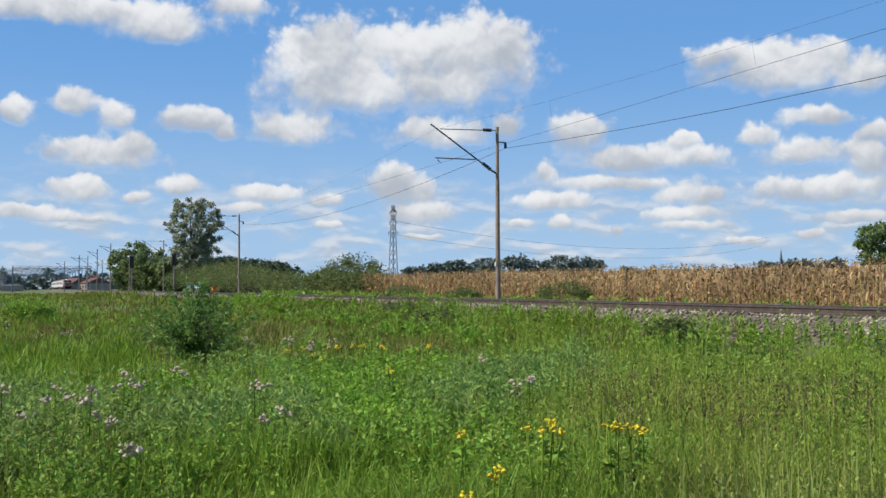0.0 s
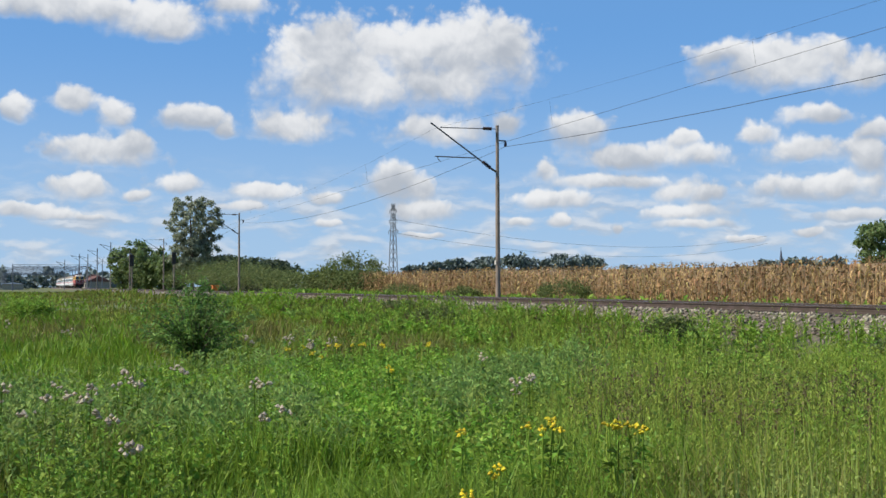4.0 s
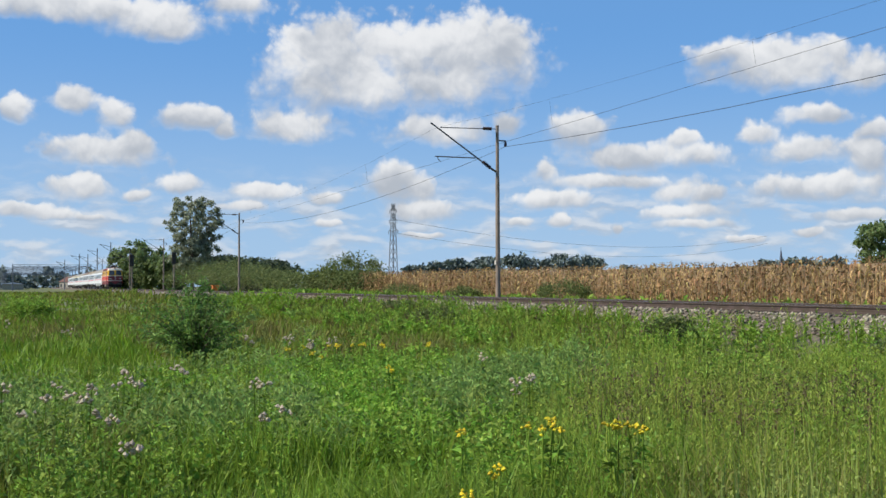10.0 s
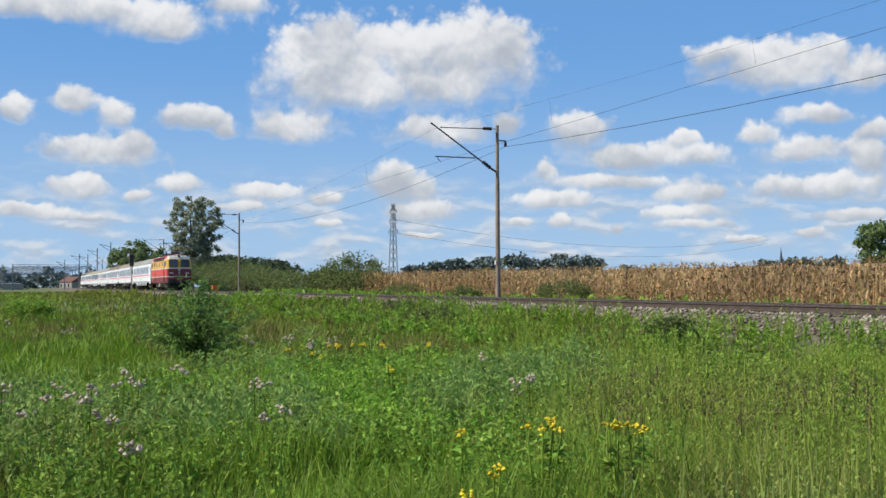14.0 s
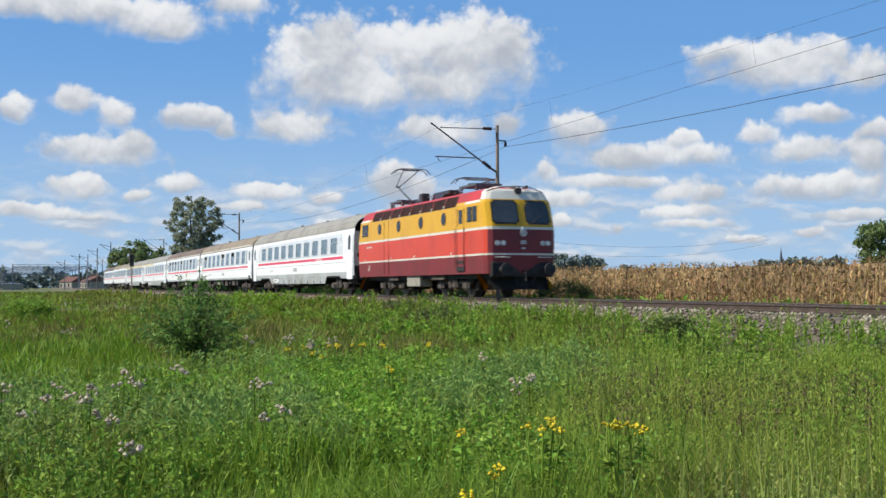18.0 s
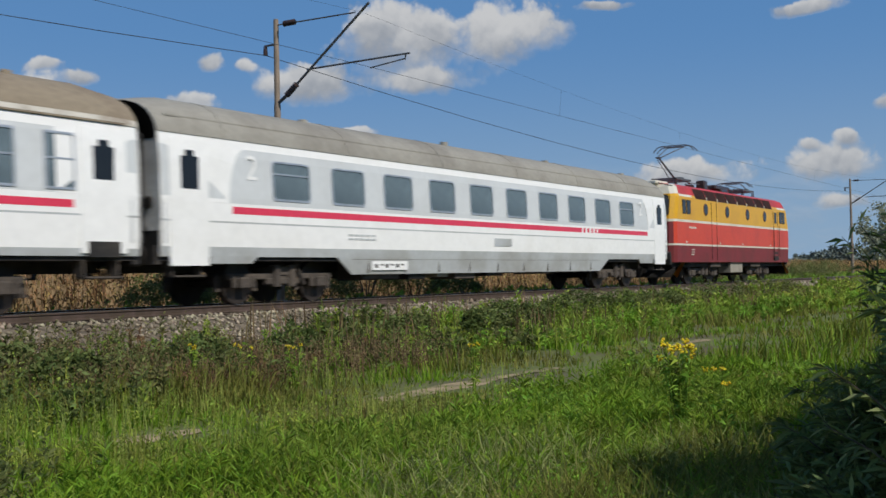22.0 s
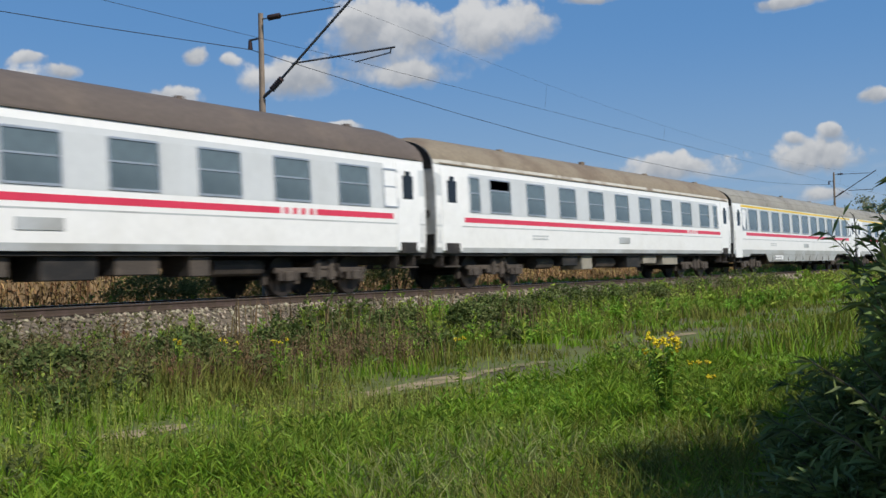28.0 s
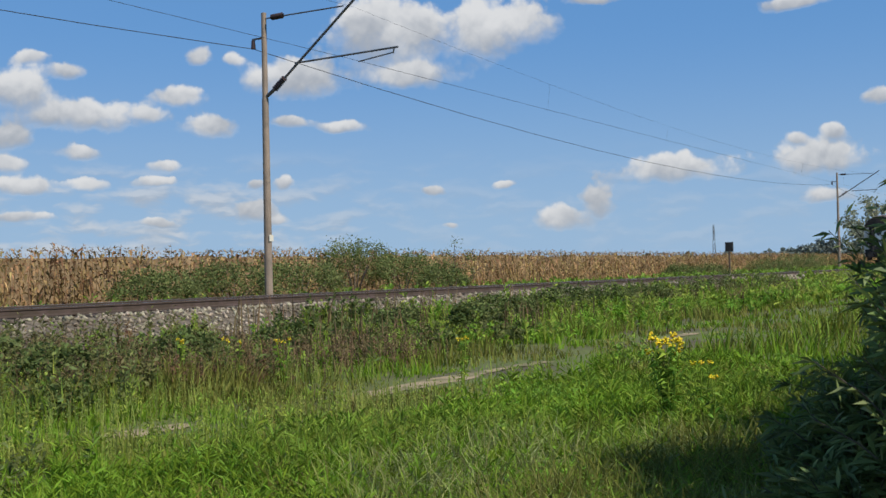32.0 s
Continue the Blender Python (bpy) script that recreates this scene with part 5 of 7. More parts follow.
mast_x = [m[0] for m in MASTS]
stag = [17.2 if m[1] > 16 else 16.7 for m in MASTS]
span_wire("feeder_cable", [(x, 20.3, RAIL + 6.72) for x in mast_x], 1.05, 0.010, 20.3, "dark feeder cable slung along the mast backs")
span_wire("contact_wire", [(x, s, RAIL + 5.95) for x, s in zip(mast_x, stag)], 0.04, 0.0055, 17.2, "thin contact wire over the track")
mess = span_wire("messenger_cable", [(x, 16.9, RAIL + 7.4) for x in mast_x], 0.95, 0.003, 17.0, "messenger cable with droppers over the track")
for a, b in zip(mast_x, mast_x[1:]):
    if a < -110 or a > 90:
        continue
    for k in range(1, 6):
        u = k / 6
        x = a + (b - a) * u
        bm = bmesh.new()
        tube(bm, (x, 17.0, RAIL + 5.95), (x, 16.9, RAIL + 7.4 - 3.8 * u * (1 - u)), 0.0025, seg=4)
        part("dropper", bm, M["wire"], mess)

# sleepers under the near stretch, each a part of the track
bm = bmesh.new()
box(bm, -0.13, 0.13, -1.3, 1.3, -0.16, 0.0, 0.015)
sl = bpy.data.meshes.new("sleeper")
bm.to_mesh(sl)
bm.free()
sl.materials.append(M["sleeper"])
for k in range(260):
    share("sleeper", sl, track, pose(-86 + k * 0.62, 0, RAIL - 0.165, 0, 0, random.uniform(-0.6, 0.6)))


def ballast_stones():
    """Crushed stones over the shoulder and between the rails."""
    rng = np.random.default_rng(5)
    n = 27000
    x = np.where(rng.random(n) < 0.8, rng.uniform(-62, 66, n), rng.uniform(-130, 130, n))
    y = np.where(rng.random(n) < 0.82, rng.uniform(14.2, 15.8, n), rng.uniform(15.75, 18.8, n))
    z = np.interp(y, [13.9, 14.7, 15.55, 18.85], [0.1, 0.42, 0.80, 0.80])
    r = rng.uniform(0.026, 0.064, n) * np.where(np.abs(x) > 50, 1.6, 1.0)
    base = np.array([(1, 0, 0), (-1, 0, 0), (0, 1, 0), (0, -1, 0), (0, 0, 1), (0, 0, -1)], float)
    v = base[None] * r[:, None, None] * rng.uniform(0.65, 1.35, (n, 6, 1))
    v += rng.normal(0, 0.25, (n, 6, 3)) * r[:, None, None]
    a = rng.uniform(0, 6.28, n)
    c, s = np.cos(a)[:, None], np.sin(a)[:, None]
    v = np.stack([v[..., 0] * c - v[..., 1] * s, v[..., 0] * s + v[..., 1] * c, v[..., 2] * 0.8], -1)
    v += np.stack([x, y, z + r * 0.35], 1)[:, None]
    t = np.array([(0, 2, 4), (2, 1, 4), (1, 3, 4), (3, 0, 4), (2, 0, 5), (1, 2, 5), (3, 1, 5), (0, 3, 5)])
    tris = (t[None] + (np.arange(n) * 6)[:, None, None]).reshape(-1, 3)
    ob = new("ballast_stones", fast_mesh("ballast_stones", v.reshape(-1, 3), tris, M["stone"]))
    tagged(ob, "loose pale crushed stones on the track shoulder", "gravel", kind="stuff")


ballast_stones()

# ---- vegetation ------------------------------------------------------------------
def blades(base, height, width, rng, lean=0.35, drift=None):
    """Bent grass blades: five corners, three triangles each."""
    n = len(base)
    a = rng.uniform(0, 2 * np.pi, n)
    side = np.stack([np.cos(a), np.sin(a), np.zeros(n)], 1)
    b = rng.uniform(0, 2 * np.pi, n)
    out = np.stack([np.cos(b), np.sin(b), np.zeros(n)], 1) * (rng.uniform(0.05, 1, n) * lean * height)[:, None]
    if drift is not None:
        out[:, :2] += drift * height[:, None]
    h, w = height[:, None], width[:, None]
    up = np.array([0, 0, 1.0])
    mid = base + out * 0.35 + up * h * 0.58
    tip = base + out + up * h * np.maximum(0.35, 1 - 0.4 * (np.linalg.norm(out, axis=1, keepdims=True) / np.maximum(h, 1e-3)) ** 2)
    v = np.stack([base - side * w * 0.5, base + side * w * 0.5, mid + side * w * 0.42, mid - side * w * 0.42, tip], 1)
    t = np.array([(0, 1, 2), (0, 2, 3), (3, 2, 4)])
    return v.reshape(-1, 3), (t[None] + (np.arange(n) * 5)[:, None, None]).reshape(-1, 3)


def leaves(at, way, length, width, rng, droop=0.25):
    """Folded leaves: four corners, two triangles each; way is a unit direction."""
    n = len(at)
    ref = rng.normal(0, 1, (n, 3))
    side = np.cross(way, ref)
    side /= np.linalg.norm(side, axis=1, keepdims=True) + 1e-9
    tip = at + way * length[:, None] - np.array([0, 0, 1.0]) * (droop * length)[:, None]
    mid = at + way * (0.45 * length)[:, None]
    v = np.stack([at, mid + side * (width * 0.5)[:, None], tip, mid - side * (width * 0.5)[:, None]], 1)
    t = np.array([(0, 1, 2), (0, 2, 3)])
    return v.reshape(-1, 3), (t[None] + (np.arange(n) * 4)[:, None, None]).reshape(-1, 3)


def merge(*meshes):
    vs, ts, k = [], [], 0
    for v, t in meshes:
        vs.append(v), ts.append(t + k)
        k += len(v)
    return np.concatenate(vs), np.concatenate(ts)


def sphere_dirs(n, rng, zmin=-1.0):
    z = rng.uniform(zmin, 1, n)
    a = rng.uniform(0, 2 * np.pi, n)
    r = np.sqrt(1 - z * z)
    return np.stack([r * np.cos(a), r * np.sin(a), z], 1)


def polar(az0, az1, r0, r1, n, rng, power=1.0):
    """Places on the near meadow, by heading and distance from the standpoint."""
    az = np.radians(rng.uniform(az0, az1, n))
    r = r0 * (r1 / r0) ** rng.random(n) if power == 0 else (r0 ** power + (r1 ** power - r0 ** power) * rng.random(n)) ** (1 / power)
    x, y = r * np.sin(az), r * np.cos(az)
    return x, y, r


def patch(x, y, scale, seed):
    """Smooth random field between 0 and 1, for patches of growth."""
    rng = np.random.default_rng(seed)
    f = np.zeros_like(x)
    for k in range(5):
        kx, ky = rng.normal(0, 1, 2) / scale * (1.0 + 0.6 * k)
        f += np.sin(x * kx + y * ky + rng.uniform(0, 6.28)) / (1 + 0.4 * k)
    return 0.5 + 0.5 * np.tanh(f * 0.8)


def on_path(x, y):
    """The two trodden wheel ruts that run along the line."""
    return ((np.abs(y - 8.0 - 0.10 * np.sin(x * 0.35)) < 0.46) | (np.abs(y - 5.9 - 0.12 * np.sin(x * 0.35 + 1)) < 0.16)) & (x > 2) & (x < 40)


def bare(x):
    """Stretches of the ruts that are worn to the soil."""
    return ((x > 6.5) & (x < 7.9)) | ((x > 10.2) & (x < 15.4)) | ((x > 20.0) & (x < 23))


def meadow_height(x, y):
    """Typical height of the growth."""
    r = np.hypot(x, y)
    h = 0.34 + 0.22 * patch(x, y, 2.2, 3) + 0.10 * patch(x, y, 0.7, 4)
    h = np.where((y > 10.5) & (x < 2), h + 0.12, h)
    h = np.where((x > 2) & (y > 5.6) & (y < 9.2), h * 0.34, h)
    h = np.where((x > 2) & (y >= 9.2), h * 0.7, h)
    h = np.where(bare(x) & (y > 5.8) & (y < 8.6), h * 0.4, h)
    h = np.where((x < -2) & (r > 6.5) & (y < 11), h * 0.62, h)
    return h


def stuff(name, v, t, mat, label, category):
    return tagged(new(name, fast_mesh(name, v, t, mat)), label, category, kind="stuff")


def grow_meadow():
    rng = np.random.default_rng(11)
    crng = np.random.default_rng(12)
    zones = [(-95, -43, 4.0, 14, 80000, 1.0, 1.0), (-95, -60, 13.5, 60, 60000, 1.0, 1.0), (-96, -74, 60, 260, 26000, 1.0, 1.0),
             (31, 84, 4.0, 14, 66000, 1.0, 1.0), (48, 86, 13.5, 60, 42000, 1.0, 1.0), (66, 88, 60, 200, 14000, 1.0, 1.0), (-43, 31, 4.0, 14, 22000, 1.0, 1.0),
             (-180, 180, 0.5, 4.6, 9000, 1.4, 0.45), (84, 265, 4.0, 15, 16000, 1.3, 0.7)]
    out = {"grass": [], "lush": []}
    for a0, a1, r0, r1, n, p, tall in zones:
        # blades stand in tufts that share a height and a lean
        m = n // 16
        cx, cy, cr = polar(a0, a1, r0, r1, m, crng, p)
        ch, ca, cl = crng.uniform(0.55, 1.25, m), crng.uniform(0, 6.28, m), crng.uniform(0.1, 0.75, m)
        k = rng.integers(0, m, n)
        spread = 0.055 * (1 + cr[k] / 9)
        x, y = cx[k] + rng.normal(0, 1, n) * spread, cy[k] + rng.normal(0, 1, n) * spread
        r = np.hypot(x, y)
        tuft_h, tuft_lean = ch[k], np.stack([np.cos(ca[k]) * cl[k], np.sin(ca[k]) * cl[k]], 1)
        az = np.degrees(np.arctan2(x, y))
        herbs = (x < -2) & (r > 6.4) & (r < 17) & ~((az < -82) & (r > 12.5)) & (rng.random(n) < 0.5)
        keep = (y < 14.4) & ~herbs & ~(on_path(x, y) & (rng.random(n) < np.where(bare(x), 0.96, 0.3)))
        x, y, r, tuft_h, tuft_lean = x[keep], y[keep], r[keep], tuft_h[keep], tuft_lean[keep]
        h = meadow_height(x, y) * tuft_h * rng.uniform(0.5, 1.2, len(x)) * (1 + np.minimum(r, 150) / 400) * tall
        w = 0.0065 * np.maximum(1.0, r / 6.0) * rng.uniform(0.7, 1.5, len(x))
        # short broad-bladed grass on the east side of the meadow
        leafy = (x > 2) & (y < 6.6) & (r < 16)
        w = np.where(leafy, w * 1.5, w)
        h = np.where(leafy & (y > 2.9), np.minimum(h * 0.6, 0.34), h)
        h = np.where(leafy & (y <= 2.9), np.minimum(h, 0.46), h)
        tuft_lean = np.where(leafy[:, None], tuft_lean * 1.7, tuft_lean)
        base = np.stack([x, y, ground_z(x, y)], 1)
        # at x > 3, y < 2.9 duller blades deepen the thicket's shade by colour
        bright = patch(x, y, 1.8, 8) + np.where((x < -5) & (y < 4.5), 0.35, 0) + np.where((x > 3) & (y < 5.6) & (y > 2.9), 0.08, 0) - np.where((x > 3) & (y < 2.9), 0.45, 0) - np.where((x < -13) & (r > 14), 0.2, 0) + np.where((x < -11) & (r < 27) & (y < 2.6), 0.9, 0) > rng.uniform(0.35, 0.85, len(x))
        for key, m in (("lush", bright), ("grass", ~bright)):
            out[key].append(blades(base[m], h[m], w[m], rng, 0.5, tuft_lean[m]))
    # broad arching blades in the foreground
    for a0, a1, r0, r1, n, lo, hi, w0, w1 in ((33, 74, 4.2, 9.6, 7000, 0.2, 0.4, 0.010, 0.018), (-95, -56, 4.2, 8.0, 20000, 0.34, 0.64, 0.007, 0.014)):
        m = n // 7
        cx, cy, cr = polar(a0, a1, r0, r1, m, crng, 1.3)
        ca, cl = crng.uniform(0, 6.28, m), crng.uniform(0.2, 0.9, m)
        k = rng.integers(0, m, n)
        x, y = cx[k] + rng.normal(0, 0.05, n), cy[k] + rng.normal(0, 0.05, n)
        keep = (patch(x, y, 1.3, 83) > 0.35) & ((x < 0) | ((y > 2.7) & (y < 5.9)))
        k, x, y = k[keep], x[keep], y[keep]
        base = np.stack([x, y, ground_z(x, y)], 1)
        out["lush" if a0 < 0 else "grass"].append(blades(base[::3], rng.uniform(lo, hi, len(x[::3])), rng.uniform(w0, w1, len(x[::3])), rng, 0.9))
        out["lush"].append(blades(base, rng.uniform(lo, hi, len(x)), rng.uniform(w0, w1, len(x)), rng, 0.9, np.stack([np.cos(ca[k]) * cl[k], np.sin(ca[k]) * cl[k]], 1)))
    # pale arching tufts by the shade of the thicket
    n = 5200
    x, y, r = polar(52, 74, 4.0, 8.2, n, rng, 1.2)
    m = (patch(x, y, 0.8, 97) > 0.35) & (y < 4.2)
    base = np.stack([x[m], y[m], ground_z(x[m], y[m])], 1)
    stuff("arching_grass", *blades(base, rng.uniform(0.26, 0.5, m.sum()), rng.uniform(0.007, 0.013, m.sum()), rng, 1.1, np.tile([-0.3, -0.12], (m.sum(), 1))), M["straw"], "pale long grass arching over", "grass")
    for key, label in (("grass", "long olive-green meadow grass"), ("lush", "fresh bright green grass")):
        stuff("meadow_grass" if key == "grass" else "lush_grass", *merge(*out[key]), M[key], label, "grass")


grow_meadow()


def weed_mass(name, x, y, h, per, size, mat, label, rng, stem=True, upright=0.5, category="weeds", slim=(0.24, 0.38)):
    """Leafy stems at the given feet."""
    n = len(x)
    base = np.stack([x, y, ground_z(x, y)], 1)
    lean = rng.normal(0, 0.10, (n, 2)) * h[:, None]
    k = np.repeat(np.arange(n), per)
    u = rng.uniform(0.12, 1.0, n * per) ** 0.8
    at = base[k] + np.stack([lean[k, 0] * u, lean[k, 1] * u, h[k] * u], 1)
    way = sphere_dirs(n * per, rng, -0.1)
    way[:, 2] = way[:, 2] * 0.6 + upright * 1.1
    way /= np.linalg.norm(way, axis=1, keepdims=True)
    r = np.hypot(x, y)[k]
    far = np.where(r < 10, np.clip(r / 10, 0.45, 1), np.maximum(1.0, r / 14.0))
    ln = size * rng.uniform(0.6, 1.3, n * per) * (1.25 - 0.6 * u) * far
    parts = [leaves(at, way, ln, ln * rng.uniform(*slim, n * per), rng, 0.12)]
    if stem:
        parts.append(blades(base, h * 0.97, 0.008 * np.maximum(1, np.hypot(x, y) / 9), rng, 0.12))
    return stuff(name, *merge(*parts), M[mat], label, category)


def clump_feet(x, y, rng, stems, spread, hlo, hhi):
    """Feet and heights of the stems of dome-shaped clumps."""
    n = len(x)
    size = rng.uniform(0.6, 1.4, n)
    top = rng.uniform(hlo, hhi, n)
    k = np.repeat(np.arange(n), stems)
    a, q = rng.uniform(0, 6.28, len(k)), np.sqrt(rng.random(len(k)))
    fx, fy = x[k] + np.cos(a) * q * spread * size[k], y[k] + np.sin(a) * q * spread * size[k]
    return fx, fy, top[k] * (1.0 - 0.55 * q ** 2) * rng.uniform(0.8, 1.12, len(k))


def herb_kind(x, y, rng):
    """Which herb grows at a place of the meadow: -1 none, else its number in HERBS."""
    n = len(x)
    wob = patch(x, y, 0.9, 15) - 0.5
    az = np.degrees(np.arctan2(x, y)) + 7 * (patch(x, y, 1.3, 16) - 0.5)
    r = np.hypot(x, y) * (1 + 0.3 * wob)
    p, q, any_ = patch(x, y, 1.4, 17), patch(x, y, 0.8, 18), rng.random(n)
    west = np.select(
        [(r < 7.9) & (az < -70), (r < 6.6) & (az < -57), (r < 6.4), az > -60.5, az > -67, (az > -75.5) & (r > 8.2), (r < 13.2), (az < -81)],
        [np.where(any_ < 0.10, 1, -1), np.where(q > 0.55, 1, np.where(any_ < 0.4, 2, -1)), np.where(any_ < 0.35, 3, -1),
         np.where(q > 0.78, 1, 3), np.where(p > 0.45, 0, 3), np.where(q > 0.72, 1, 2), np.where(p > 0.5, 0, 1), np.where(any_ < 0.1, 3, -1)],
        np.where(any_ < 0.55, np.where(p > 0.5, 3, 0), -1))
    bank = np.select([(p > np.where((x > -4) & (x < 9), 0.3, 0.66)) & (x < 22), (q > 0.66) & (x > 3) & (x < 17), any_ < 0.35], [4, 5, 3], np.where(x > 18, 2, 1))
    east = np.select([y > 9.4, y > 5.7, r < 4.2], [bank, np.where((x < 4.5) & (any_ < 0.6), 4, np.where((any_ < 0.2) & (np.abs(y - 7.6) > 1.2), 3, -1)), -1], np.where((p > 0.8) & (x > 7), 1, np.where(q > 0.9, 2, 6)))
    return np.where(x < -3, np.where(y > 10.8, np.where(p > 0.5, 3, bank), west), east)


HERBS = [("thistle_growth", "weed_grey", "grey-green thistle growth with narrow jagged leaves", 0.085, (0.22, 0.36), 0.45, (0.42, 0.72)),
         ("broad_leaved_weeds", "weed", "mid-green broad-leaved weeds in the meadow", 0.075, (0.36, 0.52), 0.35, (0.32, 0.62)),
         ("fresh_weeds", "fresh", "mound of fresh light green leaves", 0.066, (0.28, 0.42), 0.4, (0.40, 0.66)),
         ("olive_weeds", "weed_olive", "olive upright weeds with narrow leaves", 0.064, (0.14, 0.21), 0.9, (0.48, 0.84)),
         ("bank_growth", "bramble", "dull dark green bramble growth", 0.10, (0.30, 0.45), 0.4, (0.40, 0.80)),
         ("rusty_weeds", "rust", "withered rust-brown dock stems among the weeds", 0.07, (0.16, 0.26), 0.8, (0.35, 0.66)),
         ("leafy_grass", "lush", "dense leafy grass with broad arching blades", 0.17, (0.085, 0.13), 0.5, (0.30, 0.62))]


def grow_clumps():
    rng = np.random.default_rng(29)
    west = polar(-94, -43, 4.6, 17.5, 2100, rng, 1.3)[:2]
    east = polar(33, 80, 4.3, 15, 900, rng, 1.2)[:2]
    bank = rng.uniform(-45, 55, 760), rng.uniform(10.0, 14.3, 760)
    middle = polar(-43, 33, 5.0, 10.5, 420, rng, 1.4)[:2]
    far = rng.uniform(-60, -18, 90), rng.uniform(1, 11, 90)
    x, y = (np.concatenate(c) for c in zip(west, east, bank, middle, far))
    kind = np.where(y < 14.4, herb_kind(x, y, rng), -1)
    for i, (name, mat, label, size, slim, upright, (hlo, hhi)) in enumerate(HERBS):
        m = kind == i
        fx, fy, fh = clump_feet(x[m], y[m], rng, 8, 0.38, hlo, hhi)
        fh = np.where((fx > 2) & (fy < 5.6), fh * 0.62, fh)
        weed_mass(name, fx, fy, fh, 18, size * 1.15, mat, label, rng, slim=slim, upright=upright)


grow_clumps()


def grow_weeds():
    rng = np.random.default_rng(23)
    # low leaf carpet that fills the meadow
    for nm, a0, a1, r0, r1, n, sd in (("clover_carpet", -94, -43, 8.0, 14, 2400, 1), ("clover_carpet", 32, 84, 3.8, 12, 1500, 2), ("clover_carpet", -43, 32, 3.8, 13, 1200, 3)):
        x, y, r = polar(a0, a1, r0, r1, n, rng, 1.1)
        m = ~on_path(x, y) & (y < 13.5)
        weed_mass(nm, x[m], y[m], rng.uniform(0.12, 0.34, m.sum()) * (0.7 + 0.7 * patch(x[m], y[m], 1.4, 70 + sd)), 16, 0.055, "weed_olive" if sd == 2 else "shrub" if sd == 3 else "weed", "low mixed leaves between the grass stems", rng, False)
    # growth on the track bank, both ways
    x = rng.uniform(-75, 80, 4600)
    y = np.where(rng.random(4600) < 0.75, rng.uniform(11.6, 14.75, 4600), rng.uniform(9.4, 12.5, 4600))
    m = (x < -8) & ((x > -38) | (rng.random(len(x)) < 0.35)) & (patch(x, y, 1.6, 41) > np.where(x < -8, 0.12, 0.3) + np.where(y > 14.4, 0.15, 0))
    east = (x >= -8) & (patch(x, y, 1.6, 41) > 0.4)
    for m2, mat, label in ((east & (x < 17) & (rng.random(len(x)) < 0.6), "bramble", "tall dull dark weeds on the track bank"), (east & (x > 15) & (rng.random(len(x)) < 0.55), "weed_olive", "yellowish green weeds on the track bank")):
        weed_mass("bank_weeds", x[m2], y[m2], rng.uniform(0.35, 0.72, m2.sum()), 22, 0.10, mat, label, rng)
    # stones show through in the gaps near the foot of the bank
    weed_mass("bank_weeds", x[m], y[m], rng.uniform(0.35, 0.78, m.sum()) * (0.7 + 0.5 * patch(x[m], y[m], 2.4, 45)), 22, 0.072, "weed", "tall green weeds on the track bank", rng)
    x = rng.uniform(-75, 80, 2200)
    y = rng.uniform(10.5, 14.3, 2200)
    m = patch(x, y, 1.1, 51) > np.where(x > -8, 0.85, 0.6)
    weed_mass("bank_shoots", x[m], y[m], rng.uniform(0.4, 0.85, m.sum()), 20, 0.075, "lush", "bright green shoots on the track bank", rng)
    # dry brown stems
    xw, yw, _ = polar(-62, -47, 8.2, 13, 420, rng, 1.2)
    x = np.concatenate([rng.uniform(4, 15, 1500), rng.uniform(-60, 60, 900), xw])
    y = np.concatenate([rng.uniform(9.4, 13.4, 1500), rng.uniform(10.5, 14.2, 900), yw])
    m = patch(x, y, 1.3, 61) > np.where((x > 4) & (x < 15), 0.3, 0.55)
    weed_mass("dry_stems", x[m], y[m], rng.uniform(0.35, 0.7, m.sum()), 20, 0.06, "dry", "withered brown stems on the bank", rng)
    # brown seed heads of dry grass along the bank
    n = 2600
    x, y = rng.uniform(14, 75, n), rng.uniform(10.8, 14.4, n)
    m = patch(x, y, 2.0, 66) > 0.45
    base = np.stack([x[m], y[m], ground_z(x[m], y[m])], 1)
    stuff("dry_seed_heads", *blades(base, rng.uniform(0.6, 1.0, m.sum()), np.full(m.sum(), 0.03), rng, 0.3), M["dry"], "brown dry grass heads on the bank", "grass")
    # pale seed spikes
    xa, ya, _ = polar(-60, -43, 3.6, 6.0, 420, rng, 1.5)
    fade = rng.random(420) < np.clip((np.degrees(np.arctan2(xa, ya)) + 60) / 8, 0, 1) * np.clip((5.8 - np.hypot(xa, ya)) / 1.4, 0, 1)
    xa, ya = xa[fade], ya[fade]
    xb, yb, _ = polar(33, 62, 7.4, 15, 1900, rng, 1.3)
    tuft = (patch(xb, yb, 1.0, 88) > 0.42) & (yb > 5.9) & (yb < 10.8) & (np.abs(yb - 8.0) > 0.5) & ~(bare(xb) & (yb < 8))
    xb, yb = xb[tuft], yb[tuft]
    x, y = np.concatenate([xa, xb]), np.concatenate([ya, yb])
    base = np.stack([x, y, ground_z(x, y)], 1)
    h = np.where(x < 0, rng.uniform(0.6, 0.92, len(x)), rng.uniform(0.22, 0.44, len(x)))
    k = np.repeat(np.arange(len(x)), 18)
    u = rng.uniform(0.35, 1, len(k))
    at = base[k] + np.stack([np.zeros(len(k)), np.zeros(len(k)), h[k] * u], 1)
    way = sphere_dirs(len(k), rng, 0.55)
    ln = rng.uniform(0.02, 0.038, len(k)) * (1.35 - 0.8 * u)
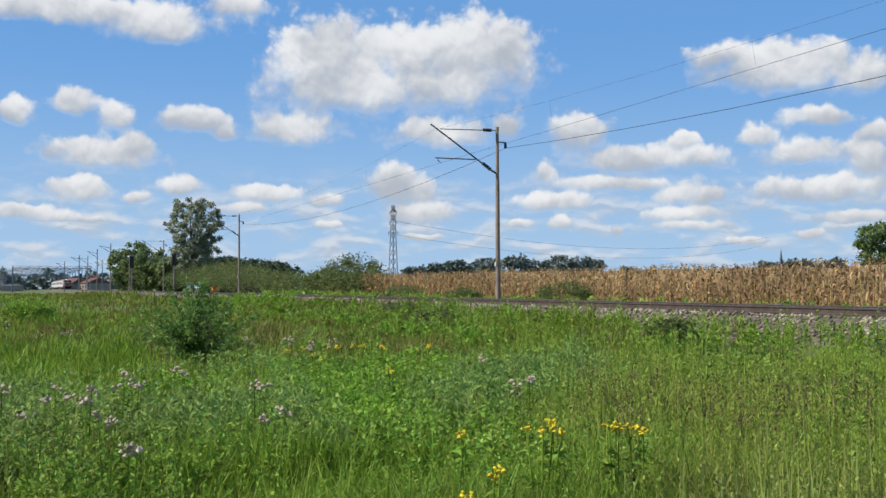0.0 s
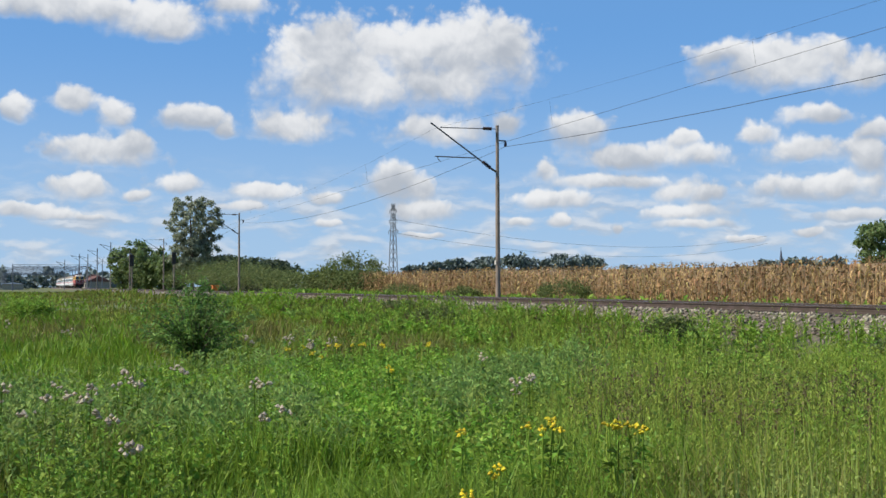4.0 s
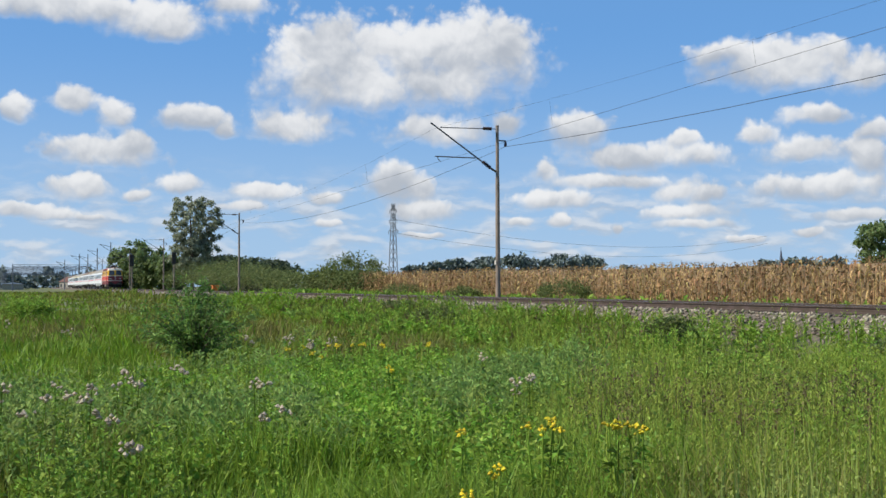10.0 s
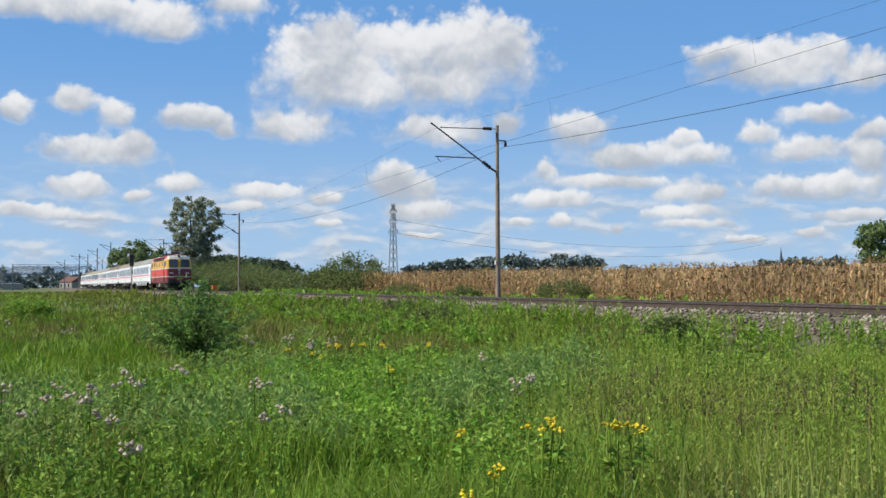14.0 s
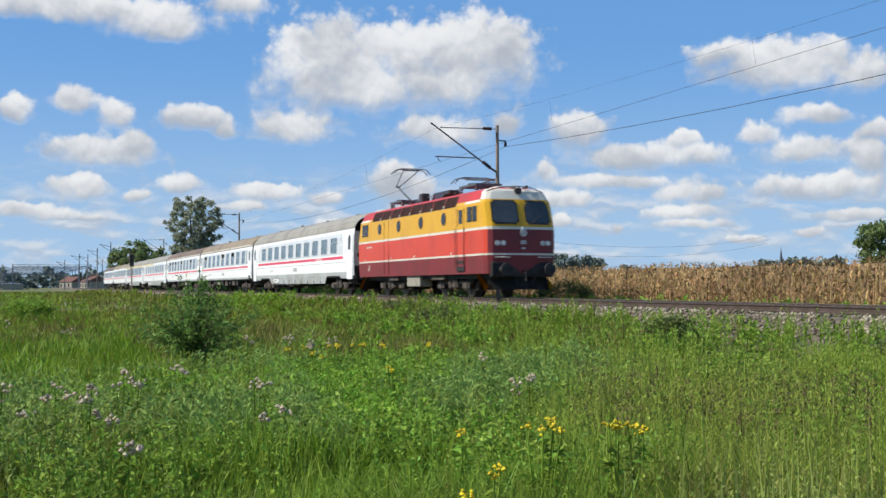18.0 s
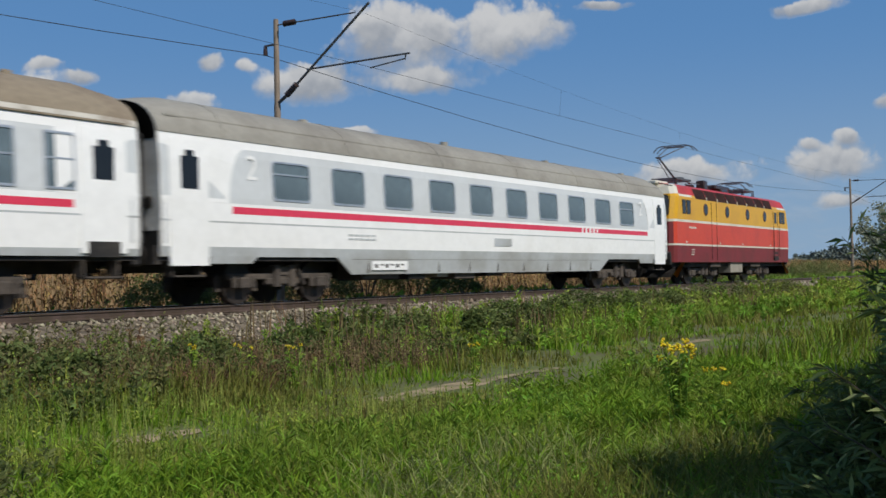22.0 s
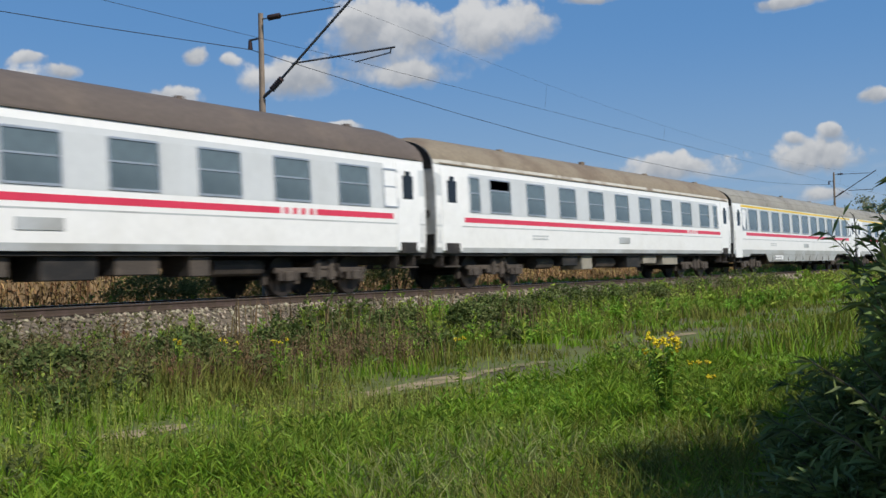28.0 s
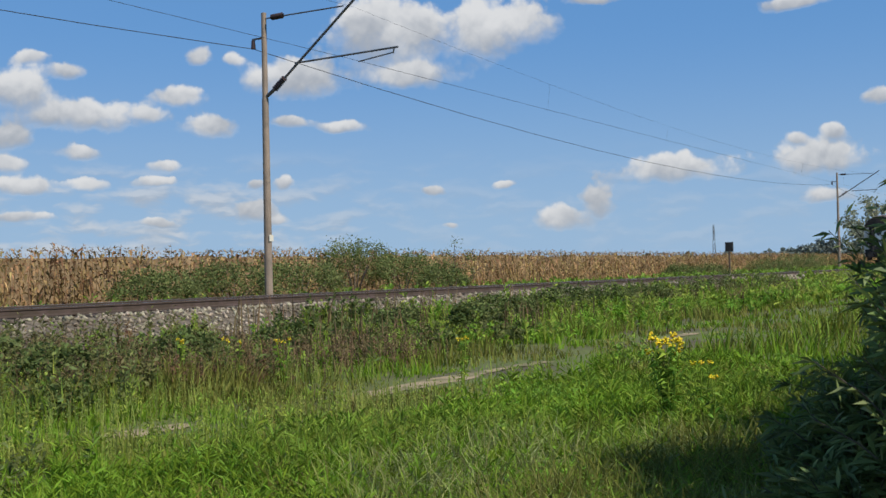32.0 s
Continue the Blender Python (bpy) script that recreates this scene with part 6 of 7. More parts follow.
    stuff("seed_spikes", *merge(leaves(at, way, ln, ln * 0.5, rng, 0), blades(base, h, np.full(len(x), 0.012), rng, 0.14), blades(base + rng.normal(0, 0.03, base.shape) * np.array([1, 1, 0]), h * 0.8, np.full(len(x), 0.010), rng, 0.2)), M["spike"], "upright pale green seed spikes", "weeds")
    # verge behind the track, in front of the field
    x = rng.uniform(-95, 130, 2600)
    y = rng.uniform(19.7, 21.8, 2600)
    weed_mass("verge_weeds", x, y, rng.uniform(0.3, 0.75, 2600), 13, 0.11, "weed", "mixed weeds along the field edge", rng)
    n = 16000
    x, y = rng.uniform(-110, 140, n), rng.uniform(19.6, 22.0, n)
    stuff("verge_grass", *blades(np.stack([x, y, ground_z(x, y)], 1), rng.uniform(0.35, 0.75, n), np.full(n, 0.03), rng, 0.5), M["grass"], "dull grass along the field edge", "grass")


grow_weeds()

# the trodden rut
bm = bmesh.new()
prev = None
for k in range(150):
    x = 2.5 + k * 0.25
    c = 8.0 + 0.10 * math.sin(x * 0.35)
    w = 0.26 * (0.75 + 0.35 * math.sin(x * 1.7) * math.sin(x * 0.6)) * random.uniform(0.7, 1.25)
    row = [bm.verts.new((x, c + o, float(ground_z(x, c + o)) + 0.012 + 0.006 * math.cos(o * 9))) for o in (-w, 0, w)]
    if prev and bool(bare(np.array(x))):
        for i in range(2):
            bm.faces.new((prev[i], row[i], row[i + 1], prev[i + 1]))
    prev = row
bmesh.ops.delete(bm, geom=[v for v in bm.verts if not v.link_faces], context="VERTS")
tagged(part("dirt_rut", bm, M["path"], None), "pale trodden dirt rut through the grass", "dirt path", kind="structure")


def grow_corn():
    rng = np.random.default_rng(77)
    xs, ys, full = [], [], []
    for k in range(6):
        x = np.arange(-82, 150, 0.18 if k < 3 else 0.4)
        xs.append(x + rng.normal(0, 0.05, len(x)))
        ys.append(np.full(len(x), 22.3 + 0.72 * k) + rng.normal(0, 0.06, len(x)))
        full.append(np.full(len(x), k < 5))
    x, y, full = map(np.concatenate, (xs, ys, full))
    keep = rng.random(len(x)) < 0.93
    x, y, full = x[keep], y[keep], full[keep]
    n = len(x)
    h = rng.normal(1.93, 0.05, n) + 0.16 * np.clip((-x - 32) / 30, 0, 1) + 0.06 * np.clip((x - 5) / 20, 0, 1)
    base = np.stack([x, y, ground_z(x, y)], 1)
    stalks = blades(base, h, np.full(n, 0.022), rng, 0.08)
    tass_k = np.repeat(np.arange(n), 4)
    tat = base[tass_k] + np.stack([np.zeros(len(tass_k)), np.zeros(len(tass_k)), h[tass_k] * 0.96], 1)
    tw = sphere_dirs(len(tass_k), rng, 0.5)
    tl = rng.uniform(0.06, 0.13, len(tass_k))
    tass = leaves(tat, tw, tl, np.full(len(tass_k), 0.02), rng, 0.1)
    # arching dry leaves, four steps each
    per = 12
    k = np.repeat(np.arange(n), per)
    u = np.tile(np.linspace(0.12, 0.93, per), n) + rng.normal(0, 0.03, n * per)
    at = base[k] + np.stack([np.zeros(n * per), np.zeros(n * per), h[k] * u], 1)
    a = rng.uniform(0, 2 * np.pi, n * per)
    out = np.stack([np.cos(a), np.sin(a), np.zeros(n * per)], 1)
    side = np.stack([-np.sin(a), np.cos(a), np.zeros(n * per)], 1)
    ln = rng.uniform(0.13, 0.29, n * per)
    hang = rng.uniform(0.1, 1.3, n * per)
    w = rng.uniform(0.035, 0.07, n * per)
    rows = []
    for s, ww in ((0, 0.5), (0.3, 1.0), (0.65, 0.85), (1.0, 0.06)):
        z = 0.55 * s - (0.55 + hang) * s ** 2
        c = at + out * (ln * (s - 0.25 * s * s))[:, None]
        c[:, 2] += ln * z
        tw = side * (w * ww * 0.5)[:, None] + np.array([0, 0, 1.0]) * (w * ww * 0.35 * rng.normal(0, 1, n * per))[:, None]
        rows += [c - tw, c + tw]
    v = np.stack(rows, 1).reshape(-1, 3)
    t = np.array([(0, 1, 3), (0, 3, 2), (2, 3, 5), (2, 5, 4), (4, 5, 6)])
    tris = (t[None] + (np.arange(n * per) * 8)[:, None, None]).reshape(-1, 3)
    stuff("corn_plants", *merge(stalks, tass, (v, tris)), M["corn"], "dry tan corn plants ready for harvest", "corn field")
    # the rest of the field, closed rows behind the front ones, darkened as shade
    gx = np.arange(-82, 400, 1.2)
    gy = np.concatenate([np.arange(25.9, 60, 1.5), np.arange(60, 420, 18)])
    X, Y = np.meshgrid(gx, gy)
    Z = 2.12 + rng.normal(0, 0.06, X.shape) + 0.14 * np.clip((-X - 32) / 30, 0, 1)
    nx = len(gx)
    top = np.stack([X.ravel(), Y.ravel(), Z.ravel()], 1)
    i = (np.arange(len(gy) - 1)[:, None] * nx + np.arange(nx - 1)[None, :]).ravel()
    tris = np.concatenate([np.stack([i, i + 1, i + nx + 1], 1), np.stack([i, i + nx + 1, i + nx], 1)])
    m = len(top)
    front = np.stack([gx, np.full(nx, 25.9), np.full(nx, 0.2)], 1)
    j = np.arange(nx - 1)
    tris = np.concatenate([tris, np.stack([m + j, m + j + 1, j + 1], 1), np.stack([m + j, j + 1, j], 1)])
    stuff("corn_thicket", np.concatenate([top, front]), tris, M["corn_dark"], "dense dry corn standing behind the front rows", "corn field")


grow_corn()


def shrub(name, x, y, h, w, n, leaf, mat, label, seed, category="shrub", limbs=9, squash=0.9, low=0.06):
    """A bush: bent stems from one foot and clumps of leaves with an uneven outline."""
    rng = np.random.default_rng(seed)
    z = float(ground_z(x, y))
    e = tagged(empty(name, pose(x, y, z)), label, category)
    bm = bmesh.new()
    tips = []
    for k in range(limbs):
        a = k * 2.4 + rng.uniform(-0.3, 0.3)
        q = rng.uniform(0.25, 0.95)
        top = Vector((math.cos(a) * w * 0.5 * q, math.sin(a) * w * 0.5 * q, h * (1 - 0.45 * q * q) * rng.uniform(0.75, 0.95)))
        mid = Vector((top.x * 0.35, top.y * 0.35, top.z * 0.5))
        tube(bm, (0, 0, 0), mid, 0.012 * h, 0.009 * h, seg=5)
        tube(bm, mid, top, 0.009 * h, 0.003 * h, seg=5)
        tips += [top, mid, (top + mid) / 2]
    tagged(part("stem", bm, M["bark"], e), kind="stuff")
    m = max(8, n // 45)
    c = sphere_dirs(m, rng, -0.2) * rng.uniform(0.55, 1.0, (m, 1)) ** 0.5
    c = c * np.array([w * 0.46, w * 0.46, h * 0.46 * squash]) + np.array([0, 0, h * 0.5])
    c[:, 2] = np.clip(c[:, 2], h * low, None)
    cr = rng.uniform(0.05, 0.15, m) * w
    k = rng.integers(0, m, n)
    at = c[k] + sphere_dirs(n, rng) * (cr[k] * rng.random(n) ** 0.4)[:, None]
    at[:, 2] = np.maximum(at[:, 2], 0.04)
    way = sphere_dirs(n, rng, -0.5)
    ln = leaf * rng.uniform(0.6, 1.4, n)
    v, t = leaves(at, way, ln, ln * 0.42, rng, 0.2)
    ob = new("leaves", fast_mesh("leaves", v, t, M[mat]))
    ob.parent = e
    return e


def tree(name, x, y, h, w, n, leaf, mat, label, seed, trunk=0.3, crown_from=0.25, clumps=60, category="tree", gaps=0.0):
    """A tree: tapered trunk, forking limbs, and a crown of leaf clumps with gaps."""
    rng = np.random.default_rng(seed)
    z = float(ground_z(x, y))
    e = tagged(empty(name, pose(x, y, z)), label, category)
    bm = bmesh.new()
    sway = rng.normal(0, 0.02 * h, 2)
    top = Vector((sway[0], sway[1], h * 0.86))
    tube(bm, (0, 0, -0.2), (sway[0] * 0.4, sway[1] * 0.4, h * 0.4), trunk, trunk * 0.7, seg=9)
    tube(bm, (sway[0] * 0.4, sway[1] * 0.4, h * 0.4), top, trunk * 0.7, trunk * 0.12, seg=8)
    c = []
    for k in range(14):
        u = rng.uniform(crown_from + 0.05, 0.85)
        a = rng.uniform(0, 6.28)
        s = Vector((sway[0] * u, sway[1] * u, h * u * 0.9))
        q = w * 0.42 * math.sin(min(1, (1.05 - u) * 1.6) * math.pi / 2) * rng.uniform(0.6, 1)
        t2 = s + Vector((math.cos(a) * q, math.sin(a) * q, q * 0.7))
        tube(bm, s, t2, trunk * 0.3 * (1.1 - u), trunk * 0.06, seg=6)
        c.append(t2), c.append((s + t2) / 2)
    part("trunk", bm, M["bark"], e)
    m = clumps
    u = rng.uniform(crown_from, 1.0, m)
    width = np.sin(np.clip((1.04 - u) / (1.04 - crown_from), 0, 1) ** 0.6 * np.pi * 0.94 + 0.1) ** 0.7
    a = rng.uniform(0, 6.28, m)
    q = w * 0.5 * np.nan_to_num(width, nan=0.3) * np.sqrt(rng.uniform(0.1, 1, m))
    cc = np.stack([np.cos(a) * q, np.sin(a) * q, u * h * 0.95], 1)
    cc = np.concatenate([cc, np.array([tuple(p) for p in c])])
    cr = rng.uniform(0.06, 0.14, len(cc)) * w * (1 - gaps)
    k = rng.integers(0, len(cc), n)
    at = cc[k] + sphere_dirs(n, rng) * (cr[k] * rng.random(n) ** 0.45)[:, None] * np.array([1, 1, 0.75])
    way = sphere_dirs(n, rng, -0.7)
    ln = leaf * rng.uniform(0.6, 1.4, n)
    v, t = leaves(at, way, ln, ln * 0.6, rng, 0.2)
    ob = new("crown", fast_mesh("crown", v, t, M[mat]))
    ob.parent = e
    return e


# bushes of the meadow and the line side
shrub("meadow_bush", -46.0, 0.2, 1.0, 2.2, 4000, 0.10, "weed", "low dark bush in the far meadow", 2)
for k, (x, y, h, w) in enumerate([(18.9, 11.4, 0.85, 1.1), (20.6, 12.0, 1.0, 1.2), (22.6, 12.4, 0.95, 1.2), (13.6, 11.8, 0.75, 1.1), (10.8, 11.2, 0.7, 1.1), (8.4, 10.9, 0.7, 1.0), (25.8, 12.8, 1.05, 1.8), (29.5, 13.0, 1.0, 1.8), (33.0, 13.2, 0.9, 1.8), (17.8, 12.6, 0.8, 1.2), (38, 13.2, 1.0, 2.6), (44, 13.3, 1.1, 3.0),
                                  (-30.0, 11.5, 0.9, 1.6), (-19.0, 12.4, 0.8, 1.3), (-37.0, 12.8, 0.9, 2.0), (-12.5, 12.5, 0.85, 1.5), (8.5, 12.8, 0.8, 1.4), (-3.0, 12.4, 0.8, 1.6), (3.0, 12.2, 0.85, 1.6), (-6.0, 12.2, 0.9, 1.6), (-9.0, 12.6, 0.85, 1.5), (-1.2, 11.6, 0.8, 1.5), (0.8, 12.6, 0.95, 1.7), (4.6, 11.6, 0.8, 1.5), (6.2, 12.6, 0.9, 1.6), (5.2, 13.3, 0.8, 1.5), (-4.6, 13.2, 0.85, 1.6)]):
    shrub("bank_bush", x, y, h, w, 1800, 0.09, "bramble", "small dark green bush on the track bank", 10 + k)
for k, (x, y, h, w) in enumerate([(19.5, 21.3, 1.5, 2.6), (22.5, 21.5, 1.7, 3.0), (25.6, 21.6, 1.75, 3.0), (28.6, 21.8, 2.45, 3.2), (31.4, 21.8, 2.05, 2.8), (33.6, 21.6, 1.6, 2.2), (-41.0, 21.5, 1.5, 2.6), (-52.0, 21.4, 1.1, 2.2), (-62.0, 21.6, 1.2, 3.0), (62.0, 21.3, 1.3, 3.0), (58.0, 21.4, 1.4, 2.4), (74.0, 21.0, 1.6, 4.0), (80.0, 21.0, 1.9, 4.5), (87.0, 21.2, 2.0, 4.5)]):
    shrub("field_edge_bush", x, y, h, w, 4200, 0.09, "shrub", "grey-green bush between the track and the corn", 40 + k)
shrub("field_edge_sapling", 34.6, 21.8, 2.6, 2.4, 620, 0.09, "shrub", "thin airy sapling beside the corn", 60, category="sapling")
for k, (x, y, h, w) in enumerate([(-74, 22.5, 2.4, 4.5), (-79, 23.5, 3.7, 5.5), (-84, 23, 2.6, 5), (-92, 23.5, 2.2, 6.5), (-100, 24, 2.4, 7), (-109, 23, 2.8, 8), (-118, 24, 3.1, 8), (-128, 24, 4.0, 9), (-139, 25, 4.6, 10), (-150, 25, 4.4, 10), (-162, 24.5, 4.2, 10)]):
    shrub("hedge_shrub", x, y, h, w, 4400, 0.2, "shrub", "dense dusty green shrub beside the line", 80 + k)

# ---- trees and the distance ---------------------------------------------------------
def at_heading(az, dist):
    return dist * math.sin(radians(az)), dist * math.cos(radians(az))


x, y = at_heading(-81.75, 213)
tree("tall_tree", x, y, 18.9, 10.6, 20000, 0.42, "tree", "tall airy broadleaf tree standing by the line", 5, 0.4, 0.12, 240, gaps=0.40)
x, y = at_heading(-81.2, 216)
tree("tall_tree", x, y, 15.5, 8.0, 6000, 0.40, "tree", "tall airy broadleaf tree standing by the line", 6, 0.35, 0.2, 50, gaps=0.35)
for k, (az, d, h, w) in enumerate([(-85.2, 250, 9.6, 6.5), (-84.6, 246, 11.4, 7.5), (-83.9, 240, 10.0, 7), (-83.2, 236, 8.0, 6.5), (-82.6, 228, 7.4, 6.5), (-80.6, 230, 7.6, 10), (-79.9, 225, 7.0, 10), (-79.0, 230, 6.6, 12), (-78.2, 235, 6.2, 12), (-77.4, 235, 5.8, 11)]):
    x, y = at_heading(az, d)
    tree("line_side_tree", x, y, h, w, 5200, 0.6, "far_tree" if k > 4 else "tree_bright", "rounded green tree by the line" if k < 5 else "low distant tree behind the hedge", 200 + k, 0.3, 0.04, 90)
x, y = at_heading(-46.3, 150)
tree("field_tree", x, y, 9.4, 7.6, 12000, 0.45, "tree_bright", "rounded green tree behind the corn", 230, 0.35, 0.08, 110)
for k, (az, d, h, w) in enumerate([(-70.3, 620, 12, 16), (-69.6, 620, 13, 16), (-68.9, 610, 14, 18), (-68.1, 615, 16, 18), (-67.5, 620, 14, 16), (-66.4, 620, 17, 20), (-66.9, 625, 14, 14), (-64.9, 610, 18, 18), (-63.8, 620, 16, 20), (-63.0, 620, 16, 18), (-62.3, 600, 18, 18), (-61.5, 620, 16, 16), (-60.8, 610, 17, 16), (-59.0, 900, 17, 20)]):
    x, y = at_heading(az, d)
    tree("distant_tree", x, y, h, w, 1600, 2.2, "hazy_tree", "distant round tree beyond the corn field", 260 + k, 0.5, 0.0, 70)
for k, (az, d, h, w) in enumerate([(79.2, 135, 9.5, 9), (80.6, 138, 9.0, 9), (78.6, 150, 6.5, 7), (77.2, 230, 5.6, 9), (76.3, 250, 4.8, 9), (75.4, 260, 4.2, 8), (74.6, 420, 4.6, 12), (73.6, 430, 4.2, 12)]):
    x, y = at_heading(az, d)
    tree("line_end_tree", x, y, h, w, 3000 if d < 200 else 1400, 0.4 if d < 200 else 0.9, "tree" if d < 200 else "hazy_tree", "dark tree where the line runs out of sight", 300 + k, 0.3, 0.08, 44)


def wood_band(name, az0, az1, dist, h0, h1, seed, label):
    """A far wood as one uneven belt of foliage."""
    rng = np.random.default_rng(seed)
    n = int(abs(az1 - az0) * (330 if h1 < 30 else 1500) * (0.3 if az1 - az0 > 60 else 1))
    az = np.radians(rng.uniform(az0, az1, n))
    r = dist + rng.uniform(0, 40, n)
    x, y = r * np.sin(az), r * np.cos(az)
    top = h0 + (h1 - h0) * (0.5 + 0.5 * np.sin(az * 170 + 1)) * (0.6 + 0.4 * np.sin(az * 530))
    z = ground_z(x, y) + rng.random(n) ** 0.7 * top
    at = np.stack([x, y, z], 1)
    ln = rng.uniform(2.0, 4.2, n) * dist / 700
    v, t = leaves(at, sphere_dirs(n, rng, -0.3), ln, ln * 0.7, rng, 0.1)
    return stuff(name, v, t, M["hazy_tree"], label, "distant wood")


wood_band("distant_wood", -52.4, -48.4, 1300, 25, 30, 1, "long distant wood on a low rise")
wood_band("distant_wood", -75, -45, 1900, 10, 22, 2, "thin line of distant woods")
wood_band("distant_wood", 60, 84, 1500, 9, 18, 3, "thin line of distant woods")
wood_band("distant_wood", -100, -84, 900, 8, 16, 4, "distant trees round the station")
wood_band("distant_wood", -44, 60, 1800, 10, 20, 5, "thin line of distant woods")


def pylon(az, dist, h, name="power_pylon", label="grey lattice power pylon far behind the field"):
    x, y = at_heading(az, dist)
    e = tagged(empty(name, pose(x, y, float(ground_z(x, y)), 0, 0, 25)), label, "pylon")
    bm = bmesh.new()
    r = 0.13 * min(dist, 450) / 400

    def half(z):
        return float(np.interp(z, (0, h * 0.62, h), (h * 0.042, h * 0.024, h * 0.013)))

    zs = [0] + list(np.linspace(h * 0.18, h, 9))
    for a, b in zip(zs, zs[1:]):
        ca = [(sx * half(a), sy * half(a), a) for sx, sy in ((-1, -1), (1, -1), (1, 1), (-1, 1))]
        cb = [(sx * half(b), sy * half(b), b) for sx, sy in ((-1, -1), (1, -1), (1, 1), (-1, 1))]
        for i in range(4):
            tube(bm, ca[i], cb[i], r, seg=4)
            tube(bm, ca[i], cb[(i + 1) % 4], r * 0.6, seg=4)
            tube(bm, ca[(i + 1) % 4], cb[i], r * 0.6, seg=4)
    part("lattice_tower", bm, M["pylon"], e)
    for z, w in ((h * 0.68, 2.5), (h * 0.8, 2.1), (h * 0.92, 1.8)):
        bm = bmesh.new()
        for s in (-1, 1):
            tube(bm, (0, 0, z), (s * w, 0, z), r, seg=4)
            tube(bm, (0, 0, z + 1.2), (s * w, 0, z), r * 0.7, seg=4)
            tube(bm, (s * w, 0, z), (s * w, 0, z - 1.1), r * 0.9, seg=5)
        part("cross_arm", bm, M["pylon"], e)
    return e


pylon(-71.35, 400, 31.5)
pylon(71.45, 900, 34, label="faint lattice power pylon on the horizon")
# power lines that leave the pylon across the field
px, py = at_heading(-71.35, 400)
qx, qy = at_heading(-52.0, 760)
bm = bmesh.new()
for k in range(2):
    z0 = 26 - 5 * k
    pts = [(px + (qx - px) * u, py + (qy - py) * u, z0 + 8 * u - 40 * u * (1 - u) * 0.9) for u in np.linspace(0, 1, 24)]
    polyline(bm, pts, 0.07, 4)
tagged(part("power_line", bm, M["pylon"], None), "thin far power line over the field", "power line")

# church spire on the far rise
x, y = at_heading(-51.35, 1280)
church = tagged(empty("church_tower", pose(x, y, 0)), "tiny far church tower with a pointed spire", "church")
part("tower", boxes((-1.1, 1.1, -1.1, 1.1, 0, 32)), M["far_roof"], church)
bm = bmesh.new()
tube(bm, (0, 0, 32), (0, 0, 43), 1.4, 0.12, seg=8)
part("spire", bm, M["far_roof"], church)


# station yard at the far end of the line
def house(name, x, y, w, d, h, rh, label, turn=0.0, roof="tile_roof"):
    e = tagged(empty(name, pose(x, y, 0, 0, 0, turn)), label, "house")
    part("wall", boxes((-w / 2, w / 2, -d / 2, d / 2, 0, h)), M["box_grey"], e)
    bm = bmesh.new()
    v = [bm.verts.new(p) for p in ((-w / 2 - 0.4, -d / 2 - 0.4, h), (w / 2 + 0.4, -d / 2 - 0.4, h), (w / 2 + 0.4, d / 2 + 0.4, h), (-w / 2 - 0.4, d / 2 + 0.4, h), (-w / 2, 0, h + rh), (w / 2, 0, h + rh))]
    for f in ((0, 1, 5, 4), (2, 3, 4, 5), (0, 4, 3), (1, 2, 5), (0, 3, 2, 1)):
        bm.faces.new([v[i] for i in f])
    part("roof", bm, M[roof], e)
    for k in range(int(w / 3)):
        for s in (-1, 1):
            xx = -w / 2 + 1.5 + 3 * k
            part("window", boxes((xx - 0.5, xx + 0.5, s * d / 2 - 0.04, s * d / 2 + 0.04, h * 0.35, h * 0.75)), M["glass_dark"], e)
    return e


house("station_house", -455, 27.5, 14, 9, 3.4, 2.2, "far station house with a red tiled roof", 8)
house("station_house", -500, 30, 12, 9, 4.2, 2.6, "far house with a dark red roof", -15)
house("station_shed", -620, -4, 90, 10, 2.8, 0.9, "long low grey shed beside the station tracks", 0, "shed_roof")
house("station_house", -520, 22, 10, 8, 3.6, 2.4, "far house with a red tiled roof", 30)
for k, (az, dist, top) in enumerate([(-85.8, 290, 12.6), (-86.45, 330, 12.4), (-86.9, 350, 11.0), (-87.3, 380, 12.0), (-88.0, 400, 10.5), (-86.2, 420, 11.5)]):
    x, y = at_heading(az, dist)
    mast = tagged(empty("station_mast", pose(x, y, float(ground_z(x, y)))), "slim grey mast at the far station throat", "mast", "station masts")
    part("pole", tubes(((0, 0, -0.1), (0, 0, top), 0.17, 0.11)), M["pylon"], mast)
    part("arm", tubes(((0, 0, top - 1.2), (0, -2.8, top - 0.6), 0.06), ((0, 0, top - 2.4), (0, -2.8, top - 0.6), 0.06), seg=5), M["pylon"], mast)
for k in range(12):
    x = -405 - k * 30
    e = tagged(empty("line_portal", pose(x, 0, 0)), "far steel portal carrying wires over the station tracks", "portal", "station portals")
    y0, y1 = (-9.0 if k > 1 else -3.0), 23.0
    for yy in (y0, y1):
        part("leg", tubes(((0, yy, 0), (0, yy, 9.3), 0.16, 0.12)), M["pylon"], e)
    bm = bmesh.new()
    for dz in (8.4, 9.2):
        tube(bm, (0, y0, dz), (0, y1, dz), 0.07, seg=5)
    for j in range(8):
        a, b = y0 + (y1 - y0) * j / 8, y0 + (y1 - y0) * (j + 1) / 8
        tube(bm, (0, a, 8.4), (0, b, 9.2), 0.05, seg=4)
    part("beam", bm, M["pylon"], e)

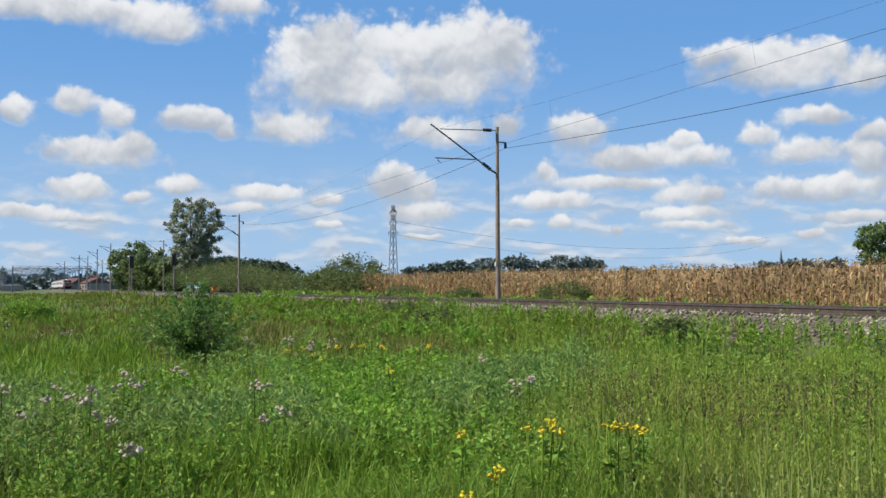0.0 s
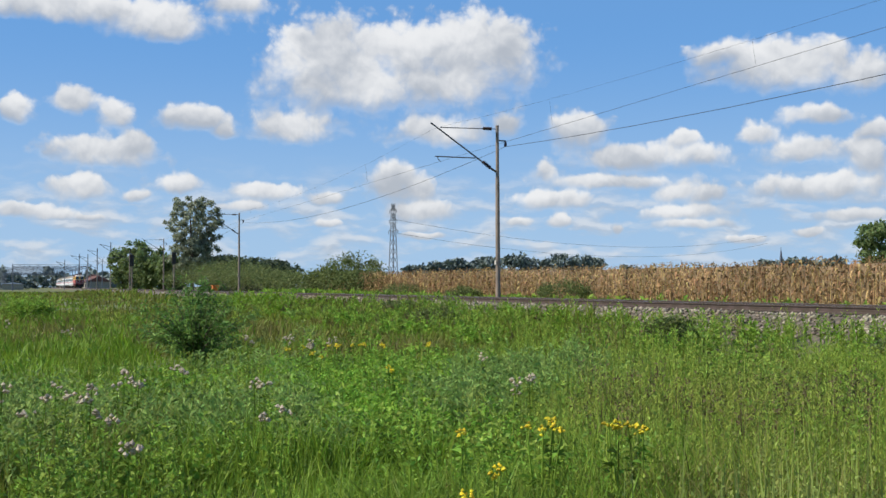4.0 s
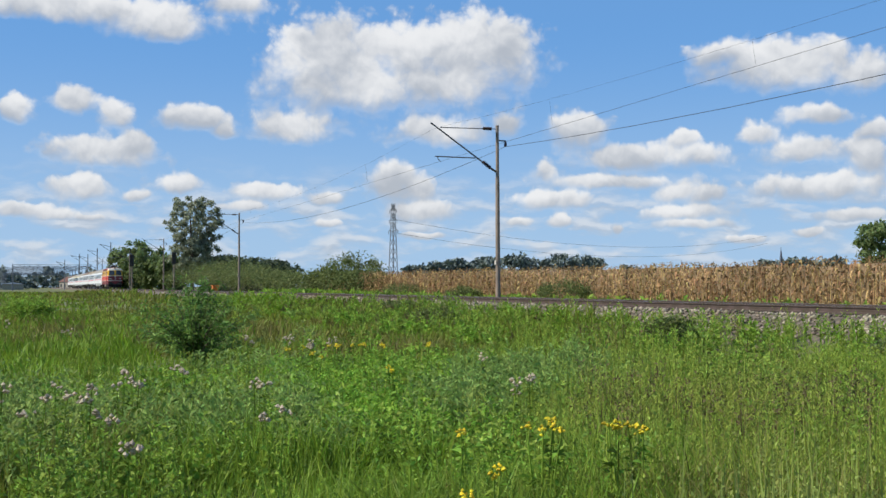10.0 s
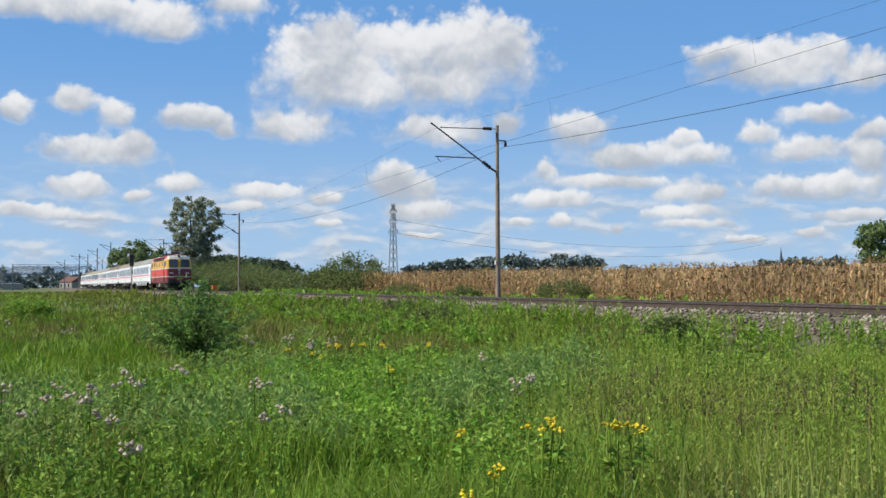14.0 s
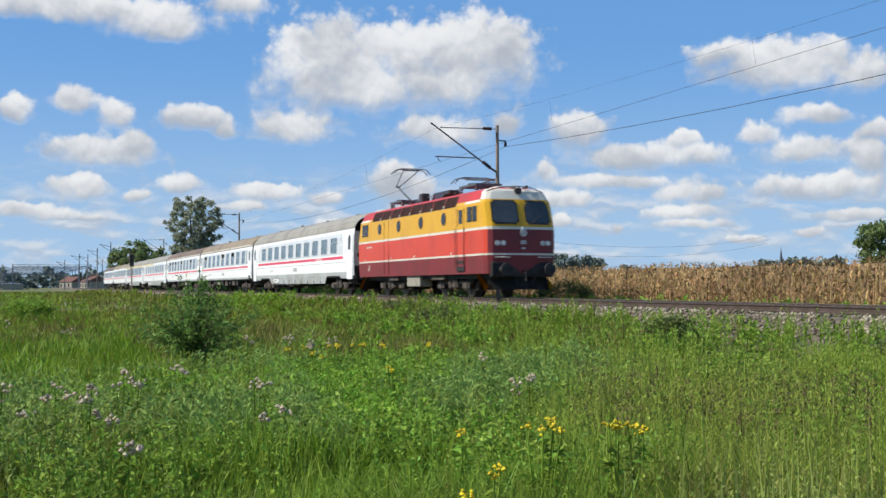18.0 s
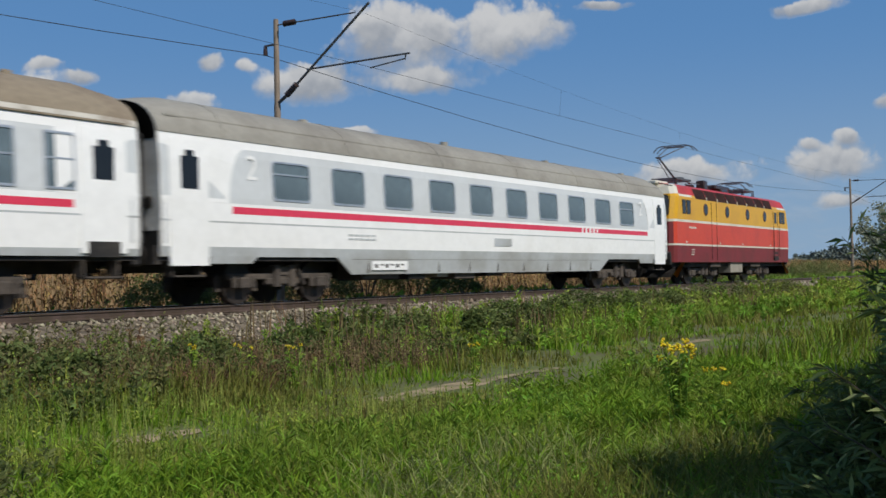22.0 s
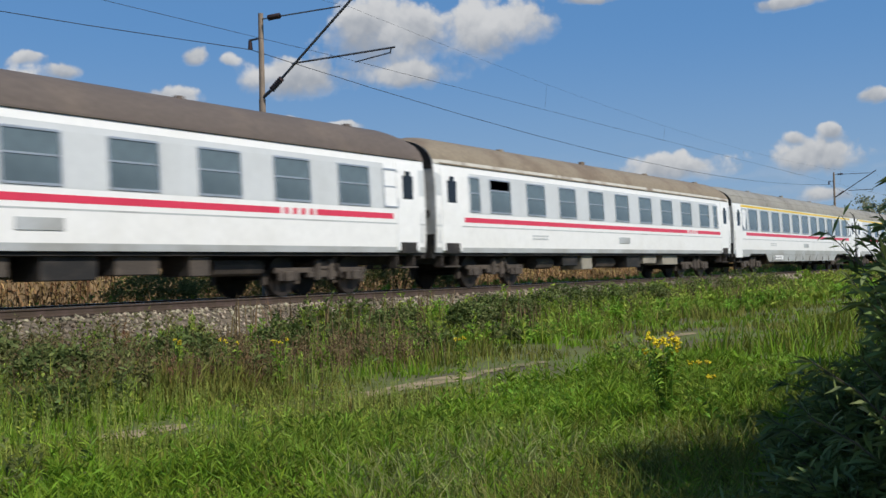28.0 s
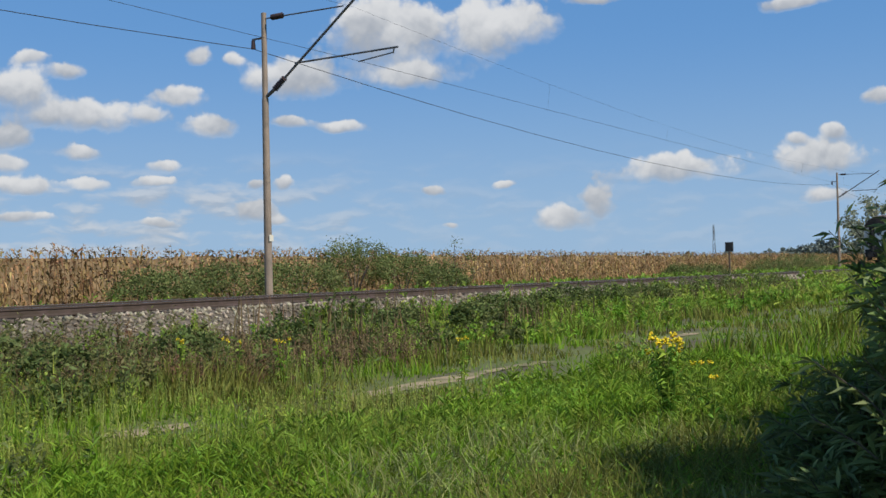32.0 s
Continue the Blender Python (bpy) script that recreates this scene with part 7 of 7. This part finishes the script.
# line-side signals and cabinets
for x, y, h in ((-160.5, 20.6, 5.9), (-164.0, 15.0, 5.6)):
    sg = tagged(empty("railway_signal", pose(x, y, 0.3)), "dark railway signal on a slim post", "railway signal")
    part("post", tubes(((0, 0, -0.1), (0, 0, h), 0.09, 0.07)), M["mast"], sg)
    bm = boxes((-0.1, 0.1, -0.3, 0.3, h - 1.5, h + 0.2), bevel=0.04)
    hd = part("signal_head", bm, M["black"], sg)
    for k in range(3):
        bm = bmesh.new()
        tube(bm, (0.1, 0, h - 0.15 - 0.45 * k), (0.2, 0, h - 0.15 - 0.45 * k), 0.12, 0.13, seg=12)
        part("lens_hood", bm, M["black"], hd)
    part("ladder", tubes(((-0.25, -0.18, 0), (-0.25, -0.18, h - 0.6), 0.02), ((-0.25, 0.18, 0), (-0.25, 0.18, h - 0.6), 0.02)), M["steel"], sg)
cb = tagged(empty("relay_cabinet", pose(-124.5, 20.6, 0.35)), "small orange relay cabinet beside the line", "cabinet")
part("case", boxes((-0.4, 0.4, -0.35, 0.35, 0, 1.15), bevel=0.03), M["orange"], cb)
part("lid", boxes((-0.45, 0.45, -0.4, 0.4, 1.15, 1.22), bevel=0.02), M["orange"], cb)
sgn = tagged(empty("distance_board", pose(62.3, 20.0, 0.3)), "square black line-side board on a post", "railway sign")
part("post", tubes(((0, 0, -0.1), (0, 0, 2.0), 0.06, 0.055)), M["sleeper"], sgn)
bd = part("board", boxes((-0.03, 0.03, -0.24, 0.24, 1.98, 2.52), bevel=0.01), M["black"], sgn)
part("backing_bar", boxes((0.03, 0.06, -0.2, 0.2, 2.1, 2.15), (0.03, 0.06, -0.2, 0.2, 2.35, 2.4)), M["steel"], bd)

# tall thicket on the near side, out of the picture, whose shade falls across the grass
for k, (x, y) in enumerate([(5.7, -2.2), (7.9, -2.15), (10.4, -2.0), (13.2, -1.6), (16.6, -1.5), (20.5, -1.3)]):
    shrub("willow_thicket", x, y, 4.15, 4.0, 6500, 0.25, "willow", "tall dense willow thicket beside the meadow", 950 + k, category="bush", limbs=14, squash=1.0)


# ---- flowers and the willow thicket --------------------------------------------------
def puff(bm, c, r, rng, mat_index=0):
    """A ragged little head of fluff or bloom."""
    n = 7
    ring = []
    for k in range(n):
        a = 2 * math.pi * k / n
        ring.append(bm.verts.new((c[0] + math.cos(a) * r * rng.uniform(0.7, 1.2), c[1] + math.sin(a) * r * rng.uniform(0.7, 1.2), c[2] + r * rng.uniform(-0.3, 0.3))))
    top = bm.verts.new((c[0] + r * rng.uniform(-0.2, 0.2), c[1] + r * rng.uniform(-0.2, 0.2), c[2] + r * rng.uniform(0.8, 1.3)))
    bot = bm.verts.new((c[0], c[1], c[2] - r * rng.uniform(0.7, 1.1)))
    for k in range(n):
        bm.faces.new((ring[k], ring[(k + 1) % n], top)).material_index = mat_index
        bm.faces.new((ring[(k + 1) % n], ring[k], bot)).material_index = mat_index


def flower_plant(name, az, dist, h, heads, spread, size, bloom, foliage, label, seed, leaf=0.09, nleaf=70, category="flower"):
    """A flowering plant: stems, leaves and separate flower heads on one foot."""
    rng = random.Random(seed)
    nrng = np.random.default_rng(seed)
    x, y = at_heading(az, dist)
    e = tagged(empty(name, pose(x, y, float(ground_z(x, y)))), label, category)
    stems, tops = bmesh.new(), []
    for k in range(heads):
        t = Vector((rng.uniform(-1, 1) * spread, rng.uniform(-1, 1) * spread, h * rng.uniform(0.93 if bloom == "yellow_flower" and heads < 9 else 0.78, 1.0)))
        tube(stems, (t.x * 0.15, t.y * 0.15, 0), (t.x * 0.6, t.y * 0.6, t.z * 0.6), 0.007, 0.006, seg=4)
        tube(stems, (t.x * 0.6, t.y * 0.6, t.z * 0.6), t, 0.006, 0.004, seg=4)
        tops.append(t)
    tagged(part("stem", stems, M[foliage], e), kind="stuff")
    n = nleaf
    at = np.array([tuple(tops[i % heads] * rng.uniform(0.15, 0.9)) for i in range(n)])
    way = sphere_dirs(n, nrng, -0.1)
    ln = leaf * nrng.uniform(0.6, 1.3, n)
    v, t = leaves(at, way, ln, ln * 0.28, nrng, 0.35)
    ob = new("foliage", fast_mesh("foliage", v, t, M[foliage]))
    ob.parent = e
    for t in tops:
        bm = bmesh.new()
        for k in range(9 if bloom == "yellow_flower" else 7):
            puff(bm, t + Vector((rng.gauss(0, 0.75) * size, rng.gauss(0, 0.75) * size, rng.gauss(0, 0.6) * size)), size * rng.uniform(0.45, 0.7), rng)
        tagged(part("flower_head", bm, M[bloom], e), kind="stuff")
    return e


THISTLES = [(-78.5, 8.9, 3), (-84.7, 6.0, 2), (-82.4, 11.9, 3), (-84.6, 9.9, 3), (-85.2, 9.6, 2), (-88.2, 8.4, 2), (-86.9, 8.2, 3), (-91.0, 8.2, 3), (-90.6, 25, 3), (-87.9, 22, 3), (-76.9, 17, 4), (-75.5, 16, 4), (-74.6, 17.5, 3), (-78.8, 17, 3), (-64.1, 10.3, 3), (-65.2, 8.5, 2), (-67.0, 12, 2), (-89.4, 7.4, 2), (-86.0, 6.8, 2), (-77.5, 7.0, 2)]
for k, (az, d, hd) in enumerate(THISTLES):
    flower_plant("thistle", az, d, 0.74, hd, 0.08, 0.029, "fluff", "weed", "seeding thistle with pale woolly heads", 500 + k, 0.06, 60)
GOLD = [(-63.6, 5.9, 4, 0.16), (-63.0, 6.1, 2, 0.12), (-59.8, 5.9, 3, 0.12), (-58.4, 5.9, 3, 0.10), (-67.8, 4.4, 4, 0.10), (-74.4, 15.2, 4, 0.2), (-73.2, 15.0, 4, 0.2), (-72.3, 14.6, 4, 0.2), (-69.7, 14.6, 4, 0.16), (-71.3, 11.0, 3, 0.10), (-75.4, 13.0, 3, 0.14), (-66.1, 5.1, 2, 0.06),
        (69.0, 9.2, 13, 0.25), (70.6, 9.6, 4, 0.15), (71.3, 8.6, 2, 0.10), (58.3, 13.6, 3, 0.15), (48.9, 14.0, 4, 0.3), (43.5, 14.0, 4, 0.3), (46.5, 14.1, 3, 0.3), (-76.5, 14.5, 3, 0.2), (-67.5, 6.2, 2, 0.1)]
for k, (az, d, hd, sp) in enumerate(GOLD):
    flower_plant("goldenrod", az, d, 0.92 if k == 12 else 0.74 if k < 4 else 0.66, hd, sp * (0.55 if k == 12 else 0.6), 0.025 if k == 12 else 0.017, "yellow_flower", "weed", "goldenrod with bright yellow flower heads", 600 + k, 0.09, 420 if k == 12 else 60)
for k, (az, d, hd) in enumerate([(-36.0, 4.4, 5), (-34.2, 4.5, 5), (-38.4, 4.3, 4), (-2.2, 4.6, 5), (-5.4, 4.2, 4), (-32.0, 4.2, 4), (27.0, 5.2, 4), (-60.5, 4.6, 2), (-64.0, 4.3, 2), (-55.5, 4.5, 2)]):
    flower_plant("white_umbel", az, d, 0.78 if k < 7 else 0.5, hd, 0.16 if k < 7 else 0.06, 0.026 if k < 7 else 0.012, "white_bloom", "weed", "white flat-topped meadow flowers", 700 + k, 0.07, 40)


def willow(x, y, h, w, branches, seed, leaf=0.125, slim=0.17, name="willow_bush", mat="willow", label="leafy willow bush with long narrow leaves", group="willow thicket", per=70):
    """A bush: long arching rods set with narrow leaves."""
    rng = random.Random(seed)
    nrng = np.random.default_rng(seed)
    z = float(ground_z(x, y))
    e = tagged(empty(name, pose(x, y, z)), label, "bush", group)
    rods = bmesh.new()
    at, way = [], []
    for k in range(branches):
        a = rng.uniform(0, 2 * math.pi)
        q = rng.uniform(0.1, 1.0)
        hh = h * rng.uniform(0.35, 1.0) * (1 - 0.3 * q)
        pts = []
        for j in range(6):
            u = j / 5
            pts.append(Vector((math.cos(a) * w * 0.5 * q * u ** 1.3, math.sin(a) * w * 0.5 * q * u ** 1.3, hh * (u ** 0.85) - 0.18 * hh * q * u ** 3)))
        for j in range(5):
            tube(rods, pts[j], pts[j + 1], 0.011 * (1 - 0.16 * j), 0.011 * (1 - 0.16 * (j + 1)), seg=4, caps=False)
        for m in range(per):
            u = rng.uniform(0.12, 1.0)
            j = min(4, int(u * 5))
            p = pts[j].lerp(pts[j + 1], u * 5 - j)
            d = (pts[j + 1] - pts[j]).normalized()
            o = Vector((rng.gauss(0, 1), rng.gauss(0, 1), rng.gauss(0, 0.7)))
            dirv = (d * 0.7 + o.normalized()).normalized()
            at.append(tuple(p)), way.append(tuple(dirv))
    tagged(part("branch", rods, M["bark"], e), kind="stuff")
    at, way = np.array(at), np.array(way)
    ln = leaf * nrng.uniform(0.6, 1.25, len(at))
    v, t = leaves(at, way, ln, ln * slim, nrng, 0.2)
    ob = new("leaves", fast_mesh("leaves", v, t, M[mat]))
    ob.parent = e
    return e


for k, (x, y, h, w, n) in enumerate([(4.6, 0.42, 2.15, 1.5, 150), (6.0, 0.2, 2.2, 2.0, 230), (7.8, 0.35, 2.1, 2.2, 220), (9.8, 0.4, 2.0, 2.4, 220), (6.2, -1.2, 3.5, 3.0, 200), (8.8, -1.2, 3.6, 3.2, 200), (11.6, -0.9, 3.4, 3.4, 180), (12.6, 0.6, 2.0, 2.6, 150), (14.8, -0.6, 3.2, 3.6, 180), (18.0, -0.2, 2.9, 3.8, 160), (6.2, 0.72, 2.75, 1.7, 140), (5.2, 0.2, 1.5, 1.6, 160), (5.0, 1.05, 0.75, 1.3, 150), (6.3, 1.25, 0.95, 1.6, 170), (8.2, 1.3, 1.1, 2.0, 170)]):
    willow(x, y, h, w, n, 900 + k)
willow(-19.9, 2.95, 1.9, 2.5, 140, 930, 0.12, 0.24, "meadow_bush", "bush_green", "feathery green bush standing alone in the meadow", "", 48)


# ---- what moves ---------------------------------------------------------------
SPEED, NOSE_AT_18 = 23.296, -35.675


def motions():
    times = (0.0, 8.0, 16.0, 24.0, 32.0)
    for ob, back in TRAIN:
        walk(ob, [(t, pose(NOSE_AT_18 + SPEED * (t - 18) - back, YC, RAIL)) for t in times])


motions()
